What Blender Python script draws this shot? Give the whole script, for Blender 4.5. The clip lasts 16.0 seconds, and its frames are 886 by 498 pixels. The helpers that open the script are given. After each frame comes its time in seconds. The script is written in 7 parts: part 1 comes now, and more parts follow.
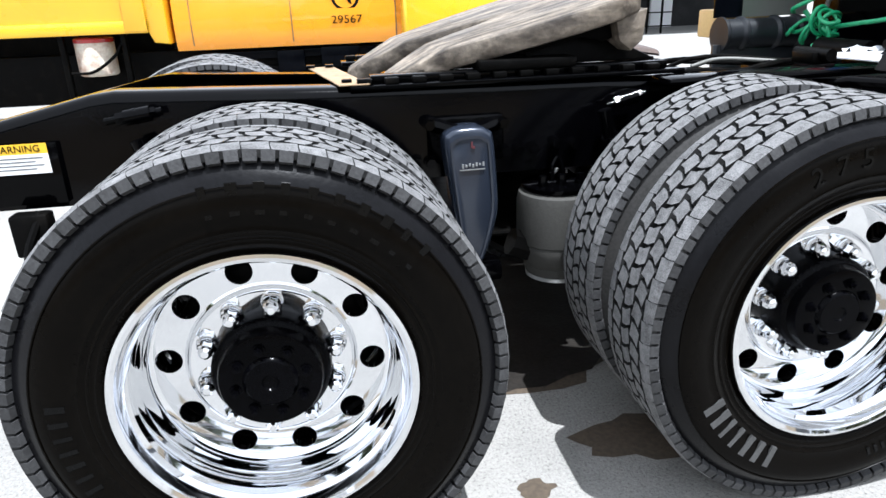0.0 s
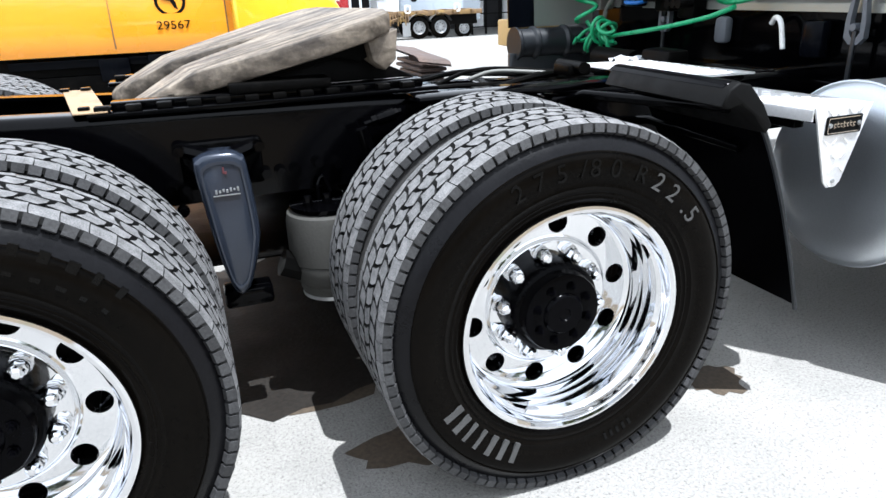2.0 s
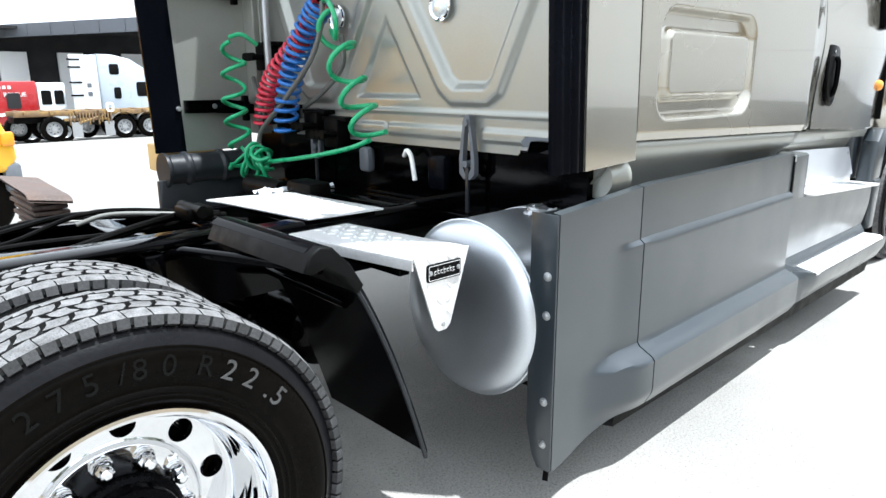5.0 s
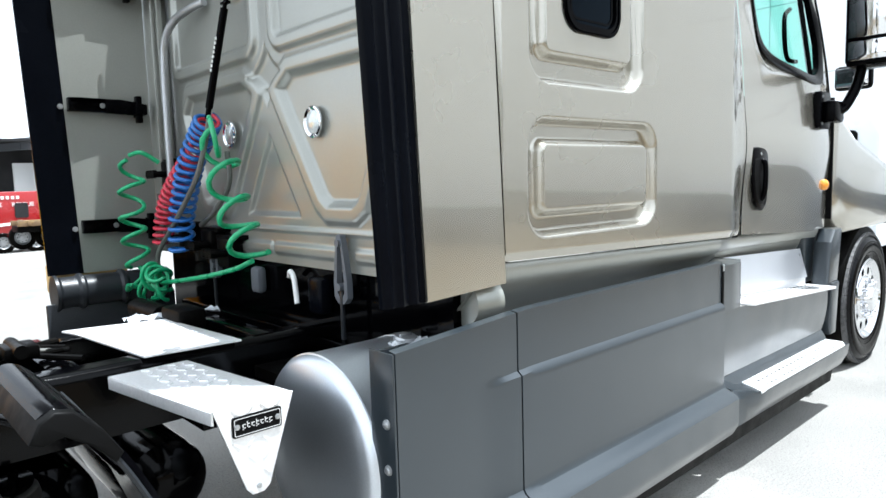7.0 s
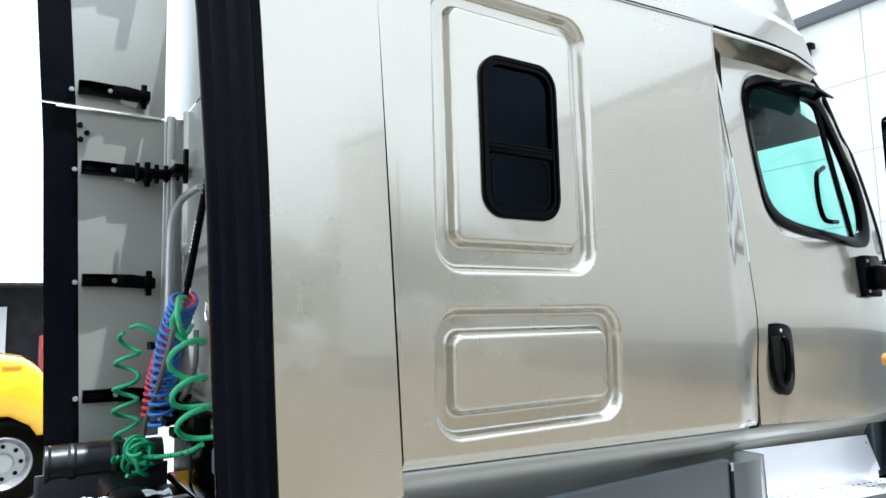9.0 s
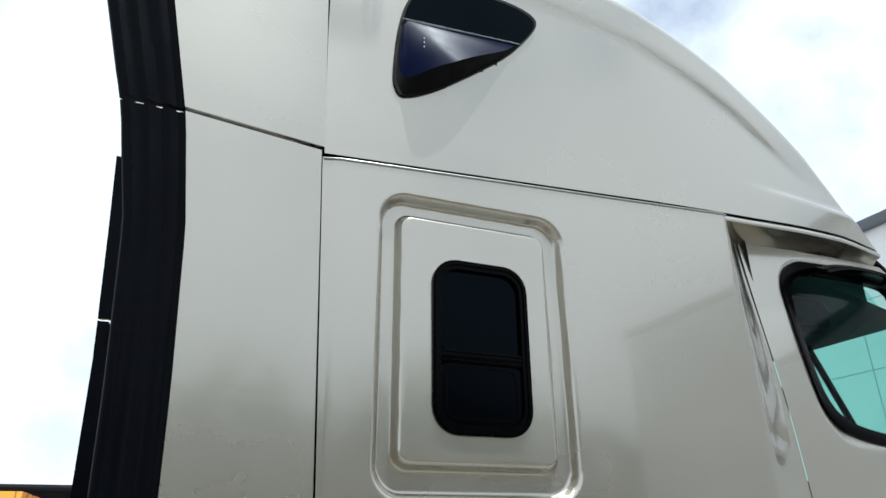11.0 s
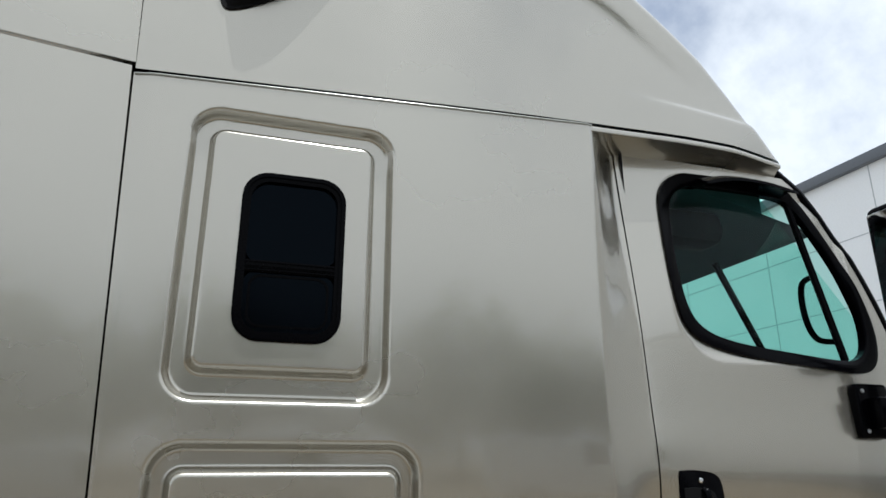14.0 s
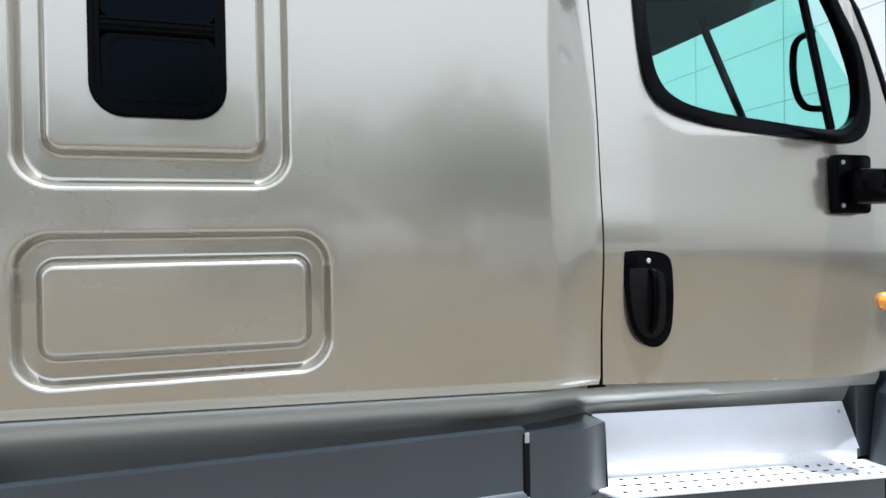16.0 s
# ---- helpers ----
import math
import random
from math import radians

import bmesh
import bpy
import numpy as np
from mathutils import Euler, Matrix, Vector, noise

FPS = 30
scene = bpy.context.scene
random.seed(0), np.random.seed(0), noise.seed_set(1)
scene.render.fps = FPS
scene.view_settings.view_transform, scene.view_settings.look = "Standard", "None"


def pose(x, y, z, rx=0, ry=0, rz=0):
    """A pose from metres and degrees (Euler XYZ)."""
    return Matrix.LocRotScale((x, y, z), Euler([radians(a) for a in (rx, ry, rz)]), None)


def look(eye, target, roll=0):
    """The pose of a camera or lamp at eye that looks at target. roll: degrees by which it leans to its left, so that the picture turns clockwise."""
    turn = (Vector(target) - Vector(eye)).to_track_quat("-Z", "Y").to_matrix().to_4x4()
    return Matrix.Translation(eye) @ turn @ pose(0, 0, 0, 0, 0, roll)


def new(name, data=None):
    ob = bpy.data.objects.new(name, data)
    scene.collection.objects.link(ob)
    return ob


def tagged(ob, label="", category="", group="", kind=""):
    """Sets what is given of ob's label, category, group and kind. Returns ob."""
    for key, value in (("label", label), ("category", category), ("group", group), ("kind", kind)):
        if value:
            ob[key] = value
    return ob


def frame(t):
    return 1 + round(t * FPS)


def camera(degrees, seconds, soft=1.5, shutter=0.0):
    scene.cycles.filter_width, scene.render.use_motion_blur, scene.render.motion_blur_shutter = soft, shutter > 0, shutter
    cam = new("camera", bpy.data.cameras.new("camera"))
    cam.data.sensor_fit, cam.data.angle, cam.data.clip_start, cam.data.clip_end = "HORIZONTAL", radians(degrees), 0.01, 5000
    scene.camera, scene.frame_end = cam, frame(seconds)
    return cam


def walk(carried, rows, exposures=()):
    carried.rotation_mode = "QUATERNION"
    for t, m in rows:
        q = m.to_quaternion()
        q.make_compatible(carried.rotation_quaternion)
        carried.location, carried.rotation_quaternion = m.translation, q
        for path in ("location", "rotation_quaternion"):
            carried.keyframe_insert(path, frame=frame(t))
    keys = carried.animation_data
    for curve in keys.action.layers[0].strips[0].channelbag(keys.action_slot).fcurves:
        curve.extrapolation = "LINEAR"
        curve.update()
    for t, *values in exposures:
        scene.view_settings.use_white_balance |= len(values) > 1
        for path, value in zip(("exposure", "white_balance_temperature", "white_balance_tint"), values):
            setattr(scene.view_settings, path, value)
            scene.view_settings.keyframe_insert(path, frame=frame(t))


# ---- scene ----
cam = camera(66.9, 16.0)
PATH = [
    (0, (0.168, -2.396, 1.238), (0.47, -0.551, 0.526), -2.1),
    (0.5, (0.272, -2.424, 1.251), (0.58, -0.587, 0.523), -3.2),
    (1, (0.361, -2.445, 1.264), (0.71, -0.623, 0.518), -3.8),
    (1.5, (0.445, -2.465, 1.273), (0.906, -0.667, 0.528), -3.4),
    (2, (0.494, -2.485, 1.29), (1.143, -0.738, 0.564), -2.0),
    (2.4, (0.511, -2.498, 1.288), (1.307, -0.795, 0.605), -1.5),
    (2.5, (0.519, -2.472, 1.305), (1.358, -0.798, 0.603), -1.1),
    (3, (0.533, -2.43, 1.329), (1.535, -0.845, 0.632), -1.0),
    (3.5, (0.576, -2.373, 1.338), (1.72, -0.867, 0.689), -0.7),
    (4, (0.673, -2.398, 1.384), (1.895, -0.931, 0.788), -0.2),
    (4.5, (0.807, -2.446, 1.422), (2.088, -1.005, 0.892), -0.0),
    (5, (0.955, -2.479, 1.43), (2.285, -1.067, 0.943), -0.3),
    (5.2, (1.002, -2.473, 1.432), (2.355, -1.079, 0.956), -0.4),
    (7.3, (1.598, -2.693, 1.502), (2.924, -1.203, 1.362), -1.7),
    (7.5, (1.653, -2.721, 1.51), (2.962, -1.212, 1.413), -1.8),
    (8, (1.789, -2.782, 1.541), (3.039, -1.221, 1.53), -2.3),
    (8.5, (1.953, -2.864, 1.603), (3.116, -1.239, 1.675), -2.5),
    (9, (2.132, -2.948, 1.644), (3.212, -1.279, 1.863), -1.4),
    (9.5, (2.294, -3.007, 1.706), (3.291, -1.311, 2.068), -0.6),
    (10, (2.403, -3.012, 1.729), (3.329, -1.315, 2.242), -0.2),
    (10.2, (2.446, -3.017, 1.725), (3.334, -1.321, 2.303), -0.3),
    (12.3, (3.125, -3.203, 1.633), (3.611, -1.504, 2.569), 0.0),
    (12.5, (3.172, -3.197, 1.606), (3.666, -1.502, 2.546), 0.1),
    (13, (3.238, -3.21, 1.589), (3.79, -1.502, 2.471), -0.0),
    (13.5, (3.312, -3.307, 1.633), (3.903, -1.54, 2.36), 0.2),
    (14, (3.409, -3.332, 1.634), (4.001, -1.52, 2.239), 0.1),
    (14.5, (3.508, -3.283, 1.639), (4.102, -1.437, 2.125), -0.2),
    (15, (3.595, -3.217, 1.629), (4.209, -1.347, 1.982), -0.6),
    (15.5, (3.689, -3.171, 1.631), (4.31, -1.279, 1.814), -0.8),
    (16, (3.762, -3.123, 1.643), (4.361, -1.215, 1.625), -1.0),
]
EXPOSURE = [(0.0, 1.05, 5820, 9.5), (2.5, 1.12, 5850, 8.5), (3.5, 1.22, 5900, 7.0), (5.2, 1.25, 5900, 6.5), (7.5, 1.08, 5800, 6.0), (8.5, 1.16, 5720, 6.0), (9.3, 1.06, 5680, 5.5), (10.2, 0.70, 5600, 4.5), (12.3, -0.15, 6150, 5.0), (13.5, -0.13, 6050, 6.0), (14.5, 0.42, 5820, 8.5), (16.0, 0.79, 5700, 9.5)]
walk(cam, [(t, look(eye, target, roll)) for t, eye, target, roll in PATH], EXPOSURE)

# ---- light ----
world = bpy.data.worlds.new("sky")
scene.world = world
world.use_nodes = True
wn, wl = world.node_tree.nodes, world.node_tree.links
bgn = wn["Background"]
sky = wn.new("ShaderNodeTexSky")
sky.sky_type, sky.sun_disc, sky.sun_elevation, sky.sun_rotation = "NISHITA", False, radians(74), radians(148)
sky.air_density, sky.dust_density = 1.0, 1.5
tc = wn.new("ShaderNodeTexCoord")
cn = wn.new("ShaderNodeTexNoise")
cn.inputs["Scale"].default_value, cn.inputs["Detail"].default_value, cn.inputs["Roughness"].default_value = 2.6, 7, 0.56
cr = wn.new("ShaderNodeValToRGB")
cr.color_ramp.elements[0].position, cr.color_ramp.elements[1].position = 0.28, 0.46
cr.color_ramp.elements[0].color = (0.32, 0.32, 0.32, 1)
cm = wn.new("ShaderNodeMixRGB")
cm.inputs[2].default_value = (21.0, 21.3, 21.8, 1)
wl.new(tc.outputs["Generated"], cn.inputs["Vector"])
wl.new(cn.outputs["Fac"], cr.inputs["Fac"])
wl.new(cr.outputs["Color"], cm.inputs[0])
gain = wn.new("ShaderNodeMixRGB")
gain.blend_type, gain.inputs[0].default_value, gain.inputs[2].default_value = "MULTIPLY", 1.0, (2.2, 2.2, 2.2, 1)
wl.new(sky.outputs["Color"], gain.inputs[1])
wl.new(gain.outputs["Color"], cm.inputs[1])
wl.new(cm.outputs["Color"], bgn.inputs["Color"])
bgn.inputs["Strength"].default_value = 0.045
sun = new("sun", bpy.data.lights.new("sun", "SUN"))
sun.data.energy, sun.data.angle, sun.data.color = 5.0, radians(0.53), (1.0, 0.975, 0.94)
sun.matrix_world = look((1.5, -2.4, 10.0), (0, 0, 0))


# ---- materials ----
def mat(name, color, rough=0.5, metal=0.0, vary=0.12, scale=6.0, fine=60.0, bump=0.0, coat=0.0, spec=0.5, dirt=None, dirt_amount=0.0, island=0.0):
    """A surface with colour variation at two scales, fine relief and, where given, dirt in patches."""
    m = bpy.data.materials.new(name)
    m.use_nodes = True
    n, k = m.node_tree.nodes, m.node_tree.links
    p = n["Principled BSDF"]
    p.inputs["Roughness"].default_value, p.inputs["Metallic"].default_value = rough, metal
    p.inputs["Specular IOR Level"].default_value = spec
    p.inputs["Coat Weight"].default_value, p.inputs["Coat Roughness"].default_value = coat, 0.03
    co = n.new("ShaderNodeTexCoord")
    a, b = n.new("ShaderNodeTexNoise"), n.new("ShaderNodeTexNoise")
    a.inputs["Scale"].default_value, b.inputs["Scale"].default_value = scale, fine
    a.inputs["Detail"].default_value, b.inputs["Detail"].default_value = 5, 4
    add = n.new("ShaderNodeMath")
    add.operation = "ADD"
    for s in (a, b):
        k.new(co.outputs["Object"], s.inputs["Vector"])
    k.new(a.outputs["Fac"], add.inputs[0]), k.new(b.outputs["Fac"], add.inputs[1])
    rng = n.new("ShaderNodeMapRange")
    rng.inputs["From Min"].default_value, rng.inputs["From Max"].default_value = 0.7, 1.3
    rng.inputs["To Min"].default_value, rng.inputs["To Max"].default_value = 1 - vary, 1 + vary
    k.new(add.outputs[0], rng.inputs["Value"])
    mul = n.new("ShaderNodeMixRGB")
    mul.blend_type, mul.inputs[0].default_value = "MULTIPLY", 1.0
    mul.inputs[1].default_value = (*color, 1)
    k.new(rng.outputs[0], mul.inputs[2])
    out = mul.outputs[0]
    if island:
        geo, r2 = n.new("ShaderNodeNewGeometry"), n.new("ShaderNodeMapRange")
        r2.inputs["To Min"].default_value, r2.inputs["To Max"].default_value = 1 - island, 1 + island
        k.new(geo.outputs["Random Per Island"], r2.inputs["Value"])
        m2 = n.new("ShaderNodeMixRGB")
        m2.blend_type, m2.inputs[0].default_value = "MULTIPLY", 1.0
        k.new(out, m2.inputs[1]), k.new(r2.outputs[0], m2.inputs[2])
        out = m2.outputs[0]
    if dirt:
        d, ramp, mx = n.new("ShaderNodeTexNoise"), n.new("ShaderNodeValToRGB"), n.new("ShaderNodeMixRGB")
        d.inputs["Scale"].default_value, d.inputs["Detail"].default_value, d.inputs["Roughness"].default_value = scale * 0.7, 8, 0.65
        k.new(co.outputs["Object"], d.inputs["Vector"]), k.new(d.outputs["Fac"], ramp.inputs["Fac"])
        ramp.color_ramp.elements[0].position, ramp.color_ramp.elements[1].position = 0.62 - 0.3 * dirt_amount, 0.85 - 0.3 * dirt_amount
        mx.inputs[2].default_value = (*dirt, 1)
        k.new(ramp.outputs["Color"], mx.inputs[0]), k.new(out, mx.inputs[1])
        out = mx.outputs[0]
    k.new(out, p.inputs["Base Color"])
    rr = n.new("ShaderNodeMapRange")
    rr.inputs["From Min"].default_value, rr.inputs["From Max"].default_value = 0.35, 0.65
    rr.inputs["To Min"].default_value, rr.inputs["To Max"].default_value = rough * 0.85, min(1, rough * 1.15)
    k.new(a.outputs["Fac"], rr.inputs["Value"]), k.new(rr.outputs[0], p.inputs["Roughness"])
    if bump:
        bp = n.new("ShaderNodeBump")
        bp.inputs["Strength"].default_value, bp.inputs["Distance"].default_value = min(1, bump), 0.004
        k.new(b.outputs["Fac"], bp.inputs["Height"]), k.new(bp.outputs[0], p.inputs["Normal"])
    return m


def glass(name, color, face=0.04):
    m = bpy.data.materials.new(name)
    m.use_nodes = True
    n, k = m.node_tree.nodes, m.node_tree.links
    n.remove(n["Principled BSDF"])
    tr, gl, fr, mx = n.new("ShaderNodeBsdfTransparent"), n.new("ShaderNodeBsdfGlossy"), n.new("ShaderNodeLayerWeight"), n.new("ShaderNodeMixShader")
    pw, ma = n.new("ShaderNodeMath"), n.new("ShaderNodeMath")
    pw.operation, ma.operation = "POWER", "MULTIPLY_ADD"
    pw.inputs[1].default_value, ma.inputs[1].default_value, ma.inputs[2].default_value = 5.0, 0.9, face
    fr.inputs["Blend"].default_value = 0.5
    tr.inputs["Color"].default_value = (*color, 1)
    gl.inputs["Roughness"].default_value = 0.01
    k.new(fr.outputs["Facing"], pw.inputs[0]), k.new(pw.outputs[0], ma.inputs[0])
    k.new(ma.outputs[0], mx.inputs[0]), k.new(tr.outputs[0], mx.inputs[1]), k.new(gl.outputs[0], mx.inputs[2])
    k.new(mx.outputs[0], n["Material Output"].inputs["Surface"])
    return m


CHAMPAGNE = mat("champagne_paint", (0.42, 0.397, 0.338), 0.25, 0.85, 0.035, 1.2, 900, 0.0, 1.0)
CHAMPAGNE.node_tree.nodes["Principled BSDF"].inputs["Coat IOR"].default_value = 1.6
CHAMPAGNE.node_tree.nodes["Principled BSDF"].inputs["Coat Roughness"].default_value = 0.05
# Dimmer champagne copy; shade and darker reflections are put into its colour.
CHAMPAGNE_DIM = mat("champagne_dimmed", (0.31, 0.315, 0.285), 0.33, 0.5, 0.08, 2.0, 300, 0.0, 0.45)
CHAMPAGNE_DIM.node_tree.nodes["Principled BSDF"].inputs["Coat Roughness"].default_value = 0.22
SKIRT = mat("grey_fairing", (0.022, 0.029, 0.035), 0.38, 0.15, 0.08, 3, 400, 0.05, 0.9, spec=0.35)
SKIRT.node_tree.nodes["Principled BSDF"].inputs["Coat Roughness"].default_value = 0.22
SKIRT.node_tree.nodes["Principled BSDF"].inputs["Coat IOR"].default_value = 1.46
BLACK = mat("black_chassis_paint", (0.0006, 0.0006, 0.0008), 0.09, 0.0, 0.3, 9, 90, 0.05, 0.0, spec=0.08, dirt=(0.003, 0.0027, 0.0025), dirt_amount=0.1)
DULL = mat("dull_black_iron", (0.0015, 0.0014, 0.0013), 0.45, 0.0, 0.3, 12, 120, 0.2, spec=0.05, dirt=(0.008, 0.007, 0.006), dirt_amount=0.3)
RUBBER = mat("tyre_sidewall_rubber", (0.0022, 0.0018, 0.0014), 0.22, 0.0, 0.3, 5, 90, 0.05, spec=0.045)
DRESSED = mat("dressed_shoulder_rubber", (0.0035, 0.0035, 0.0042), 0.3, 0.0, 0.35, 9, 120, 0.1, spec=0.12)
# Inner shoulders: dust, plus the sun between the tyres painted as grey.
DUSTY_SUNLIT = mat("dusty_sunlit_shoulder_rubber", (0.030, 0.029, 0.028), 0.62, 0.0, 0.35, 9, 120, 0.15, spec=0.2)
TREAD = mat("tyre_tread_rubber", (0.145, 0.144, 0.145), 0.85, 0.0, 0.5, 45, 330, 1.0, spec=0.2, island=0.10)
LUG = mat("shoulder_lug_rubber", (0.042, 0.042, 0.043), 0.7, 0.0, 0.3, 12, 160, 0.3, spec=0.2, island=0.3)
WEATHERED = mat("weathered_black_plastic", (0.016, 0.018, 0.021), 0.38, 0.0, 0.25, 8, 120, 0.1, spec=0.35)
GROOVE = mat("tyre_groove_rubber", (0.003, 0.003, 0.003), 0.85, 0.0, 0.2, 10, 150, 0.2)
RAILPAINT = mat("glossy_rail_paint", (0.0006, 0.0006, 0.0009), 0.12, 0.0, 0.3, 9, 90, 0.05, 0.0, spec=0.13)
TRIM = mat("extender_rubber", (0.0018, 0.0023, 0.0038), 0.24, 0.0, 0.25, 5, 60, 0.05, spec=0.045)
PLASTIC = mat("black_plastic", (0.0010, 0.0010, 0.0014), 0.16, 0.0, 0.2, 8, 200, 0.05, spec=0.04)
CHROME = mat("polished_aluminium", (0.76, 0.77, 0.79), 0.05, 1.0, 0.03, 4, 300, 0.0)
ALU = mat("brushed_tank_aluminium", (0.60, 0.635, 0.68), 0.34, 0.92, 0.06, 3, 200, 0.04)
DIAMOND = mat("diamond_plate_aluminium", (0.86, 0.86, 0.86), 0.34, 0.4, 0.08, 5, 90, 0.1)
STEEL = mat("galvanised_steel", (0.42, 0.43, 0.44), 0.35, 0.8, 0.1, 20, 200, 0.1)
WORN = mat("greasy_worn_plate", (0.21, 0.175, 0.135), 0.6, 0.2, 0.4, 7, 60, 0.6, dirt=(0.075, 0.060, 0.048), dirt_amount=0.5)
# scratches and grease drawn out along the plate
sn, sk = WORN.node_tree.nodes, WORN.node_tree.links
smap, snoise, sramp, smix = sn.new("ShaderNodeMapping"), sn.new("ShaderNodeTexNoise"), sn.new("ShaderNodeValToRGB"), sn.new("ShaderNodeMixRGB")
smap.inputs["Scale"].default_value = (2.2, 34, 20)
snoise.inputs["Scale"].default_value, snoise.inputs["Detail"].default_value = 1.0, 6
sramp.color_ramp.elements[0].position, sramp.color_ramp.elements[1].position = 0.36, 0.62
sramp.color_ramp.elements[0].color, sramp.color_ramp.elements[1].color = (0.22, 0.20, 0.18, 1), (1.15, 1.15, 1.15, 1)
smix.blend_type, smix.inputs[0].default_value = "MULTIPLY", 1.0
sbase = sn["Principled BSDF"].inputs["Base Color"]
sk.new(sbase.links[0].from_socket, smix.inputs[1])
sk.new(sn["Texture Coordinate"].outputs["Object"], smap.inputs["Vector"]), sk.new(smap.outputs[0], snoise.inputs["Vector"])
sk.new(snoise.outputs["Fac"], sramp.inputs["Fac"]), sk.new(sramp.outputs["Color"], smix.inputs[2]), sk.new(smix.outputs[0], sbase)
SUPPORT = mat("blue_grey_support_paint", (0.020, 0.026, 0.040), 0.2, 0.3, 0.08, 6, 200, 0.03, 0.25)
BAG = mat("dusty_air_bag_rubber", (0.034, 0.033, 0.029), 0.75, 0.0, 0.2, 9, 120, 0.2)
DARKGLASS = glass("dark_sleeper_glass", (0.002, 0.003, 0.008), 0.006)
DARKGLASS.node_tree.nodes["Glossy BSDF"].inputs["Roughness"].default_value = 0.16
# Gloss tinted blue to paint the sky mirrored in the panes.
DARKGLASS.node_tree.nodes["Glossy BSDF"].inputs["Color"].default_value = (0.55, 0.75, 1.0, 1)
CABGLASS = glass("green_tinted_glass", (0.58, 0.90, 0.83), 0.012)
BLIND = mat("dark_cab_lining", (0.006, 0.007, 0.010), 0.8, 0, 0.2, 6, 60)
LINING = mat("grey_headliner", (0.03, 0.045, 0.055), 0.9, 0, 0.1, 6, 60)
GREEN = mat("green_coil_hose", (0.03, 0.36, 0.15), 0.3, 0, 0.08, 20, 200)
RED = mat("red_coil_hose", (0.55, 0.03, 0.06), 0.3, 0, 0.08, 20, 200)
BLUE = mat("blue_coil_hose", (0.02, 0.13, 0.42), 0.3, 0, 0.08, 20, 200)
GREYHOSE = mat("grey_cable", (0.10, 0.10, 0.09), 0.5, 0, 0.15, 20, 200)
AMBER = mat("amber_lens", (0.75, 0.28, 0.02), 0.15, 0, 0.05, 40, 200, 0.0, 0.5)
LENS = mat("clear_lamp_lens", (0.62, 0.66, 0.66), 0.12, 0.3, 0.2, 60, 200, 0.0, 0.6)
WHITE = mat("white_label", (0.78, 0.78, 0.76), 0.5, 0, 0.04, 20, 200)
YLABEL = mat("orange_label", (0.80, 0.47, 0.02), 0.5, 0, 0.04, 20, 200)
INK = mat("black_ink", (0.002, 0.002, 0.002), 0.6, 0, 0.1, 20, 200, spec=0.1)
# Lighter letter rubber: the glint on some raised letters is painted in.
LIT_MARK = mat("glinting_letter_rubber", (0.05, 0.05, 0.05), 0.4, 0, 0.3, 15, 200)
DARKMARK = mat("dark_raised_rubber", (0.003, 0.003, 0.003), 0.18, 0, 0.3, 15, 200, spec=0.10)
BOLT = mat("dark_zinc_bolt", (0.006, 0.006, 0.007), 0.2, 0.3, 0.2, 30, 200, 0.1)
RLOGO = mat("red_badge", (0.09, 0.02, 0.025), 0.35, 0, 0.05, 20, 200)
YELLOW = mat("yellow_truck_paint", (0.80, 0.44, 0.008), 0.3, 0.0, 0.05, 2, 200, 0.0, 0.8)
ORANGE = mat("orange_yellow_door_paint", (0.80, 0.30, 0.004), 0.3, 0.0, 0.05, 2, 200, 0.0, 0.8)
CONCRETE = mat("pale_concrete", (0.228, 0.222, 0.208), 0.9, 0.0, 0.25, 0.9, 120, 1.0, dirt=(0.35, 0.34, 0.315), dirt_amount=0.3)
# dark and light aggregate grains in the worn concrete
cnodes, clinks = CONCRETE.node_tree.nodes, CONCRETE.node_tree.links
pb = cnodes["Principled BSDF"]
src = pb.inputs["Base Color"].links[0].from_socket
gpos, gcell, gramp, gmix = cnodes.new("ShaderNodeTexCoord"), cnodes.new("ShaderNodeTexNoise"), cnodes.new("ShaderNodeValToRGB"), cnodes.new("ShaderNodeMixRGB")
gcell.inputs["Scale"].default_value, gcell.inputs["Detail"].default_value, gcell.inputs["Roughness"].default_value = 95.0, 8.0, 0.85
gramp.color_ramp.elements[0].position, gramp.color_ramp.elements[0].color = 0.36, (0.17, 0.162, 0.15, 1)
gramp.color_ramp.elements[1].position, gramp.color_ramp.elements[1].color = 0.47, (1.0, 1.0, 1.0, 1)
gmix.blend_type, gmix.inputs[0].default_value = "MULTIPLY", 1.0
clinks.new(gpos.outputs["Object"], gcell.inputs["Vector"]), clinks.new(gcell.outputs["Fac"], gramp.inputs["Fac"])
clinks.new(src, gmix.inputs[1]), clinks.new(gramp.outputs["Color"], gmix.inputs[2]), clinks.new(gmix.outputs["Color"], pb.inputs["Base Color"])
STAIN = mat("oil_stained_concrete", (0.06, 0.045, 0.03), 0.85, 0.0, 0.35, 3, 60, 0.5)
FACADE = mat("white_cladding", (0.78, 0.79, 0.79), 0.6, 0.0, 0.04, 0.5, 30, 0.05)
FASCIA = mat("grey_fascia", (0.11, 0.12, 0.135), 0.5, 0.1, 0.08, 0.6, 30)
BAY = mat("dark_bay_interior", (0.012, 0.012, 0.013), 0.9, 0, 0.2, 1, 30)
REDPAINT = mat("red_truck_paint", (0.30, 0.010, 0.012), 0.3, 0, 0.08, 2, 100, 0.0, 0.6)
WHITEPAINT = mat("white_truck_paint", (0.72, 0.75, 0.78), 0.3, 0, 0.04, 2, 100, 0.0, 0.6)
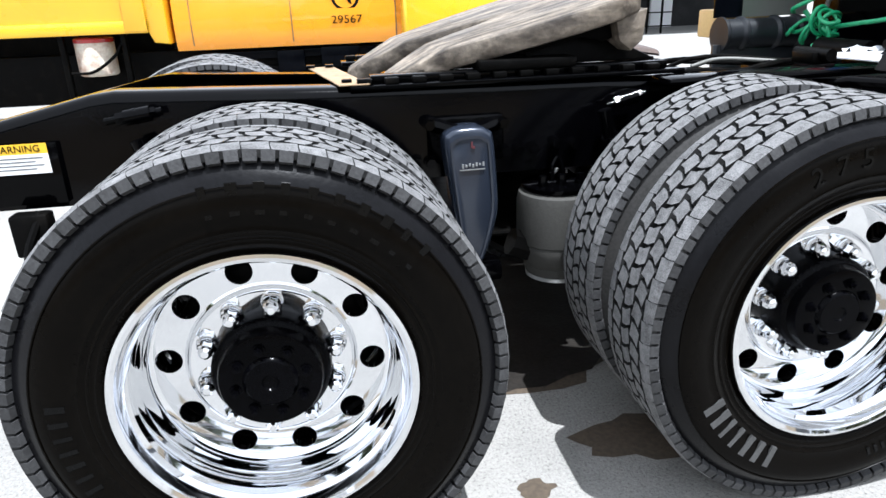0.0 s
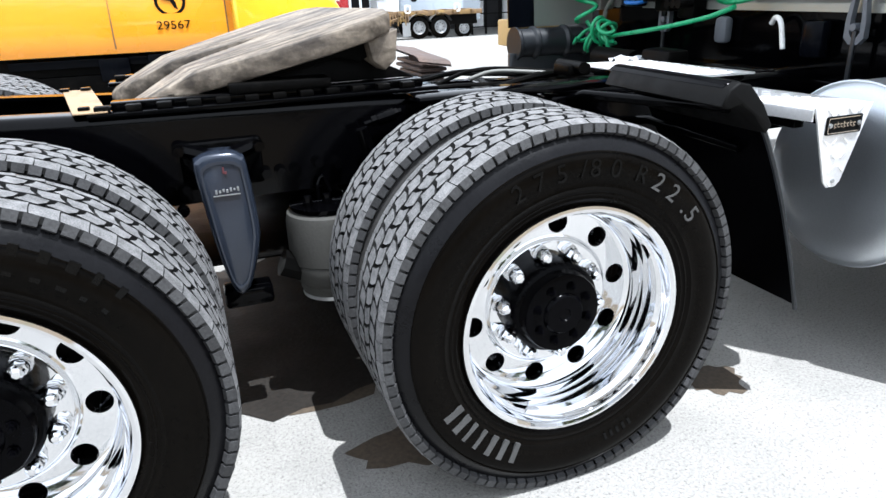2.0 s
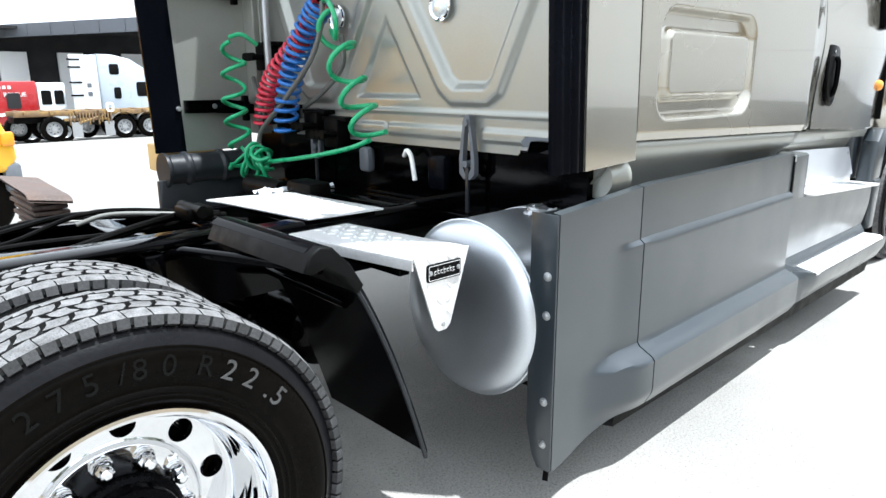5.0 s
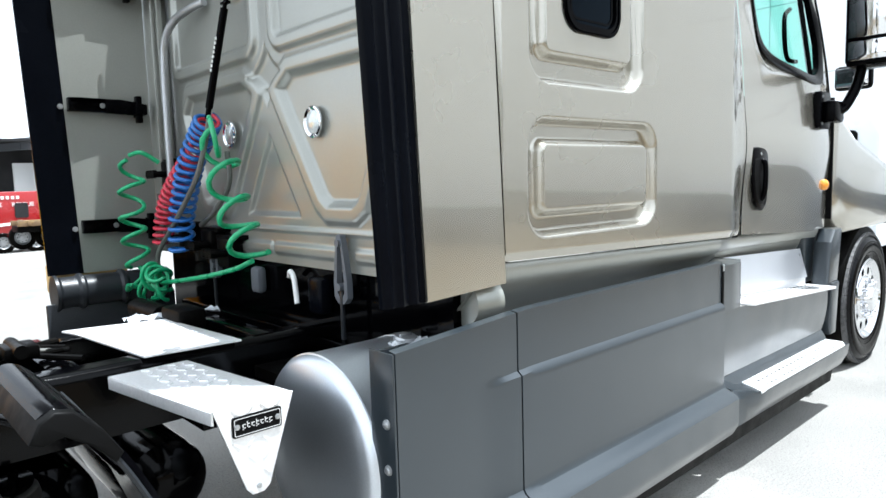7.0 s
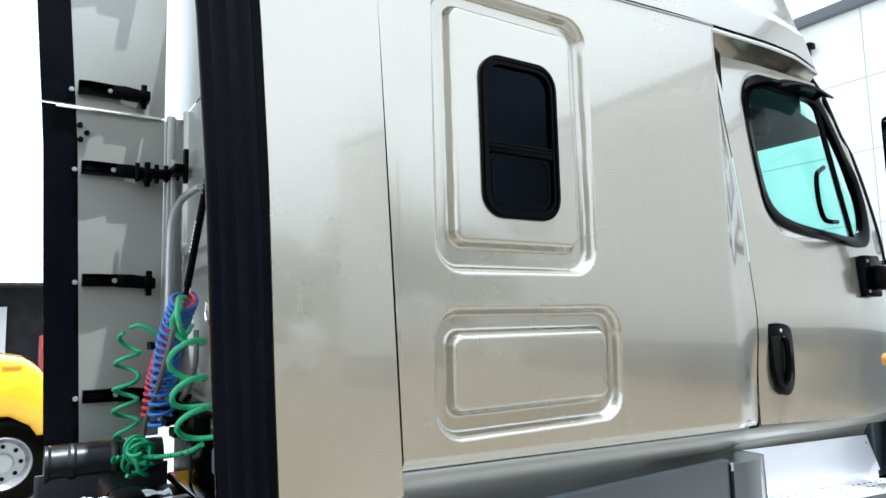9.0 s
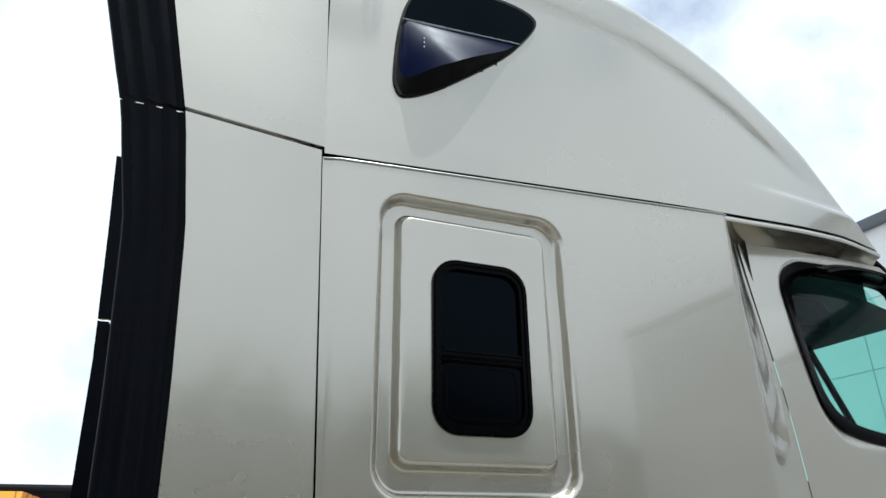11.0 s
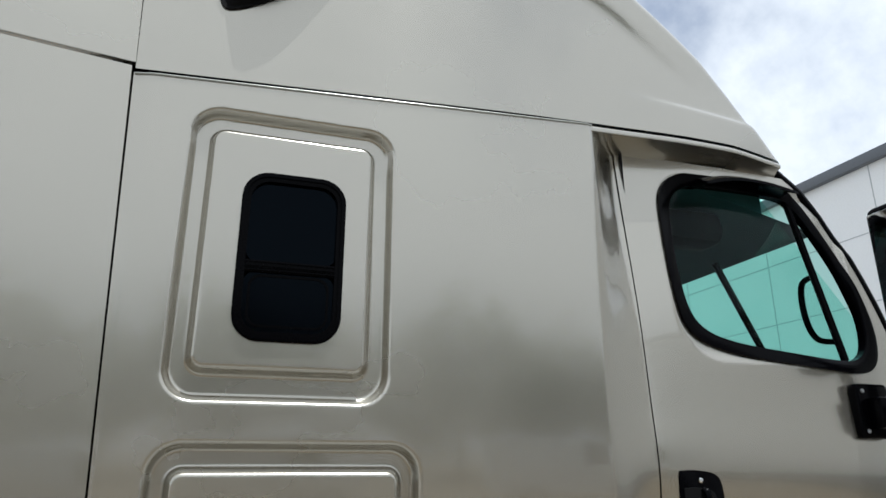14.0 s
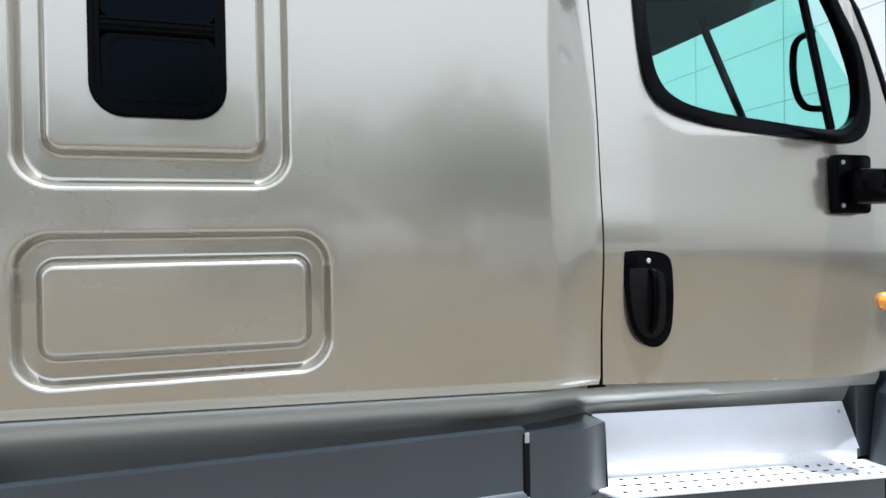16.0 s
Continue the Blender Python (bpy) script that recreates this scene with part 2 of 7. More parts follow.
RUST = mat("rusty_trailer_steel", (0.16, 0.10, 0.05), 0.8, 0, 0.4, 4, 40, 0.3, dirt=(0.30, 0.19, 0.05), dirt_amount=0.5)
RUSTPLATE = mat("rust_tinted_plate", (0.27, 0.185, 0.105), 0.6, 0.1, 0.3, 14, 90, 0.2)
TANPAINT = mat("tan_board", (0.55, 0.37, 0.15), 0.7, 0, 0.08, 4, 80, 0.1)
FADED = mat("sun_faded_fender_rubber", (0.075, 0.05, 0.04), 0.7, 0, 0.4, 9, 80, 0.3)
LEAF = mat("tree_leaf", (0.15, 0.18, 0.095), 0.6, 0, 0.3, 1.2, 20, island=0.4)
BARK = mat("tree_bark", (0.10, 0.075, 0.05), 0.9, 0, 0.3, 5, 40, 0.5)


# ---- building blocks ----
WORLD = {}


def thing(name, loc, label, category, group=""):
    ob = new(name)
    ob.location = loc
    WORLD[ob] = Matrix.Translation(loc)
    return tagged(ob, label, category, group)


def finish(name, bm, material, angle=38):
    me = bpy.data.meshes.new(name)
    bm.normal_update()
    bm.to_mesh(me)
    bm.free()
    me.materials.append(material)
    me.shade_smooth()
    me.set_sharp_from_angle(angle=radians(angle))
    return me


def link(name, me, parent=None, label="", m=None):
    ob = new(name, me)
    if m is not None:
        ob.matrix_basis = m
    if parent:
        ob.parent = parent
        ob.matrix_parent_inverse = WORLD.get(parent, Matrix()).inverted()
    WORLD[ob] = m if m is not None else Matrix()
    return tagged(ob, label)


def part(name, bm, material, parent=None, label="", angle=38):
    return link(name, finish(name, bm, material, angle), parent, label)


def setting(name, bm, material, label, category):
    return tagged(part(name, bm, material, None, label), label, category, "", "structure")


def box(bm, x0, x1, y0, y1, z0, z1, bev=0.0, m=None):
    g = bmesh.ops.create_cube(bm, size=1.0)["verts"]
    t = Matrix.LocRotScale(((x0 + x1) / 2, (y0 + y1) / 2, (z0 + z1) / 2), None, (abs(x1 - x0), abs(y1 - y0), abs(z1 - z0)))
    bmesh.ops.transform(bm, matrix=t, verts=g)
    if bev:
        es = list({e for v in g for e in v.link_edges})
        g = list({v for f in bmesh.ops.bevel(bm, geom=es, offset=bev, segments=2, profile=0.5, affect="EDGES")["faces"] for v in f.verts} | {v for v in g if v.is_valid})
    if m is not None:
        bmesh.ops.transform(bm, matrix=m, verts=g)
    return g


def basis(d):
    d = Vector(d).normalized()
    a = d.orthogonal().normalized()
    return d, a, d.cross(a)


def cyl(bm, p0, p1, r0, r1=None, n=20, caps=True):
    p0, p1 = Vector(p0), Vector(p1)
    r1 = r0 if r1 is None else r1
    d, a, b = basis(p1 - p0)
    rings = [[bm.verts.new(p + r * (math.cos(2 * math.pi * i / n) * a + math.sin(2 * math.pi * i / n) * b)) for i in range(n)] for p, r in ((p0, r0), (p1, r1))]
    for i in range(n):
        bm.faces.new((rings[0][i], rings[0][(i + 1) % n], rings[1][(i + 1) % n], rings[1][i]))
    if caps:
        bm.faces.new(rings[0][::-1]), bm.faces.new(rings[1])


def lathe(bm, profile, origin, axis=(0, 1, 0), n=48, closed=False):
    """profile: (radius, distance along the axis)."""
    o = Vector(origin)
    d, a, b = basis(axis)
    rings = []
    for r, s in profile:
        if r < 1e-6:
            rings.append([bm.verts.new(o + s * d)])
        else:
            rings.append([bm.verts.new(o + s * d + r * (math.cos(2 * math.pi * i / n) * a + math.sin(2 * math.pi * i / n) * b)) for i in range(n)])
    if closed:
        rings.append(rings[0])
    for p, q in zip(rings, rings[1:]):
        for i in range(n):
            j = (i + 1) % n
            if len(p) == 1 and len(q) > 1:
                bm.faces.new((p[0], q[j], q[i]))
            elif len(q) == 1 and len(p) > 1:
                bm.faces.new((p[i], p[j], q[0]))
            elif len(p) > 1:
                bm.faces.new((p[i], p[j], q[j], q[i]))


def tube(bm, pts, r, n=8, caps=True):
    pts = [Vector(p) for p in pts]
    d, a, b = basis(pts[1] - pts[0])
    rings = []
    for i, p in enumerate(pts):
        t = (pts[min(i + 1, len(pts) - 1)] - pts[max(i - 1, 0)]).normalized()
        a = (a - a.dot(t) * t).normalized()
        b = t.cross(a)
        rings.append([bm.verts.new(p + r * (math.cos(2 * math.pi * k / n) * a + math.sin(2 * math.pi * k / n) * b)) for k in range(n)])
    for p, q in zip(rings, rings[1:]):
        for k in range(n):
            bm.faces.new((p[k], p[(k + 1) % n], q[(k + 1) % n], q[k]))
    if caps:
        bm.faces.new(rings[0][::-1]), bm.faces.new(rings[-1])


def curve_pts(ctrl, steps=10):
    """A smooth line through the control points."""
    c = [Vector(p) for p in ctrl]
    c = [2 * c[0] - c[1]] + c + [2 * c[-1] - c[-2]]
    out = []
    for i in range(1, len(c) - 2):
        for s in range(steps):
            t = s / steps
            out.append(0.5 * (2 * c[i] + (c[i + 1] - c[i - 1]) * t + (2 * c[i - 1] - 5 * c[i] + 4 * c[i + 1] - c[i + 2]) * t * t + (3 * c[i] - c[i - 1] - 3 * c[i + 1] + c[i + 2]) * t ** 3))
    return out + [c[-2]]


def coil(path, radius, turns):
    """A helix wound round a smooth path."""
    out, n = [], len(path)
    d, a, b = basis(path[1] - path[0])
    steps = int(turns * 14)
    for s in range(steps + 1):
        f = s / steps * (n - 1)
        i = min(int(f), n - 2)
        p, t = path[i].lerp(path[i + 1], f - i), (path[i + 1] - path[i]).normalized()
        a = (a - a.dot(t) * t).normalized()
        b = t.cross(a)
        w = 2 * math.pi * turns * s / steps
        out.append(p + radius * (math.cos(w) * a + math.sin(w) * b))
    return out


def prism(bm, poly, plane, t0, t1, bev=0.0):
    """A flat outline given in two axes ('xz', 'yz', 'xy'), made thick along the third from t0 to t1."""
    k = {"xz": lambda u, v, t: (u, t, v), "yz": lambda u, v, t: (t, u, v), "xy": lambda u, v, t: (u, v, t)}[plane]
    lo = [bm.verts.new(k(u, v, t0)) for u, v in poly]
    hi = [bm.verts.new(k(u, v, t1)) for u, v in poly]
    fs = [bm.faces.new(lo[::-1]), bm.faces.new(hi)]
    n = len(poly)
    for i in range(n):
        fs.append(bm.faces.new((lo[i], lo[(i + 1) % n], hi[(i + 1) % n], hi[i])))
    bmesh.ops.recalc_face_normals(bm, faces=fs)
    if bev:
        es = [e for f in fs[:2] for e in f.edges]
        bmesh.ops.bevel(bm, geom=list(set(es)), offset=bev, segments=2, profile=0.5, affect="EDGES")


def rrect(u0, u1, v0, v1, r, n=6):
    out = []
    for cu, cv, a0 in ((u1 - r, v1 - r, 0), (u0 + r, v1 - r, 90), (u0 + r, v0 + r, 180), (u1 - r, v0 + r, 270)):
        out += [(cu + r * math.cos(radians(a0 + 90 * i / n)), cv + r * math.sin(radians(a0 + 90 * i / n))) for i in range(n + 1)]
    return out


def ring_prism(bm, outer, inner, plane, t0, t1):
    """A frame between two outlines of as many points each."""
    k = {"xz": lambda u, v, t: (u, t, v), "yz": lambda u, v, t: (t, u, v)}[plane]
    n = len(outer)
    r = [[bm.verts.new(k(u, v, t)) for u, v in o] for o, t in ((outer, t0), (outer, t1), (inner, t1), (inner, t0))]
    fs = []
    for j in range(4):
        for i in range(n):
            fs.append(bm.faces.new((r[j][i], r[j][(i + 1) % n], r[(j + 1) % 4][(i + 1) % n], r[(j + 1) % 4][i])))
    bmesh.ops.recalc_face_normals(bm, faces=fs)


def sheet(bm, us, vs, fn, skip=None):
    g = [[bm.verts.new(fn(u, v)) for v in vs] for u in us]
    for i in range(len(us) - 1):
        for j in range(len(vs) - 1):
            if skip and skip((us[i] + us[i + 1]) / 2, (vs[j] + vs[j + 1]) / 2):
                continue
            bm.faces.new((g[i][j], g[i + 1][j], g[i + 1][j + 1], g[i][j + 1]))
    return g


def steps(a, b, n):
    return [a + (b - a) * i / n for i in range(n + 1)]


def sd_rect(u, v, r):
    u0, u1, v0, v1, c = r
    du, dv = max(u0 + c - u, u - u1 + c), max(v0 + c - v, v - v1 + c)
    return math.hypot(max(du, 0), max(dv, 0)) + min(max(du, dv), 0) - c


def sm(x):
    x = min(1, max(0, x))
    return x * x * (3 - 2 * x)


def lerp_table(t, x):
    if x <= t[0][0]:
        return t[0][1]
    for (a, p), (b, q) in zip(t, t[1:]):
        if x <= b:
            return p + (q - p) * (x - a) / (b - a)
    return t[-1][1]


def in_poly(poly, u, v):
    c = False
    for (a, b), (p, q) in zip(poly, poly[1:] + poly[:1]):
        if (b > v) != (q > v) and u < a + (v - b) * (p - a) / (q - b):
            c = not c
    return c


def smooth_poly(poly, n=5):
    """A closed outline with its corners rounded through the given points."""
    out, m = [], len(poly)
    P = [Vector((*p, 0)) for p in poly]
    for i in range(m):
        a, b, c, d = P[i - 1], P[i], P[(i + 1) % m], P[(i + 2) % m]
        for s in range(n):
            t = s / n
            q = 0.5 * (2 * b + (c - a) * t + (2 * a - 5 * b + 4 * c - d) * t * t + (3 * b - a - 3 * c + d) * t ** 3)
            out.append((q.x, q.y))
    return out


def text_mesh(name, string, size, depth=0.001):
    cu = bpy.data.curves.new(name, "FONT")
    cu.body, cu.size, cu.extrude, cu.align_x, cu.align_y = string, size, depth, "CENTER", "CENTER"
    tmp = bpy.data.objects.new(name, cu)
    scene.collection.objects.link(tmp)
    bpy.context.view_layer.update()
    me = bpy.data.meshes.new_from_object(tmp.evaluated_get(bpy.context.evaluated_depsgraph_get()))
    bpy.data.objects.remove(tmp)
    bpy.data.curves.remove(cu)
    return me


def bolt(bm, p, axis, r=0.014, h=0.012):
    p, d = Vector(p), Vector(axis).normalized()
    cyl(bm, p, p + 0.3 * h * d, r * 1.25, n=12)
    cyl(bm, p + 0.3 * h * d, p + h * d, r, n=6)


# ---- ground ----
def fall(y):
    """The yard falls gently away behind the truck."""
    return lerp_table(((1.5, 0.0), (6.6, -0.30), (28.0, -0.88), (33.0, -1.30), (60.0, -2.0)), y)


bm = bmesh.new()
sheet(bm, [-900, -60, -20, -6, 0, 6, 12, 30, 80, 900], [-900, -60, -20, -6, 0, 1.5, 6.6, 12, 20, 28, 33, 60, 900], lambda x, y: (x, y, fall(y)))
setting("ground", bm, CONCRETE, "sunlit pale concrete yard with fine aggregate", "ground")
bm = bmesh.new()
sheet(bm, [-60, -20, -6, 0, 6, 12, 30, 60], [-80, -40, -20, -10, -4.0], lambda x, y: (x, y + 0.2 * math.sin(x * 1.3) * (y > -5), 0.005))
setting("dirt_verge", bm, mat("dry_brown_verge", (0.119, 0.087, 0.052), 0.95, 0, 0.35, 0.8, 40, 0.6, dirt=(0.07, 0.075, 0.035), dirt_amount=0.4), "dry brown dirt verge beside the concrete", "ground")
for i, (x, y, rx, ry) in enumerate(((1.02, -0.86, 0.22, 0.10), (2.05, -0.95, 0.10, 0.09), (0.62, -1.02, 0.05, 0.04), (1.95, -0.6, 0.2, 0.12), (0.8, -0.35, 0.3, 0.2))):
    bm = bmesh.new()
    rnd = random.Random(i)
    ring = [(1 + 0.22 * rnd.uniform(-1, 1)) for _ in range(22)]
    bm.faces.new([bm.verts.new((x + rx * ring[k] * math.cos(2 * math.pi * k / 22), y + ry * ring[k] * math.sin(2 * math.pi * k / 22), 0.0015)) for k in range(22)])
    setting("oil_stain", bm, STAIN, "brown oily wet stain on the concrete", "stain")
# Grease patch, blackened further to paint the shade under the axles.
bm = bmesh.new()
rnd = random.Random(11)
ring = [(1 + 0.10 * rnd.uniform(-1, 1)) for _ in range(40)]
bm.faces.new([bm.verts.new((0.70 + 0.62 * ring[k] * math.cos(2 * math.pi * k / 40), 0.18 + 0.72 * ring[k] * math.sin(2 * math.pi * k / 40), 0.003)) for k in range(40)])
setting("grease_shade_patch", bm, mat("black_grease_and_shade", (0.014, 0.012, 0.010), 0.7, 0, 0.4, 5, 60, 0.4, spec=0.2), "black greasy patch with painted shade below the axles", "stain")

# ---- the truck ----
T = thing("semi_truck", (3.0, 0, 0), "champagne-metallic sleeper-cab tractor unit parked on concrete", "truck")
TYRE_R, AXLE_Z, OUT_Y, IN_Y = 0.505, 0.495, -1.07, -0.74


def tyre_meshes():
    prof = [(0.292, -0.100), (0.300, -0.116), (0.318, -0.1205), (0.322, -0.124), (0.327, -0.1215), (0.334, -0.1235), (0.336, -0.1262), (0.339, -0.1262), (0.341, -0.1248), (0.350, -0.1275), (0.352, -0.1295), (0.355, -0.1295), (0.357, -0.1285), (0.375, -0.1350), (0.398, -0.1380), (0.414, -0.1378), (0.426, -0.1355), (0.4345, -0.1320), (0.4355, -0.1342), (0.4380, -0.1335),
            (0.439, -0.1295), (0.450, -0.1235), (0.461, -0.1155), (0.471, -0.1070), (0.480, -0.1020), (0.488, -0.100), (0.487, -0.06), (0.487, 0.0)]
    crown = prof[20:] + [(r, -s) for r, s in prof[-2:19:-1]]
    bm = bmesh.new()
    lathe(bm, prof[:21], (0, 0, 0), (0, 1, 0), 112)
    lathe(bm, [(r, -s) for r, s in prof[20::-1]], (0, 0, 0), (0, 1, 0), 112)
    side = finish("tyre", bm, RUBBER, 50)
    bm = bmesh.new()
    lathe(bm, crown, (0, 0, 0), (0, 1, 0), 112)
    shoulder = finish("tyre_shoulder", bm, DRESSED, 50)
    # Copy of the shoulder in the dusty colour that also holds sunlight.
    dusty = shoulder.copy()
    dusty.materials[0] = DUSTY_SUNLIT
    bm = bmesh.new()
    n = 62
    rows = [(-0.114, -0.078, 0.35, 1), (-0.068, -0.028, 0.0, -1), (-0.0195, 0.0195, 0.5, 1), (0.028, 0.068, 0.0, -1), (0.078, 0.114, 0.35, 1)]
    for y0, y1, off, sk in rows:
        edge = abs(y0) > 0.09 or abs(y1) > 0.09
        for i in range(n):
            a0 = (i + off) / n * 2 * math.pi
            ln = 2 * math.pi / n * (0.95 if edge else 0.74)
            vs = []
            for r in (0.484, 0.5055):
                for y, s in ((y0, -1), ((y0 + y1) / 2, 0.6), (y1, 1)):
                    rr = r - (0.006 if abs(y) > 0.11 and r > 0.5 else 0)
                    for a in (a0, a0 + ln):
                        w = a + (0.3 if edge else 1) * sk * s * 0.015
                        yy = y + (0 if abs(y) > 0.11 else sk * (0.004 if a == a0 else -0.004))
                        vs.append(bm.verts.new((rr * math.cos(w), yy, rr * math.sin(w))))
            f = lambda *k: bm.faces.new([vs[j] for j in k])
            f(6, 7, 9, 8), f(8, 9, 11, 10)
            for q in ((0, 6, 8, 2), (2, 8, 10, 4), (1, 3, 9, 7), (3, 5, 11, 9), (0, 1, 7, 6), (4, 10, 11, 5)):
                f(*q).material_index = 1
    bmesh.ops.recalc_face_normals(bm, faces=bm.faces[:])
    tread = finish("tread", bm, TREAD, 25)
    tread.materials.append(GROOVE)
    bm = bmesh.new()
    for sgn in (-1, 1):
        for i in range(96):
            a0 = (i + 0.35) / 48 * math.pi
            ln = math.pi / 48 * 0.84
            vs = [bm.verts.new((r * math.cos(a), sgn * y, r * math.sin(a))) for a in (a0 + 0.004, a0 + ln) for r, y in ((0.4990, 0.1140), (0.479, 0.1185), (0.472, 0.106), (0.490, 0.098))]
            for q in ((0, 1, 5, 4), (1, 2, 6, 5), (3, 0, 4, 7), (0, 3, 2, 1), (4, 5, 6, 7)):
                bm.faces.new([vs[j] for j in q])
    bmesh.ops.recalc_face_normals(bm, faces=bm.faces[:])
    lugs = finish("shoulder_lugs", bm, LUG, 25)
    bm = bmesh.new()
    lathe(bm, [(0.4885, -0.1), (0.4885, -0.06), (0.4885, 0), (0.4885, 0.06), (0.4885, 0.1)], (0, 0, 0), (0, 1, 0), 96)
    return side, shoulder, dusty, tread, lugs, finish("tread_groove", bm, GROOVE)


def disc_with_holes(bm, r0, r1, y, hole_r, hole_at, count, depth):
    """A flat ring round the wheel's axis with a circle of holes, each with a wall."""
    edges = []
    loops = [(0, 0, r1, 80), (0, 0, r0, 48)] + [(hole_at * math.cos(2 * math.pi * i / count), hole_at * math.sin(2 * math.pi * i / count), hole_r, 24) for i in range(count)]
    for cx, cz, r, n in loops:
        vs = [bm.verts.new((cx + r * math.cos(2 * math.pi * i / n), y, cz + r * math.sin(2 * math.pi * i / n))) for i in range(n)]
        edges += [bm.edges.new((vs[i], vs[(i + 1) % n])) for i in range(n)]
        if r == hole_r:
            lo = [bm.verts.new((v.co.x, y + 0.006, v.co.z)) for v in vs]
            lo2 = [bm.verts.new((v.co.x, y + depth, v.co.z)) for v in vs]
            for a, b in ((vs, lo), (lo, lo2)):
                for i in range(n):
                    bm.faces.new((a[i], a[(i + 1) % n], b[(i + 1) % n], b[i]))
    bmesh.ops.triangle_fill(bm, use_beauty=True, use_dissolve=False, edges=edges, normal=(0, -1, 0))


def rim_mesh():
    bm = bmesh.new()
    lathe(bm, [(0.290, 0.10), (0.280, 0.06), (0.270, -0.06), (0.292, -0.108), (0.303, -0.116), (0.307, -0.122), (0.305, -0.1275), (0.298, -0.1285), (0.290, -0.125), (0.286, -0.117), (0.2835, -0.100),
               (0.279, -0.094), (0.2735, -0.088), (0.2725, -0.040), (0.2705, -0.030), (0.268, -0.024), (0.267, 0.000), (0.264, 0.012), (0.258, 0.021), (0.250, 0.025)], (0, 0, 0), (0, 1, 0), 96)
    disc_with_holes(bm, 0.186, 0.250, 0.025, 0.0285, 0.2185, 10, 0.022)
    lathe(bm, [(0.186, 0.025), (0.181, 0.023), (0.176, 0.016), (0.172, 0.014), (0.168, 0.015), (0.118, 0.015), (0.113, 0.02)], (0, 0, 0), (0, 1, 0), 80)
    bmesh.ops.recalc_face_normals(bm, faces=bm.faces[:])
    return finish("wheel", bm, CHROME, 30)


def hub_mesh():
    bm = bmesh.new()
    lathe(bm, [(0.128, 0.016), (0.128, 0.004), (0.126, -0.004), (0.126, -0.026), (0.121, -0.034), (0.112, -0.038), (0.110, -0.042), (0.109, -0.058), (0.106, -0.064), (0.090, -0.067), (0.058, -0.067), (0.054, -0.074), (0.050, -0.077), (0.018, -0.077), (0.015, -0.073), (0, -0.073)], (0, 0, 0), (0, 1, 0), 56)
    bmesh.ops.recalc_face_normals(bm, faces=bm.faces[:])
    return finish("hub", bm, PLASTIC, 35)


def stud_mesh():
    bm = bmesh.new()
    cyl(bm, (0, 0, 0), (0, -0.006, 0), 0.0135, n=14)
    cyl(bm, (0, -0.006, 0), (0, -0.014, 0), 0.0095, n=6)
    cyl(bm, (0, -0.014, 0), (0, -0.021, 0), 0.005, n=8)
    return finish("hub_stud", bm, PLASTIC, 35)


def nut_mesh():
    bm = bmesh.new()
    lathe(bm, [(0.024, 0.0), (0.024, -0.004), (0.021, -0.008), (0.0205, -0.012)], (0, 0, 0), (0, 1, 0), 18)
    cyl(bm, (0, -0.010, 0), (0, -0.032, 0), 0.0185, 0.0175, n=6)
    lathe(bm, [(0.016, -0.032), (0.0135, -0.040), (0.008, -0.045), (0, -0.046)], (0, 0, 0), (0, 1, 0), 14)
    bmesh.ops.recalc_face_normals(bm, faces=bm.faces[:])
    return finish("lug_nut", bm, CHROME, 30)


TY, TS, TSD, TR, TL, TG = tyre_meshes()
RIM, HUB, NUT, STUD = rim_mesh(), hub_mesh(), nut_mesh(), stud_mesh()


def drum_mesh():
    bm = bmesh.new()
    lathe(bm, [(0.0, -0.01), (0.2, -0.01), (0.215, 0.0), (0.215, 0.16), (0.19, 0.18), (0, 0.18)], (0, 0, 0), (0, 1, 0), 40)
    return finish("brake_drum", bm, DULL)


DRUM = drum_mesh()


def wheel(x, y, side, spin, z=AXLE_Z, full=True, label=""):
    m = pose(x, y, z, 0, 0, 0 if side < 0 else 180) @ pose(0, 0, 0, 0, spin, 0)
    w = link("wheel", RIM, T, label or "polished aluminium ten-hole disc wheel", m)
    WORLD[w] = Matrix()
    link("tyre", TY, w, "black truck tyre with wet-look sidewall")
    link("tyre_shoulder", TS if full else TSD, w, "black tyre shoulder" if full else "dusty grey tyre shoulder with sunlight painted in")
    link("tread", TR, w, "grey worn block tread")
    link("tread_groove", TG, w)
    tagged(link("lug_ring", TL, w), kind="stuff")
    if full:
        hub = link("hub", HUB, w, "glossy black hub with eight studs")
        for i in range(8):
            a = 2 * math.pi * (i + 0.4) / 8
            link("hub_stud", STUD, hub, "", pose(0.076 * math.cos(a), -0.066, 0.076 * math.sin(a)))
        for i in range(10):
            a = 2 * math.pi * (i + 0.5) / 10
            link("lug_nut", NUT, w, "", pose(0.1425 * math.cos(a), 0.014, 0.1425 * math.sin(a)))
    return w


rear_wheel = wheel(0, OUT_Y, -1, 6)
front_drive = wheel(1.32, OUT_Y, -1, -10)
for x, s in ((0, 20), (1.32, 47)):
    wheel(x, IN_Y, 1, s, full=False)
    wheel(x - (0.36 if x < 1 else 0.19), -OUT_Y, 1, s, AXLE_Z - (0 if x < 1 else 0.05))
    wheel(x - (0.30 if x < 1 else 0.16), -IN_Y, -1, s + 9, AXLE_Z - (0 if x < 1 else 0.04), False)
    for sg in (-1, 1):
        link("brake_drum", DRUM, T, "", pose(x, sg * 0.98, AXLE_Z, 0, 0, 0 if sg < 0 else 180))


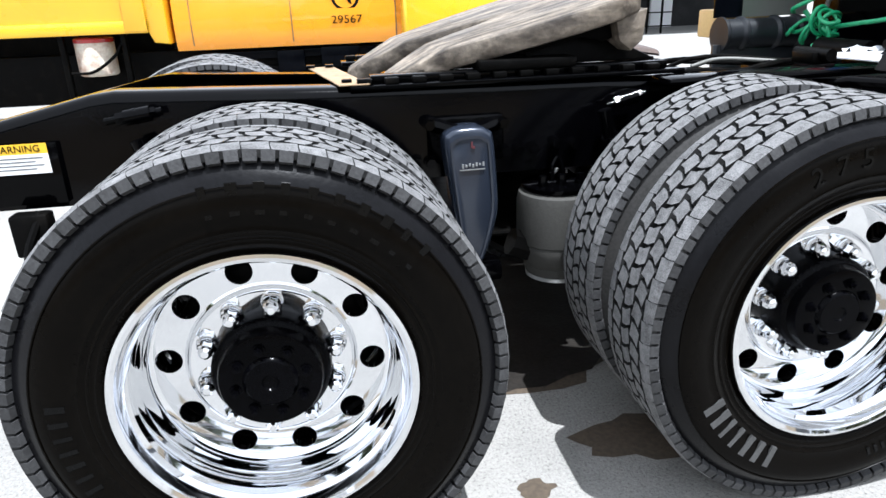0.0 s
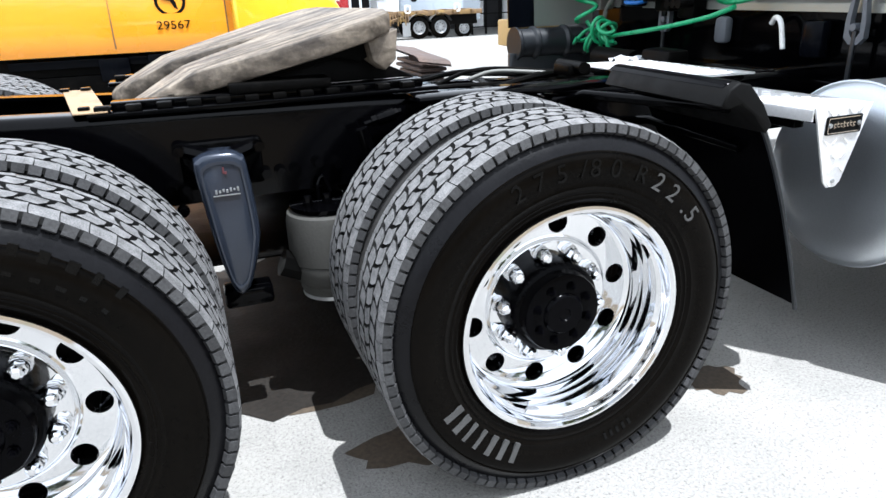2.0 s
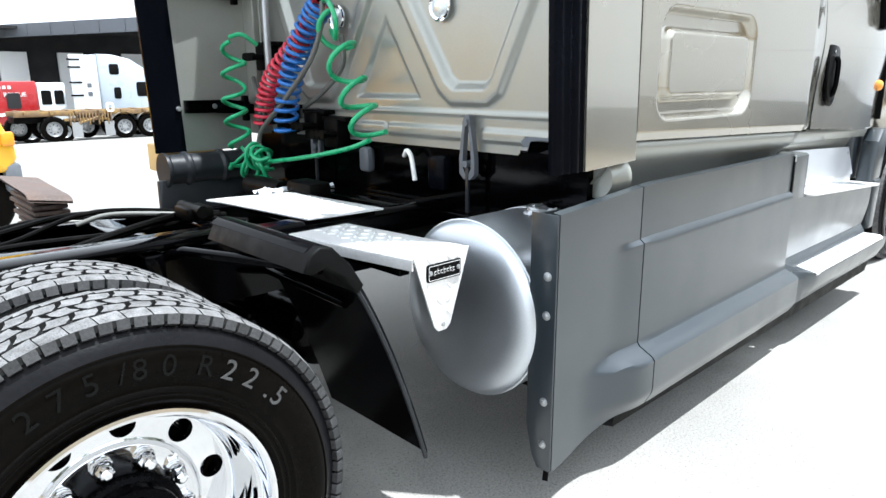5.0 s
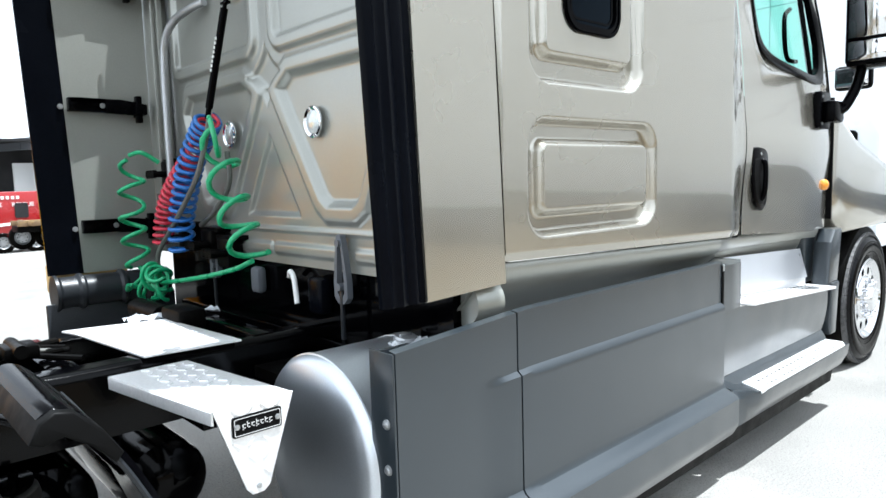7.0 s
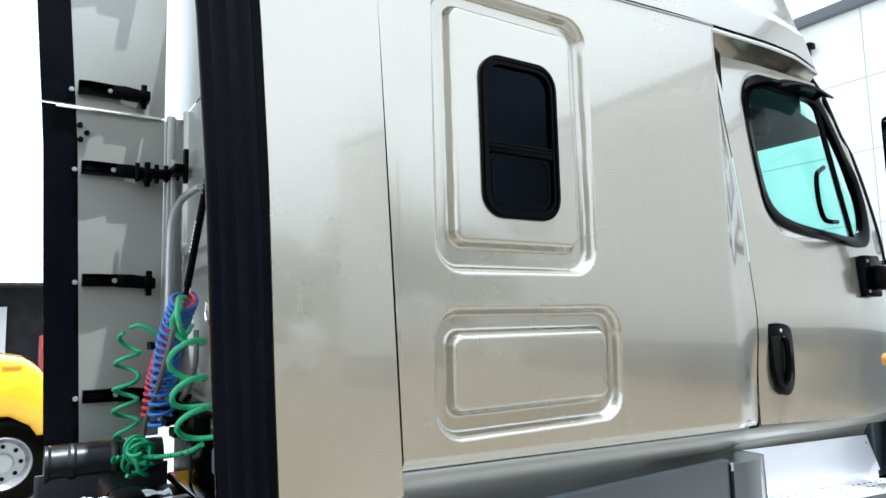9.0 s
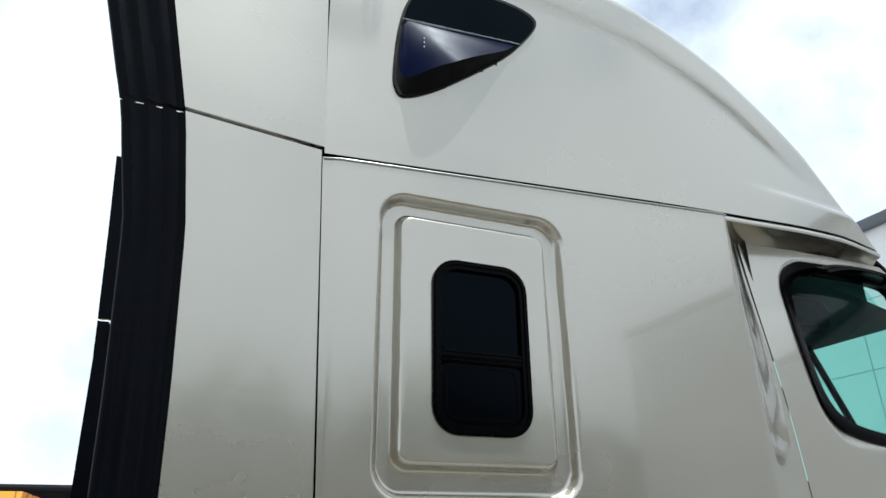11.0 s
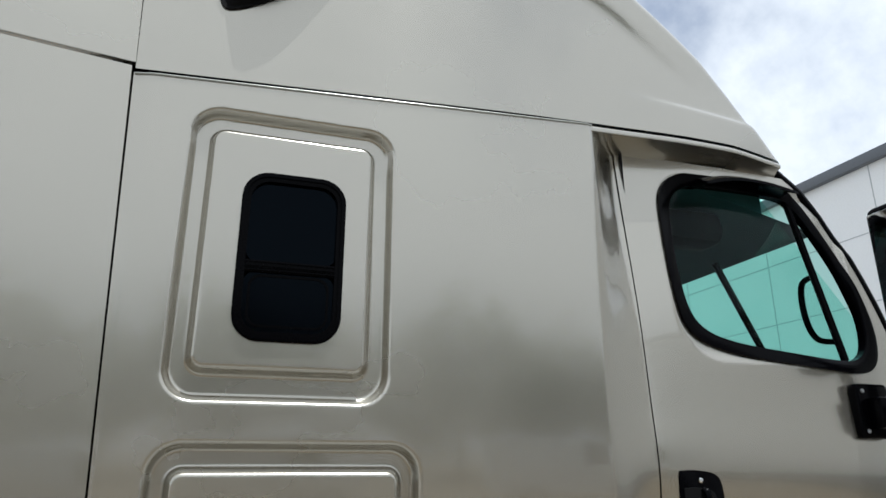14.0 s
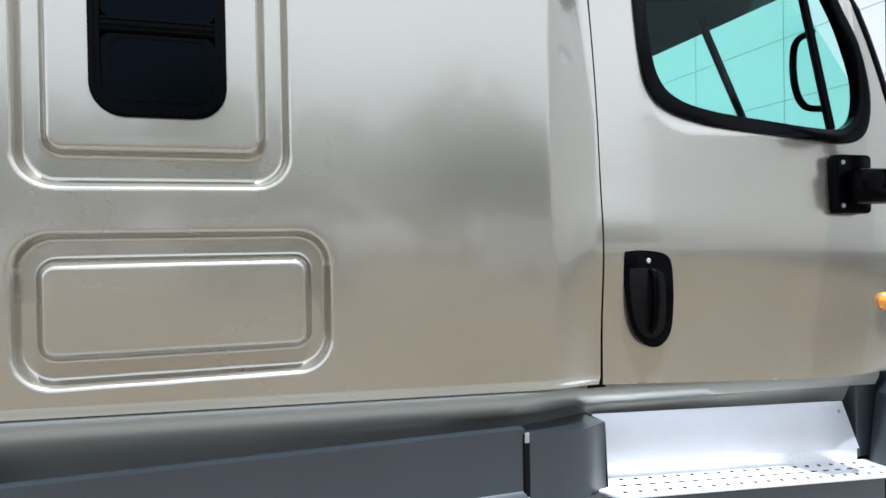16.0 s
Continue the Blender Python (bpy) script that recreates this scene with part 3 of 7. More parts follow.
def arc_text(parent, string, r, a0, step, size, material, spin, depth=0.0012):
    """Raised characters set along a circle on the tyre's outer side, clockwise from the angle a0."""
    a = a0
    for ch in string:
        if ch != " ":
            me = text_mesh("sidewall_character", ch, size, depth)
            me.materials.append(material)
            w = radians(a)
            m = pose(0, 0, 0, 0, -spin, 0) @ Matrix.Translation((r * math.cos(w), -0.1384, r * math.sin(w))) @ pose(0, 0, 0, 90, 0, 0) @ pose(0, 0, 0, 0, 0, a - 90)
            link("sidewall_character", me, parent, "raised tyre size character", m)
        a -= step * (0.55 if ch in ".1/" else 1.0)


def arc_blocks(parent, r0, r1, a0, a1, count, spin, material, seed):
    """Plain raised shapes where the maker's lettering stands."""
    rnd = random.Random(seed)
    for i in range(count):
        bm = bmesh.new()
        w0 = a0 + (a1 - a0) * (i + 0.10) / count
        w1 = a0 + (a1 - a0) * (i + 0.86) / count
        bars = [(w0, w0 + (w1 - w0) * rnd.uniform(0.35, 0.6), r0, r1)]
        for c0, c1, q0, q1 in bars:
            vs = []
            for y in (-0.1330, -0.1392):
                for r, c in ((q0, c0), (q1, c0), (q1, c1), (q0, c1)):
                    w = radians(c)
                    vs.append(bm.verts.new((r * math.cos(w), y + 0.09 * max(0, 0.40 - r) + 0.12 * max(0, r - 0.41), r * math.sin(w))))
            for q in ((4, 5, 6, 7), (0, 1, 5, 4), (1, 2, 6, 5), (2, 3, 7, 6), (3, 0, 4, 7)):
                bm.faces.new([vs[j] for j in q])
        bmesh.ops.recalc_face_normals(bm, faces=bm.faces[:])
        me = finish("sidewall_mark", bm, material)
        link("sidewall_mark", me, parent, "raised maker's mark", pose(0, 0, 0, 0, -spin, 0))


arc_text(front_drive, "275/80 ", 0.398, 115, 8.2, 0.062, DARKMARK, -10)
arc_text(front_drive, "R", 0.398, 115 - 8.2 * 5.9, 8.2, 0.062, DARKMARK, -10)
arc_text(front_drive, "22.5", 0.398, 115 - 8.2 * 6.9, 8.2, 0.062, LIT_MARK, -10)
arc_blocks(front_drive, 0.35, 0.405, 205, 247, 7, -10, LIT_MARK, 2)
arc_blocks(front_drive, 0.37, 0.39, 285, 300, 5, -10, DARKMARK, 5)
arc_blocks(rear_wheel, 0.385, 0.445, 100, 36, 10, 6, DARKMARK, 1)
arc_blocks(rear_wheel, 0.375, 0.41, 205, 172, 7, 6, DARKMARK, 4)

# frame rails
for sg, lab in ((-1, "glossy black steel frame rail"), (1, "glossy black steel frame rail")):
    bm = bmesh.new()
    yo, yi, z1, z0, t = 0.43 * sg, 0.335 * sg, 0.985 if sg < 0 else 0.918, 0.715, 0.012
    sec = [(yo, z0)] + [(yo - 0.032 * sg * (1 - math.cos(w)), z1 - 0.032 + 0.032 * math.sin(w)) for w in (0, 0.26, 0.52, 0.79, 1.05, 1.31, 1.57)] + [ (yi, z1), (yi, z1 - t), (yo - t * sg, z1 - t), (yo - t * sg, z0 + t), (yi, z0 + t), (yi, z0)]
    xs = [-0.80, -0.46, -0.40, 0.2, 1.0, 2.0, 7.6]
    dz = [-0.05, 0.029, 0.035, 0.013, 0, -0.045, -0.047] if sg < 0 else [-0.01, 0.065, 0.072, 0.042, 0.010, -0.03, -0.03]
    rings = [[bm.verts.new((x, y, z + (d if z > 0.85 else 0))) for y, z in sec] for x, d in zip(xs, dz)]
    for a, b in zip(rings, rings[1:]):
        for i in range(len(sec)):
            bm.faces.new((a[i], a[(i + 1) % len(sec)], b[(i + 1) % len(sec)], b[i]))
    bm.faces.new(rings[0]), bm.faces.new(rings[-1][::-1])
    bmesh.ops.recalc_face_normals(bm, faces=bm.faces[:])
    part("frame_rail", bm, RAILPAINT, T, lab, 60)
bm = bmesh.new()
box(bm, 1.15, 1.885, -0.560, -0.432, 0.962, 0.986, 0.011)
part("rail_flange", bm, BLACK, T, "short black flange along the rail")
for x in (-0.72, -0.3, 0.62, 1.35, 1.75, 2.05):
    bm = bmesh.new()
    box(bm, x - 0.05, x + 0.05, -0.417, 0.417, 0.74, 0.90, 0.012)
    part("crossmember", bm, BLACK, T)
for x in (0.0, 1.32):
    bm = bmesh.new()
    lathe(bm, [(0.075, -0.9), (0.075, -0.3), (0.19, -0.13), (0.21, 0.0), (0.19, 0.13), (0.075, 0.3), (0.075, 0.9)], (x, 0, AXLE_Z), (0, 1, 0), 28)
    cyl(bm, (x + 0.08, 0, AXLE_Z), (x + 0.36, 0, AXLE_Z + 0.03), 0.16, 0.06, 24)
    part("drive_axle", bm, DULL, T, "dull black drive axle housing")
    for sg in (-1, 1):
        bm = bmesh.new()
        pts = curve_pts([(x - 0.62, 0.47 * sg, 0.50), (x - 0.35, 0.47 * sg, 0.39), (x, 0.47 * sg, 0.40), (x + 0.35, 0.47 * sg, 0.36)], 6)
        tube(bm, pts, 0.045, 8)
        part("trailing_arm", bm, DULL, T)
        bm = bmesh.new()
        cyl(bm, (x - 0.2, 0.5 * sg, 0.45), (x - 0.32, 0.5 * sg, 0.82), 0.032, n=16)
        cyl(bm, (x - 0.3, 0.5 * sg, 0.76), (x - 0.34, 0.5 * sg, 0.9), 0.02, n=12)
        part("shock_absorber", bm, BLACK, T)
        bm = bmesh.new()
        lathe(bm, [(0.0, 0.0), (0.10, 0.0), (0.105, 0.015), (0.105, 0.03), (0.122, 0.05), (0.128, 0.10), (0.126, 0.105), (0.13, 0.11), (0.13, 0.24), (0.124, 0.265), (0.105, 0.275), (0, 0.275)], (x + (0.86 if x < 1 else 0.45), 0.45 * sg, 0.385), (0, 0, 1), 36)
        bag = part("air_bag", bm, BAG, T, "dusty grey rubber air suspension bag")
        bm = bmesh.new()
        xx = x + (0.86 if x < 1 else 0.45)
        lathe(bm, [(0.0, 0.0), (0.112, 0.0), (0.114, 0.006), (0.114, 0.014), (0, 0.016)], (xx, 0.45 * sg, 0.661), (0, 0, 1), 32)
        for i in range(3):
            bolt(bm, (xx - 0.06 + 0.06 * i, 0.45 * sg - 0.03, 0.676), (0, 0, 1), 0.013, 0.03)
        tube(bm, curve_pts([(xx - 0.02, 0.45 * sg, 0.68), (xx - 0.02, 0.45 * sg, 0.73), (xx + 0.0, 0.44 * sg, 0.75), (xx + 0.02, 0.44 * sg, 0.70)], 5), 0.007, 8)
        part("bag_plate", bm, BLACK, bag)
        bm = bmesh.new()
        lathe(bm, [(0.1, 0), (0.1, 0.012), (0, 0.012)], (xx, 0.45 * sg, 0.372), (0, 0, 1), 28)
        part("bag_pedestal", bm, STEEL, bag)

# suspension hangers with the painted cover
for sg in (-1, 1):
    bm = bmesh.new()
    out = smooth_poly([(0.487, 0.842), (0.500, 0.868), (0.530, 0.879), (0.590, 0.879), (0.618, 0.866), (0.630, 0.84), (0.643, 0.66), (0.632, 0.58), (0.600, 0.48), (0.578, 0.452), (0.556, 0.452), (0.537, 0.49), (0.515, 0.60), (0.500, 0.72)], 4)
    prism(bm, out, "xz", 0.445 * sg, 0.548 * sg, 0.012)
    hanger = part("suspension_hanger", bm, SUPPORT, T, "blue-grey painted suspension hanger", 50)
    bm = bmesh.new()
    inn = [(0.5655 + (u - 0.5655) * 0.72, 0.67 + (v - 0.67) * 0.86) for u, v in out]
    ring_prism(bm, [(0.5655 + (u - 0.5655) * 0.80, 0.67 + (v - 0.67) * 0.90) for u, v in out], inn, "xz", 0.546 * sg, 0.5515 * sg)
    part("raised_rim", bm, SUPPORT, hanger)
    bm = bmesh.new()
    for i in range(7):
        box(bm, 0.534 + i * 0.010, 0.540 + i * 0.010, 0.549 * sg, 0.5525 * sg, 0.766 + 0.002 * (i % 3) + i * 0.0006, 0.779 - 0.003 * (i % 2) + i * 0.0006, 0.001)
    box(bm, 0.528, 0.602, 0.549 * sg, 0.552 * sg, 0.760, 0.7625)
    part("script_badge", bm, STEEL, hanger, "chrome script badge")
    bm = bmesh.new()
    box(bm, 0.562, 0.567, 0.549 * sg, 0.5515 * sg, 0.824, 0.842)
    box(bm, 0.567, 0.573, 0.549 * sg, 0.5515 * sg, 0.822, 0.829)
    part("red_badge", bm, RLOGO, hanger, "small red badge")
    bm = bmesh.new()
    box(bm, 0.455, 0.685, 0.432 * sg, 0.447 * sg, 0.76, 0.90, 0.01)
    for x, z in ((0.455, 0.885), (0.675, 0.878)):
        bm2 = bmesh.new()
        tube(bm2, [(0.565, 0.49 * sg, 0.85), (x, 0.455 * sg, z)], 0.022, 8)
        part("hanger_ear", bm2, BLACK, hanger)
    bm2 = bmesh.new()
    box(bm2, 0.515, 0.66, 0.44 * sg, 0.53 * sg, 0.395, 0.455, 0.012)
    part("hanger_foot", bm2, BLACK, hanger)
    bracket = part("hanger_bracket", bm, BLACK, T)
    for x, z in ((0.455, 0.885), (0.675, 0.878), (0.42, 0.77), (0.46, 0.765), (0.69, 0.785), (0.735, 0.785), (0.78, 0.785), (0.85, 0.80), (0.44, 0.70), (0.91, 0.79), (0.567, 0.458)):
        bm = bmesh.new()
        bolt(bm, (x, 0.436 * sg if z != 0.885 and z != 0.878 else 0.47 * sg, z), (0, sg, 0), 0.015, 0.028)
        part("hanger_bolt", bm, BLACK, bracket)
    for x0, z0, x1, z1 in ((-0.42, 0.948, -0.27, 0.968), (1.0, 0.905, 1.12, 0.935)) if sg < 0 else ():
        bm = bmesh.new()
        p, q = Vector((x0, 0.465 * sg, z0)), Vector((x1, 0.465 * sg, z1))
        cyl(bm, p, p.lerp(q, 0.25), 0.010, n=12), cyl(bm, p.lerp(q, 0.2), p.lerp(q, 0.35), 0.018, n=6), cyl(bm, p.lerp(q, 0.35), p.lerp(q, 0.8), 0.021, n=18)
        cyl(bm, p.lerp(q, 0.52), p.lerp(q, 0.56), 0.0225, n=18), cyl(bm, p.lerp(q, 0.8), p.lerp(q, 0.9), 0.016, n=6), cyl(bm, p.lerp(q, 0.9), q, 0.011, n=12)
        part("pressure_valve", bm, BLACK, T, "small cylindrical air valve on the rail")

# warning label on the rear crossmember plate
bm = bmesh.new()
box(bm, -0.80, -0.56, -0.448, -0.436, 0.73, 0.90, 0.004)
plate = part("rear_plate", bm, BLACK, T)
bm = bmesh.new()
box(bm, -0.745, -0.585, -0.4495, -0.4482, 0.872, 0.90)
part("label_header", bm, YLABEL, plate, "orange warning header")
bm = bmesh.new()
box(bm, -0.745, -0.585, -0.4495, -0.4482, 0.818, 0.872)
part("label_body", bm, WHITE, plate, "white label with fine print")
me = text_mesh("label_word", "WARNING", 0.026, 0.0004)
me.materials.append(INK)
link("label_word", me, plate, "black word", pose(-0.665, -0.4502, 0.886, 90, 0, 0))
bm = bmesh.new()
for i in range(4):
    box(bm, -0.738, -0.60 - 0.02 * (i % 2), -0.4502, -0.4496, 0.860 - 0.010 * i, 0.863 - 0.010 * i)
part("label_lines", bm, FASCIA, plate)
bm = bmesh.new()
tube(bm, curve_pts([(-0.62, -0.5, 0.72), (-0.66, -0.55, 0.6), (-0.63, -0.52, 0.5), (-0.68, -0.5, 0.4)], 6), 0.012, 8)
box(bm, -0.70, -0.60, -0.52, -0.46, 0.60, 0.72, 0.01)
part("rear_hanger", bm, DULL, T)

# fifth wheel
for sg in (1, -1):
    bm = bmesh.new()
    box(bm, 0.24, 1.26, 0.33 * sg, 0.44 * sg, 0.986, 1.000, 0.003)
    box(bm, 0.30, 1.22, 0.34 * sg, 0.40 * sg, 1.000, 1.022, 0.003)
    base = part("fifth_wheel_base", bm, BLACK, T, "black fifth wheel mounting rail")
    for i in range(12):
        bm = bmesh.new()
        box(bm, 0.26 + i * 0.08, 0.30 + i * 0.08, 0.40 * sg, 0.435 * sg, 1.000, 1.018, 0.003)
        part("rail_tooth", bm, DULL, base, "worn steel slide tooth")
bm = bmesh.new()
prism(bm, [(0.208, -0.44), (0.295, -0.44), (0.205, 0.13), (0.115, 0.13)], "xy", 1.001, 1.006, 0.002)
cross = part("rear_cross_plate", bm, RUSTPLATE, base, "rust-tinted cross plate")
for x, y in ((0.232, -0.385), (0.290, -0.41), (0.125, 0.105), (0.19, 0.10)):
    bm = bmesh.new()
    box(bm, x - 0.015, x + 0.015, y - 0.014, y + 0.014, 1.006, 1.016, 0.003)
    part("plate_clip", bm, BLACK, cross)
bm = bmesh.new()
for sg in (-1, 1):
    prism(bm, [(0.45, 1.02), (1.22, 1.02), (1.02, 1.115), (0.90, 1.13), (0.72, 1.105), (0.60, 1.06)], "xz", 0.27 * sg, 0.325 * sg, 0.006)
    cyl(bm, (0.80, 0.22 * sg, 1.075), (0.80, 0.345 * sg, 1.075), 0.028, n=18)
    box(bm, 0.62, 0.92, 0.22 * sg, 0.42 * sg, 1.02, 1.05, 0.006)
cyl(bm, (0.74, -0.33, 1.05), (0.74, 0.33, 1.05), 0.016, n=12)
box(bm, 0.86, 0.96, -0.3, 0.3, 1.04, 1.10, 0.01)
tube(bm, curve_pts([(0.56, -0.30, 1.03), (0.62, -0.33, 1.045), (0.72, -0.34, 1.05), (0.80, -0.33, 1.03)], 5), 0.009, 8)
part("pivot_bracket", bm, DULL, base)
bm = bmesh.new()
half = [(1.09, 0.0), (1.09, 0.30), (1.06, 0.40), (0.98, 0.44), (0.85, 0.44), (0.62, 0.395), (0.45, 0.335), (0.35, 0.295), (0.30, 0.255), (0.288, 0.215), (0.32, 0.17), (0.42, 0.12), (0.58, 0.07), (0.70, 0.045), (0.76, 0.0)]
outl = half + [(x, -y) for x, y in half[-2:0:-1]]
prism(bm, outl, "xy", -0.065, 0.0, 0.012)
bmesh.ops.bisect_plane(bm, geom=bm.verts[:] + bm.edges[:] + bm.faces[:], plane_co=(0.49, 0, 0), plane_no=(1, 0, 0))


def seat_plate(bm):
    """Lays the plate on its slope, ramps bent down, askew as the frame lies."""
    for v in bm.verts:
        x, y, z = v.co
        v.co = (x - 0.15 * y, y, z + (1.085 + 0.255 * (x - 0.49) if x > 0.49 else 1.085 - 0.50 * (0.49 - x)))


seat_plate(bm)
fw = part("fifth_wheel_plate", bm, WORN, base, "worn greasy fifth wheel top plate tilted back", 35)
for sg in (-1, 1):
    bm = bmesh.new()
    prism(bm, [(0.62, -0.06), (1.06, -0.06), (1.04, -0.115), (0.97, -0.125), (0.90, -0.09), (0.72, -0.085)], "xz", 0.335 * sg, 0.36 * sg, 0.004)
    seat_plate(bm)
    part("plate_rib", bm, DULL, fw)
    bm = bmesh.new()
    prism(bm, [(0.985, -0.06), (1.085, -0.06), (1.075, -0.15), (1.04, -0.17), (1.0, -0.13)], "xz", 0.20 * sg, 0.40 * sg, 0.006)
    seat_plate(bm)
    part("plate_foot", bm, WORN, fw)

# hoses and boxes between the rails
rnd = random.Random(4)
for i in range(6):
    bm = bmesh.new()
    y0, z0 = rnd.uniform(-0.28, 0.28), rnd.uniform(0.88, 0.93)
    tube(bm, curve_pts([(1.2, y0, z0), (1.45 + rnd.uniform(-0.1, 0.1), y0 + rnd.uniform(-0.1, 0.1), z0 + rnd.uniform(0.0, 0.06)), (1.7, y0 + rnd.uniform(-0.12, 0.12), z0 + rnd.uniform(-0.03, 0.07)), (2.1, rnd.uniform(-0.25, 0.25), 0.93)], 6), rnd.uniform(0.007, 0.014), 8)
    part("air_line", bm, DULL, T, "black air line between the rails")
bm = bmesh.new()
tube(bm, curve_pts([(1.62, 0.16, 0.93), (1.72, 0.14, 0.955), (1.86, 0.08, 0.95), (2.05, 0.0, 0.93)], 6), 0.009, 10)
part("braided_line", bm, GREYHOSE, T, "grey braided air line")
bm = bmesh.new()
box(bm, 1.88, 1.98, -0.2, -0.08, 0.955, 1.0, 0.01), cyl(bm, (1.92, -0.24, 0.99), (1.92, -0.06, 0.99), 0.022, n=14)
part("valve_block", bm, DULL, T)

# quarter fenders
prof = [(1.79, 1.020), (1.815, 1.034), (1.85, 1.024), (1.905, 0.965), (1.945, 0.905), (1.985, 0.83), (2.04, 0.71), (2.09, 0.58), (2.135, 0.45), (2.172, 0.33)]
pp = [(p.x, p.z) for p in curve_pts([(x, 0, z) for x, z in prof], 4)]
for sg in (-1,):
    bm = bmesh.new()
    ys = [0.60, 0.68, 0.80, 1.00, 1.105, 1.12]
    def at(i, j, o):
        x, z = pp[i]
        x2, z2 = pp[min(i + 1, len(pp) - 1)]
        x1, z1 = pp[max(i - 1, 0)]
        nx, nz = -(z2 - z1), (x2 - x1)
        l = math.hypot(nx, nz) or 1
        drop = 0.018 if j == 5 else 0
        return (x + nx / l * (o - drop), ys[j] * sg, z + nz / l * (o - drop))
    for o in (0, 0.008):
        g = [[bm.verts.new(at(i, j, o)) for j in range(6)] for i in range(len(pp))]
        for i in range(len(pp) - 1):
            for j in range(5):
                bm.faces.new((g[i][j], g[i + 1][j], g[i + 1][j + 1], g[i][j + 1]))
    bmesh.ops.recalc_face_normals(bm, faces=bm.faces[:])
    fend = part("quarter_fender", bm, PLASTIC if sg < 0 else FADED, T, "black plastic quarter fender with hanging flap" if sg < 0 else "sun-faded black quarter fender", 50)
    bm = bmesh.new()
    prism(bm, [(1.765, 0.985), (1.785, 1.025), (1.815, 1.042), (1.852, 1.034), (1.905, 0.98), (1.942, 0.92), (1.925, 0.90), (1.88, 0.95), (1.83, 0.985), (1.79, 0.975)], "xz", 0.61 * sg, 1.135 * sg, 0.006)
    part("fender_lip", bm, INK, fend, "rolled black fender lip", 50)
    bm = bmesh.new()
    tube(bm, [Vector(at(i, 5, 0.004)) for i in range(14, len(pp))], 0.007, 6)
    part("fender_edge", bm, WEATHERED, fend, "worn grey fender edge")
    # Lighter plastic on these ribs stands in for their highlights.
    bm = bmesh.new()
    for k in range(4):
        a, b = 13 + 2 * k, 24 + 2 * k
        tube(bm, [Vector(at(i, 1, 0.010)).lerp(Vector(at(i, 4, 0.010)), (i - a) / (b - a) * 0.7 + 0.1 * k) for i in range(a, min(b, len(pp)))], 0.005, 6)
    part("lit_fender_ribs", bm, WEATHERED, fend)
    bm = bmesh.new()
    tube(bm, [(1.62, 0.43 * sg, 0.90), (1.70, 0.60 * sg, 0.955), (1.86, 1.06 * sg, 0.965)], 0.016, 10)
    tube(bm, [(1.95, 0.43 * sg, 0.82), (1.96, 0.6 * sg, 0.85), (1.975, 1.0 * sg, 0.83)], 0.016, 10)
    part("fender_bracket", bm, BLACK, fend)
    bm = bmesh.new()
    box(bm, 1.60, 1.66, -0.56, -0.43, 0.84, 0.95, 0.01)
    part("fender_foot", bm, BLACK, fend)

for k in range(6):
    z, w = 0.80 + 0.026 * k, k / 5
    bm = bmesh.new()
    box(bm, 1.60 + 0.008 * (k % 2), 1.748 - 0.008 * (k % 3), 0.745 - 0.03 * w, 1.04 + 0.11 * w - 0.014 * (k % 2), z, z + 0.018, 0.005)
    part("fender_layer", bm, FADED, T, "sun-faded brown fender layer")
bm = bmesh.new()
pts = curve_pts([(0, 0.69, 0.938), (0, 0.74, 0.958), (0, 0.90, 0.966), (0, 1.05, 0.972), (0, 1.26, 0.985)], 4)
for lift in (0, 0.010):
    for p, q in zip(pts, pts[1:]):
        bm.faces.new([bm.verts.new((x, v.y, v.z + lift + dz)) for v, x, dz in ((p, 1.585, 0.012), (q, 1.585, 0.012), (q, 1.755, -0.014), (p, 1.755, -0.014))])
box(bm, 1.60, 1.70, 0.42, 0.80, 0.78, 0.82, 0.01)
part("far_fender_top", bm, FADED, T, "sun-faded brown ribbed fender piece")
# Plates added under the rails to keep sunlight off the ground below.
bm = bmesh.new()
box(bm, -0.60, 2.05, -0.33, 0.33, 0.70, 0.715, 0.004)
cyl(bm, (1.5, 0, 0.62), (5.0, 0, 0.70), 0.06, n=16)
box(bm, 0.30, 1.05, -0.42, 0.42, 0.50, 0.52, 0.01)
part("shade_pan", bm, DULL, T)

# deck plates
def treads(bm, x0, x1, y0, y1, z, pitch=0.045):
    k = 0
    y = y0 + pitch / 2
    while y < y1 - 0.01:
        x = x0 + pitch / 2
        while x < x1 - 0.01:
            m = pose(x, y, z, 0, 0, 45 if k % 2 else -45)
            box(bm, -0.013, 0.013, -0.003, 0.003, -0.001, 0.0022, 0, m)
            x += pitch
            k += 1
        y += pitch
        k += 1


bm = bmesh.new()
prism(bm, [(2.222, -0.43), (2.545, -0.455), (2.50, 0.14), (2.23, 0.21), (2.135, 0.22), (2.16, 0.13)], "xy", 0.944, 0.952, 0.002)
deck = part("deck_plate", bm, DIAMOND, T, "bright diamond-pattern aluminium deck plate")
bm = bmesh.new()
treads(bm, 2.225, 2.51, -0.43, 0.13, 0.953)
tagged(part("plate_studs", bm, DIAMOND, deck), kind="stuff")
bm = bmesh.new()
box(bm, 2.26, 2.30, -0.40, 0.12, 0.90, 0.944, 0.003), box(bm, 2.45, 2.49, -0.40, 0.12, 0.90, 0.944, 0.003)
box(bm, 2.62, 2.70, -0.40, 0.40, 0.90, 0.945, 0.004)
part("deck_support", bm, BLACK, deck)
STEP_Y = -1.062
bm = bmesh.new()
prism(bm, [(2.170, STEP_Y), (2.392, STEP_Y), (2.325, -0.52), (2.085, -0.525)], "xy", 0.926, 0.934, 0.002)
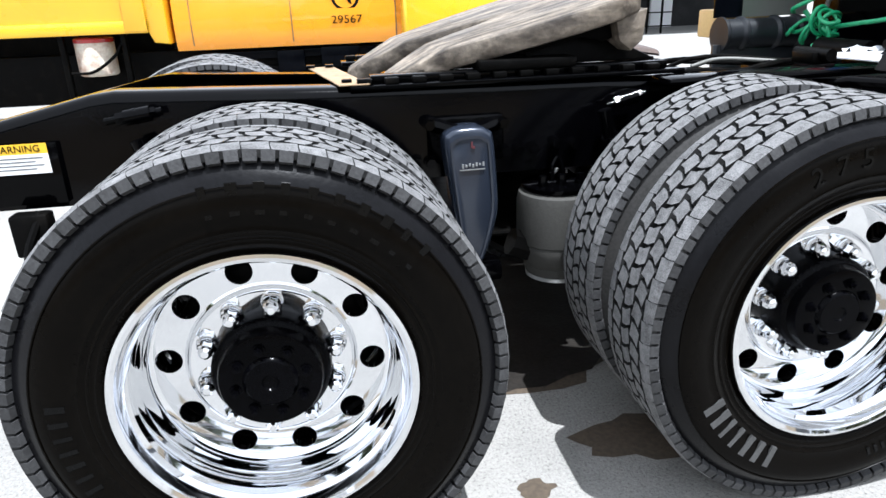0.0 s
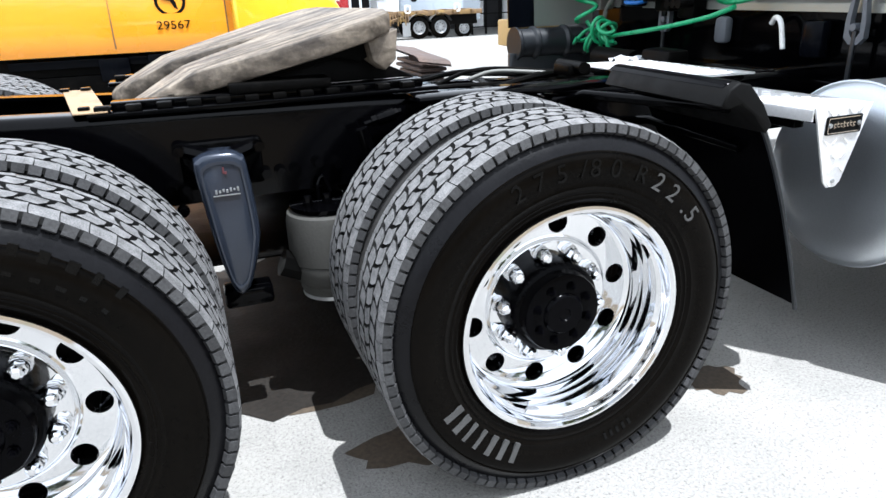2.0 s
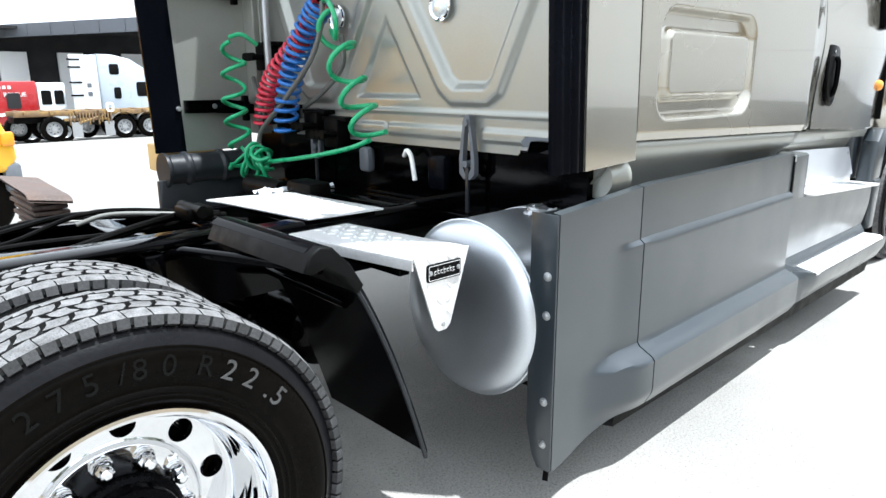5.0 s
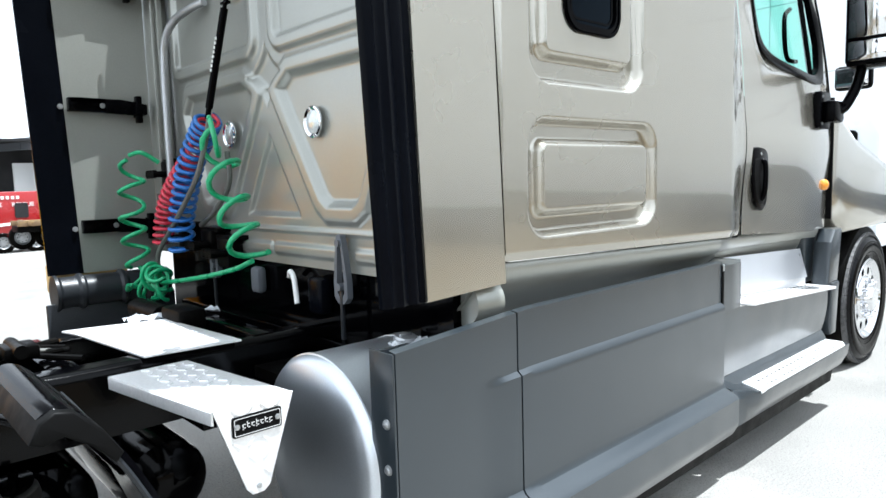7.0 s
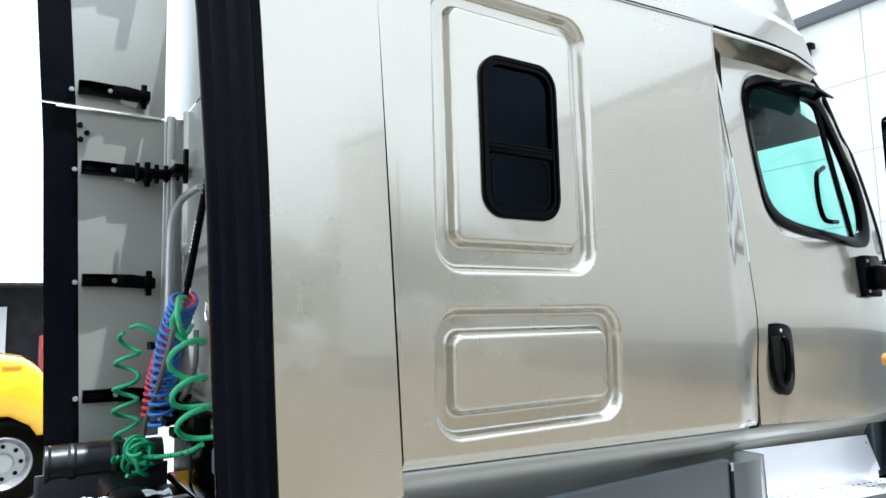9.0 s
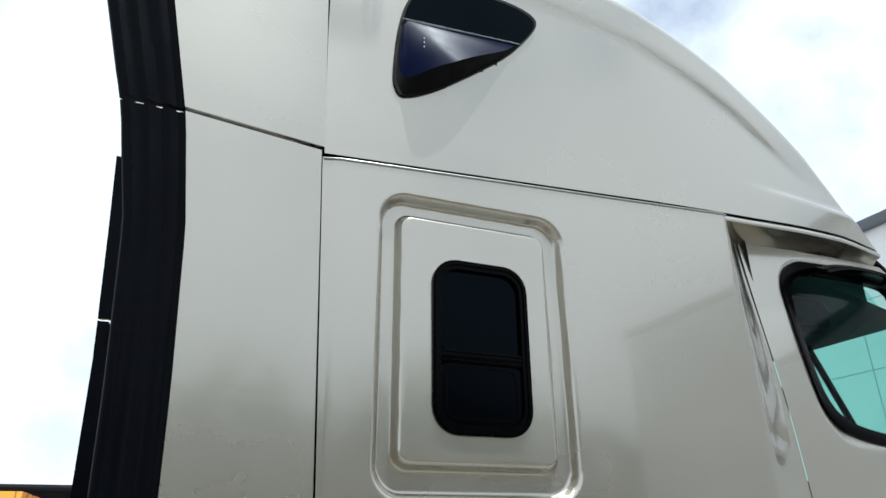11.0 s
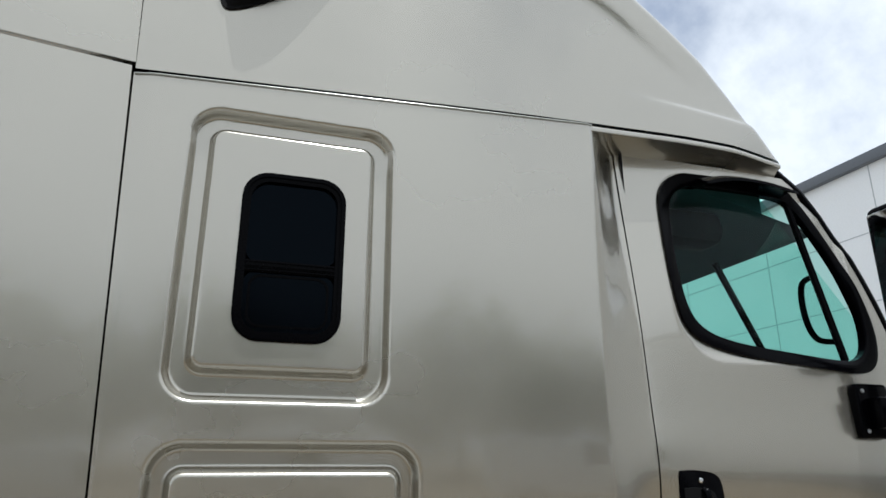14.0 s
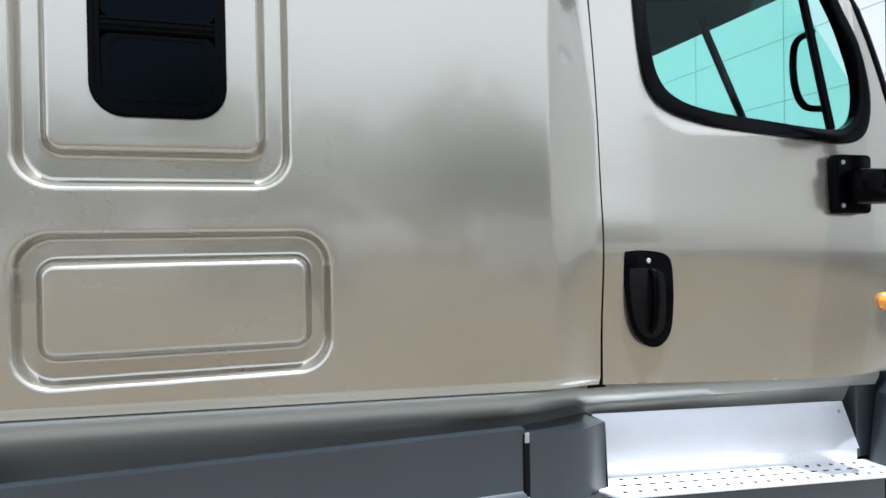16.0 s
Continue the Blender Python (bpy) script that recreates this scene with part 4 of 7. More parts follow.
prism(bm, [(2.166, STEP_Y), (2.172, STEP_Y), (2.090, -0.525), (2.084, -0.525)], "xy", 0.895, 0.930, 0.001)
step = part("side_step_plate", bm, DIAMOND, T, "bright diamond-pattern aluminium side step")
bm = bmesh.new()
prism(bm, [(2.167, 0.935), (2.393, 0.935), (2.312, 0.702), (2.295, 0.688), (2.262, 0.688), (2.246, 0.705)], "xz", STEP_Y - 0.008, STEP_Y, 0.002)
drop = part("drop_panel", bm, DIAMOND, step, "tapered diamond-plate side panel")
bm = bmesh.new()
treads(bm, 2.165, 2.335, -1.05, -0.53, 0.935, 0.040)
for i in range(6):
    for j in range(6):
        x, z = 2.185 + 0.040 * i, 0.92 - 0.044 * j
        lim = (z - 0.69) / 0.245
        if z > 0.70 and 2.262 - 0.075 * lim < x < 2.295 + 0.08 * lim:
            box(bm, -0.013, 0.013, -0.002, 0.002, -0.003, 0.003, 0, pose(x, STEP_Y - 0.0085, z, 0, 45 if (i + j) % 2 else -45, 0))
tagged(part("plate_studs", bm, DIAMOND, step), kind="stuff")
bm = bmesh.new()
prism(bm, rrect(2.214, 2.352, 0.852, 0.906, 0.006), "xz", STEP_Y - 0.014, STEP_Y - 0.0085, 0.001)
sign = part("name_plate", bm, INK, drop, "black maker's plate with bright border")
bm = bmesh.new()
ring_prism(bm, rrect(2.218, 2.348, 0.856, 0.902, 0.005), rrect(2.2205, 2.3455, 0.8585, 0.8995, 0.004), "xz", STEP_Y - 0.0155, STEP_Y - 0.014)
for i in range(7):
    x = 2.240 + i * 0.0125
    box(bm, x, x + 0.009, STEP_Y - 0.0155, STEP_Y - 0.014, 0.873, 0.876), box(bm, x, x + 0.003, STEP_Y - 0.0155, STEP_Y - 0.014, 0.870 if i % 3 == 0 else 0.873, 0.890 if i % 2 else 0.885), box(bm, x + 0.003, x + 0.009, STEP_Y - 0.0155, STEP_Y - 0.014, 0.882, 0.885)
part("plate_marks", bm, CHROME, drop)
for x, y, z in ((2.226, STEP_Y - 0.014, 0.880), (2.340, STEP_Y - 0.014, 0.880), (2.28, STEP_Y - 0.008, 0.708)):
    bm = bmesh.new()
    bolt(bm, (x, y, z), (0, -1, 0), 0.006, 0.005)
    part("rivet", bm, STEEL, drop)
bm = bmesh.new()
box(bm, 2.17, 2.21, -1.0, -0.43, 0.865, 0.924, 0.004), box(bm, 2.28, 2.32, -1.0, -0.43, 0.865, 0.924, 0.004)
part("step_support", bm, BLACK, step)

# air tanks and the fuel tank
for x, z in ((1.93, 0.52), (2.28, 0.50)):
    bm = bmesh.new()
    lathe(bm, [(0, -0.44), (0.09, -0.43), (0.135, -0.39), (0.14, -0.36), (0.14, 0.36), (0.135, 0.39), (0.09, 0.43), (0, 0.44)], (x, 0, z), (0, 1, 0), 28)
    part("air_tank", bm, BLACK, T, "black air tank between the rails")
for sg in (-1,):
    bm = bmesh.new()
    cy = 0.876 * sg
    lathe(bm, [(0, 2.535), (0.11, 2.537), (0.22, 2.545), (0.292, 2.56), (0.312, 2.575), (0.319, 2.59), (0.3235, 2.592), (0.3235, 2.602), (0.319, 2.604), (0.319, 4.45), (0.29, 4.48), (0, 4.5)], (0, cy, 0.638), (1, 0, 0), 64)
    tank = part("fuel_tank", bm, ALU, T, "cylindrical brushed aluminium fuel tank", 40)
    bm = bmesh.new()
    lathe(bm, [(0, 0.025), (0.036, 0.025), (0.04, 0.02), (0.04, 0.01), (0.048, 0.008), (0.048, 0)], (2.905, cy + 0.047 * sg, 0.948), (0, 0.15 * sg, 1), 24)
    box(bm, 2.88, 2.93, cy + 0.044 * sg, cy + 0.056 * sg, 0.968, 0.981, 0.003)
    part("filler_cap", bm, STEEL, tank, "dull chrome filler cap")
    for x in (2.95, 4.0):
        bm = bmesh.new()
        lathe(bm, [(0.3195, x - 0.03), (0.323, x - 0.028), (0.323, x + 0.028), (0.3195, x + 0.03)], (0, cy, 0.638), (1, 0, 0), 48)
        part("tank_strap", bm, STEEL, tank)

# crumpled clear plastic left on the deck and the tank
WRAP = mat("crumpled_clear_plastic", (0.55, 0.57, 0.60), 0.18, 0.0, 0.25, 20, 120, 0.3, spec=0.6)
for cx, cyy, cz, lx, ly, name in ((2.56, 0.21, 0.955, 0.18, 0.055, "plastic_wrap"), (2.93, -0.945, 0.955, 0.10, 0.04, "plastic_film")):
    bm = bmesh.new()
    sheet(bm, steps(-1, 1, 16), steps(-1, 1, 10), lambda u, v: (cx + lx * u * (1 + 0.2 * noise.noise(Vector((2 * v, cx, 0)))), cyy + ly * v * (1 + 0.3 * noise.noise(Vector((2 * u, 3, cx)))), cz + 0.022 * noise.noise(Vector((3.1 * u, 3.1 * v, cx * 5))) + 0.012 * noise.noise(Vector((8 * u, 8 * v, cx)))))
    part(name, bm, WRAP, T, "crumpled clear plastic wrap", 25)

# side fairings below the sleeper
def skirt_y(x, z):
    b = sm((x - 2.74) / 0.32)
    c = sm((x - 2.92) / 0.22)
    y = lerp_table(((2.59, -1.266), (3.10, -1.238), (4.62, -1.212)), x) - 0.018 * c * sm((0.862 - z) / 0.012)
    y -= 0.075 * b * sm((0.465 - z) / 0.05)
    return y + 0.03 * b * sm((0.30 - z) / 0.08)


def skirt_panel(x0, x1, zb0, zb1, name, label, sg=-1):
    bm = bmesh.new()
    vs = [1.0 - i / 60 for i in range(61)]
    xs = steps(x0, x1, max(6, int((x1 - x0) / 0.03)))
    def f(x, v):
        zb = zb0 + (zb1 - zb0) * sm((x - x0) / max(0.2, min(0.4, x1 - x0)))
        z = zb + (1.030 + 0.03 * min(1, (x - 2.592) / 0.6) - zb) * v
        return (x, skirt_y(x, z) * -sg, z)
    g = sheet(bm, xs, vs, f)
    # folded edges all round give the panel its thickness
    rim = [r[0] for r in g]
    top2 = [bm.verts.new((v.co.x, v.co.y - 0.03 * sg, v.co.z + 0.004)) for v in rim]
    top3 = [bm.verts.new((v.co.x, v.co.y - 0.03 * sg, v.co.z - 0.03)) for v in rim]
    for a, b in ((rim, top2), (top2, top3)):
        for i in range(len(a) - 1):
            bm.faces.new((a[i], a[i + 1], b[i + 1], b[i]))
    for col in (g[0], g[-1]):
        back = [bm.verts.new((v.co.x, v.co.y - 0.025 * sg, v.co.z)) for v in col]
        for i in range(len(col) - 1):
            bm.faces.new((col[i], col[i + 1], back[i + 1], back[i]))
    low = [r[-1] for r in g]
    low2 = [bm.verts.new((v.co.x, v.co.y - 0.04 * sg, v.co.z + 0.005)) for v in low]
    for i in range(len(low) - 1):
        bm.faces.new((low[i], low[i + 1], low2[i + 1], low2[i]))
    bmesh.ops.recalc_face_normals(bm, faces=bm.faces[:])
    return part(name, bm, SKIRT, T, label, 32)


rear_skirt = skirt_panel(2.592, 3.112, 0.15, 0.235, "rear_side_fairing", "matt grey rear chassis fairing panel")
main_skirt = skirt_panel(3.119, 4.617, 0.235, 0.235, "side_fairing", "matt grey chassis fairing panel with moulded crease")
bm = bmesh.new()
prism(bm, [(-1.265, 0.15), (-1.265, 1.029), (-1.160, 1.029), (-1.160, 0.30), (-1.185, 0.19), (-1.21, 0.15)], "yz", 2.582, 2.590, 0.003)
box(bm, 2.586, 2.72, -1.172, -1.160, 0.34, 1.02, 0.002)
part("rear_flange", bm, SKIRT, rear_skirt)
for z in (0.830, 0.700, 0.400, 0.245):
    bm = bmesh.new()
    lathe(bm, [(0.015, 0), (0.015, 0.003), (0.010, 0.005), (0.009, 0.009), (0.005, 0.011), (0, 0.011)], (2.582, -1.232, z), (-1, 0, 0), 16)
    part("flange_bolt", bm, STEEL, rear_skirt)
bm = bmesh.new()
tube(bm, [(2.63, -1.22, 0.17), (2.61, -1.23, 0.12), (2.60, -1.235, 0.10)], 0.01, 8)
box(bm, 2.60, 2.68, -1.25, -1.21, 0.135, 0.165, 0.004)
part("lower_bracket", bm, DULL, rear_skirt)
bm = bmesh.new()
sheet(bm, steps(2.98, 6.05, 40), [0, 1, 2], lambda x, v: (x, (-1.262, -1.252, -1.18)[v], (0.245, 0.165, 0.15)[v]))
part("rubber_skirt", bm, DULL, T, "black rubber lip below the fairing")
bm = bmesh.new()
box(bm, 2.70, 6.0, -1.10, -0.62, 0.36, 0.385, 0.004)
box(bm, 3.10, 3.14, -1.19, -1.0, 0.25, 1.02), box(bm, 4.60, 4.63, -1.19, -1.0, 0.25, 1.0)
part("fairing_mount", bm, DULL, T)

# entry steps
bm = bmesh.new()
def stepface(x, v):
    if v == 0:
        return (x, -1.205, 0.808 - 0.058 * (x - 4.9))
    z = 0.808 - 0.058 * (x - 4.9) * (1 - min(1, v / 8)) - 0.338 * min(1, v / 8)
    y = -1.205 - 0.012 * math.sin(min(1, v / 8) * 3.1) + 0.03 * min(1, v / 8)
    return (x, y, z)
sheet(bm, steps(4.624, 6.10, 30), list(range(9)), stepface)
sheet(bm, steps(4.624, 6.10, 20), [0, 1, 2, 3], lambda x, v: (x, (-1.175, -1.20, -1.205, -1.12)[v], (0.468, 0.43, 0.40, 0.40)[v]))
stepbox = part("step_fairing", bm, SKIRT, T, "matt grey step fairing below the door", 40)
bm = bmesh.new()
xs = [4.624, 4.72, 4.82, 4.88, 4.91, 4.923, 4.93]
sheet(bm, xs, steps(0, 1, 8), lambda x, v: (x, -1.214 + 0.05 * sm((x - 4.82) / 0.11), 0.815 + 0.225 * v))
sheet(bm, xs, [0, 1], lambda x, v: (x, -1.214 + 0.05 * sm((x - 4.82) / 0.11) + 0.20 * v, 1.04 - 0.004 * v))
sheet(bm, steps(-1.164, -0.97, 6), steps(0.815, 1.04, 6), lambda y, z: (4.93 + 0.04 * (1.04 - z), y, z))
part("step_cheek", bm, SKIRT, stepbox, "", 45)
bm = bmesh.new()
box(bm, 4.612, 4.632, -1.2195, -1.19, 0.83, 1.046, 0.003)
part("seam_clip", bm, INK, stepbox)
bm = bmesh.new()
box(bm, 4.614, 4.630, -1.221, -1.215, 1.018, 1.05, 0.002)
box(bm, 4.614, 4.630, -1.221, -1.215, 0.835, 0.85, 0.002)
part("clip_end", bm, STEEL, stepbox)
TIP = Matrix.Translation((4.9, 0, 0.82)) @ pose(0, 0, 0, 0, 3.4, 0) @ Matrix.Translation((-4.9, 0, -0.82))
bm = bmesh.new()
prism(bm, [(4.945, -1.235), (6.16, -1.235), (6.18, -1.06), (4.87, -1.06), (4.89, -1.17)], "xy", 0.806, 0.822, 0.004)
bmesh.ops.transform(bm, matrix=TIP, verts=bm.verts[:])
upper = part("upper_step", bm, DIAMOND, stepbox, "bright perforated aluminium upper step")
bm = bmesh.new()
prism(bm, [(4.80, -1.335), (6.02, -1.335), (6.10, -1.30), (6.10, -1.17), (4.90, -1.17)], "xy", 0.398, 0.414, 0.004)
lower = part("lower_step", bm, DIAMOND, stepbox, "bright perforated aluminium lower step")
for tread, z, y0, y1, xa, xb in ((upper, 0.8225, -1.215, -1.10, 4.97, 6.13), (lower, 0.4145, -1.31, -1.20, 4.93, 6.0)):
    bm = bmesh.new()
    rows = 3
    for r in range(rows):
        y = y0 + (y1 - y0) * r / (rows - 1)
        n = 20
        for i in range(n):
            x = xa + (xb - xa) * (i + 0.5 * (r % 2)) / n
            if r == 1:
                box(bm, x - 0.012, x + 0.012, y - 0.004, y + 0.004, z - 0.003, z + 0.0012)
            else:
                cyl(bm, (x, y, z - 0.003), (x, y, z + 0.0012), 0.0075, n=10)
    if tread == upper:
        bmesh.ops.transform(bm, matrix=TIP, verts=bm.verts[:])
    tagged(part("tread_holes", bm, INK, tread), kind="stuff")
bm = bmesh.new()
sheet(bm, steps(4.64, 6.10, 20), list(range(6)), lambda x, v: (x, (-1.17, -1.26 - 0.075 * sm((x - 4.64) / 0.18), -1.335 + 0.05 * (1 - sm((x - 4.64) / 0.18)), -1.33 + 0.05 * (1 - sm((x - 4.64) / 0.18)), -1.29, -1.24)[v], (0.465 - 0.055 * sm((x - 4.7) / 0.15), 0.445 - 0.035 * sm((x - 4.64) / 0.2), 0.40, 0.35, 0.27, 0.235)[v] - 0.004))
part("lower_sill", bm, SKIRT, stepbox, "", 30)
KICK = mat("bare_aluminium_sheet", (0.74, 0.76, 0.80), 0.38, 0.55, 0.05, 4, 200, 0.03)
bm = bmesh.new()
prism(bm, [(4.985, 0.862), (6.13, 0.795), (6.075, 0.985), (4.955, 1.035)], "xz", -1.066, -1.058, 0.002)
bmesh.ops.transform(bm, matrix=Matrix.Translation((0, -1.06, 0.85)) @ pose(0, 0, 0, -9, 0, 0) @ Matrix.Translation((0, 1.06, -0.85)), verts=bm.verts[:])
kick = part("kick_plate", bm, KICK, stepbox, "plain pale aluminium kick plate")
for x, z in ((4.985, 1.01), (6.05, 0.955)):
    bm = bmesh.new()
    bolt(bm, (x, -1.042, z - 0.01), (0, -1, 0.15), 0.008, 0.012)
    part("kick_screw", bm, STEEL, kick)
bm = bmesh.new()
sheet(bm, steps(4.87, 6.13, 4), [0, 1], lambda x, v: (x, -1.062, 0.815 + 0.06 * v - 0.055 * (x - 4.9)))
sheet(bm, steps(4.62, 6.1, 4), [0, 1], lambda x, v: (x, -0.96, 1.2 - 0.35 * v))
part("step_riser", bm, DIAMOND, stepbox)
bm = bmesh.new()
prism(bm, [(6.16, 0.75), (6.22, 0.75), (6.34, 0.76), (6.40, 1.10), (6.27, 1.10), (6.20, 1.02)], "xz", -1.19, -1.08, 0.02)
prism(bm, [(6.20, 0.42), (6.30, 0.42), (6.34, 0.76), (6.20, 0.76)], "xz", -1.20, -1.08, 0.015)
part("wheel_arch_fin", bm, SKIRT, stepbox, "", 30)
bm = bmesh.new()
box(bm, 6.13, 6.45, -1.06, -0.6, 0.75, 1.15, 0.02)
part("dark_well", bm, SKIRT, stepbox)

# ---- sleeper ----
RIGHT = [(1.05, 6.30), (1.9, 6.34), (2.1, 6.30), (2.3, 6.24), (2.5, 6.17), (2.75, 6.03), (2.85, 5.94), (2.95, 5.80), (3.0, 5.72)]


def door_y(x, z):
    y = -1.168 + 0.115 * sm((z - 1.85) / 1.25)
    y -= 0.022 * math.exp(-((z - 1.62) / 0.20) ** 2)
    y += 0.06 * max(0, (x - 5.6) / 0.7) ** 2
    d = sd_rect(x, z, (5.13, 6.08, 2.05, 2.82, 0.16))
    return y + 0.012 * sm((0.045 - d) / 0.05)


WINPANEL = ((3.235, 3.925, 1.80, 2.765, 0.10), (3.296, 3.860, 1.882, 2.704, 0.055))
LOWPANEL = ((3.223, 4.034, 1.282, 1.690, 0.10), (3.278, 3.978, 1.350, 1.622, 0.05))
SEAM = lambda x: 2.857 + 0.054 * (x - 3.04) - 0.035 * sm((x - 5.45) / 0.4)
BOTTOM = lambda x: 1.215 - 0.030 * (x - 3.2)


def groove(u, v, pair, w=0.026):
    o, i = sd_rect(u, v, pair[0]), sd_rect(u, v, pair[1])
    return sm(-o / 0.024) - sm(-i / w)


def side_y(x, z):
    y = -1.200 + 0.040 * (groove(x, z, WINPANEL) + groove(x, z, LOWPANEL))
    s = sm((x - 4.715) / 0.20)
    y = y * (1 - s) + (door_y(4.92, z) + 0.006) * s
    y += 0.010 * sm((3.11 - x) / 0.07)
    y += 0.004 * sm((0.085 - math.hypot(x - 4.79, 0.24 * min(0, z - 1.80))) / 0.085)
    y += 0.012 * sm((BOTTOM(x) + 0.03 - z) / 0.03)
    return y - 0.006 * math.sin(max(0, min(1, (z - 1.2) / 1.66)) * math.pi)


for sg in (-1, 1):
    bm = bmesh.new()
    nx, nz = (300, 280) if sg < 0 else (40, 40)
    sheet(bm, steps(0, 1, nx), steps(0, 1, nz), lambda u, v: ((x := 3.111 - 0.070 * v + (1.806 + 0.070 * v) * u), side_y(x, (z := BOTTOM(x) + (SEAM(x) - 0.005 - BOTTOM(x)) * v)) * -sg, z),
          (lambda u, v: sd_rect(3.111 - 0.070 * v + (1.806 + 0.070 * v) * u, BOTTOM(3.9) + (SEAM(3.6) - BOTTOM(3.9)) * v, (3.43, 3.745, 2.0, 2.53, 0.06)) < 0) if sg < 0 else None)
    def fold(v, k):
        x = 3.111 - 0.070 * v
        z = BOTTOM(x) + (SEAM(x) - 0.005 - BOTTOM(x)) * v
        return (x + (0.0, 0.003, 0.005)[k], (side_y(x, z) + (0.0, 0.006, 0.05)[k]) * -sg, z)
    sheet(bm, steps(0, 1, 40), [0, 1, 2], fold)
    sleeper = part("sleeper_side", bm, CHAMPAGNE, T, "champagne-metallic sleeper side with pressed panels", 60)
    if sg < 0:
        near_side = sleeper
fr_o, fr_i = rrect(3.418, 3.756, 1.985, 2.546, 0.085), rrect(3.446, 3.728, 2.016, 2.515, 0.062)
bm = bmesh.new()
ring_prism(bm, fr_o, fr_i, "xz", -1.19, -1.214)
ring_prism(bm, rrect(3.424, 3.750, 1.991, 2.540, 0.08), rrect(3.433, 3.741, 2.001, 2.530, 0.07), "xz", -1.212, -1.219)
frame_ob = part("window_frame", bm, PLASTIC, near_side, "black rubber window frame", 40)
bm = bmesh.new()
box(bm, 3.446, 3.728, -1.212, -1.196, 2.205, 2.245, 0.003)
for z in (2.211, 2.224, 2.237):
    box(bm, 3.446, 3.728, -1.2155, -1.211, z, z + 0.004)
part("window_bar", bm, PLASTIC, near_side)
for z0, z1 in ((2.016, 2.205), (2.245, 2.515)):
    bm = bmesh.new()
    prism(bm, rrect(3.446, 3.728, z0, z1, 0.03), "xz", -1.2035 if z0 < 2.1 else -1.1995, -1.1995 if z0 < 2.1 else -1.1955)
    part("window_pane", bm, DARKGLASS, near_side, "dark tinted sliding window pane").visible_shadow = False
bm = bmesh.new()
ring_prism(bm, rrect(3.460, 3.714, 2.030, 2.200, 0.04), rrect(3.468, 3.706, 2.038, 2.192, 0.035), "xz", -1.206, -1.2035)
part("pane_rail", bm, PLASTIC, near_side)
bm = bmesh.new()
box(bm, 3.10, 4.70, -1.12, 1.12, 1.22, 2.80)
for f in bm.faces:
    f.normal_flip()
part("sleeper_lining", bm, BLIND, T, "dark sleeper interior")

# Black sheets behind the seams stand for the shade in the gaps.
bm = bmesh.new()
sheet(bm, steps(3.0, 3.16, 2), steps(1.2, 4.0, 8), lambda x, z: (x, -1.165, z))
sheet(bm, steps(3.05, 4.9, 20), [-0.03, 0.03], lambda x, v: (x, -1.17 + 0.08 * sm((x - 4.6) / 0.3), SEAM(x) + v))
part("seam_backing", bm, INK, T)

bm = bmesh.new()
tube(bm, [(x, side_y(x, SEAM(x) - 0.012) - 0.001, SEAM(x) - 0.0105) for x in steps(3.045, 4.74, 60)], 0.0045, 8)
part("seam_edge", bm, CHAMPAGNE_DIM, near_side, "rolled edge under the roof seam", 60)

# sill below the sleeper and door
for sg in (-1, 1):
    bm = bmesh.new()
    rows = [(1.186, 0.012), (1.178, 0.006), (1.15, 0.008), (1.115, 0.025), (1.088, 0.055), (1.064, 0.082), (1.0, 0.11)]
    def sill(x, k):
        dz, dy = rows[k]
        inward = 0.075 * sm((x - 4.62) / 0.35)
        drop = BOTTOM(x) - 1.19
        return (x, (-1.187 + dy + inward) * -sg, dz + drop * (1 if k < 4 else 0.4))
    sheet(bm, [2.98, 3.0, 3.02] + steps(3.06, 6.2, 50), list(range(7)), sill)
    rocker = part("sill_panel", bm, CHAMPAGNE_DIM, T, "champagne sill below the sleeper and door", 60)
    bm = bmesh.new()
    lathe(bm, [(0, 0), (0.07, 0.0), (0.075, 0.02), (0.075, 0.12), (0, 0.12)], (3.0, -1.11 * -sg, 1.085), (1, 0, 0), 24)
    part("sill_end", bm, CHAMPAGNE_DIM, rocker)
bm = bmesh.new()
prism(bm, [(2.97, 1.00), (3.04, 1.00), (3.04, 1.20), (3.0, 1.20), (2.98, 1.16)], "xz", -1.10, -0.80, 0.01)
lathe(bm, [(0.014, 0), (0.018, 0.004), (0.018, 0.008), (0.007, 0.008), (0.006, 0.002), (0, 0.002)], (2.968, -0.997, 1.048), (-1, 0, 0), 18)
part("rear_cab_mount", bm, BLACK, T)

# roof fairing above the seam
ROOF = [(2.99, 4.07), (3.5, 4.08), (3.9, 4.065), (4.2, 4.03), (4.42, 3.985), (4.58, 3.925), (4.72, 3.867), (4.90, 3.777), (5.10, 3.645), (5.38, 3.46), (5.53, 3.325), (5.69, 3.16), (5.80, 3.035), (5.85, 2.985)]
RW = smooth_poly([(3.272, 3.26), (3.288, 3.46), (3.325, 3.61), (3.40, 3.70), (3.56, 3.745), (3.75, 3.742), (3.86, 3.712), (3.885, 3.66), (3.83, 3.57), (3.73, 3.455), (3.56, 3.31), (3.42, 3.205), (3.315, 3.155), (3.280, 3.185)], 3)


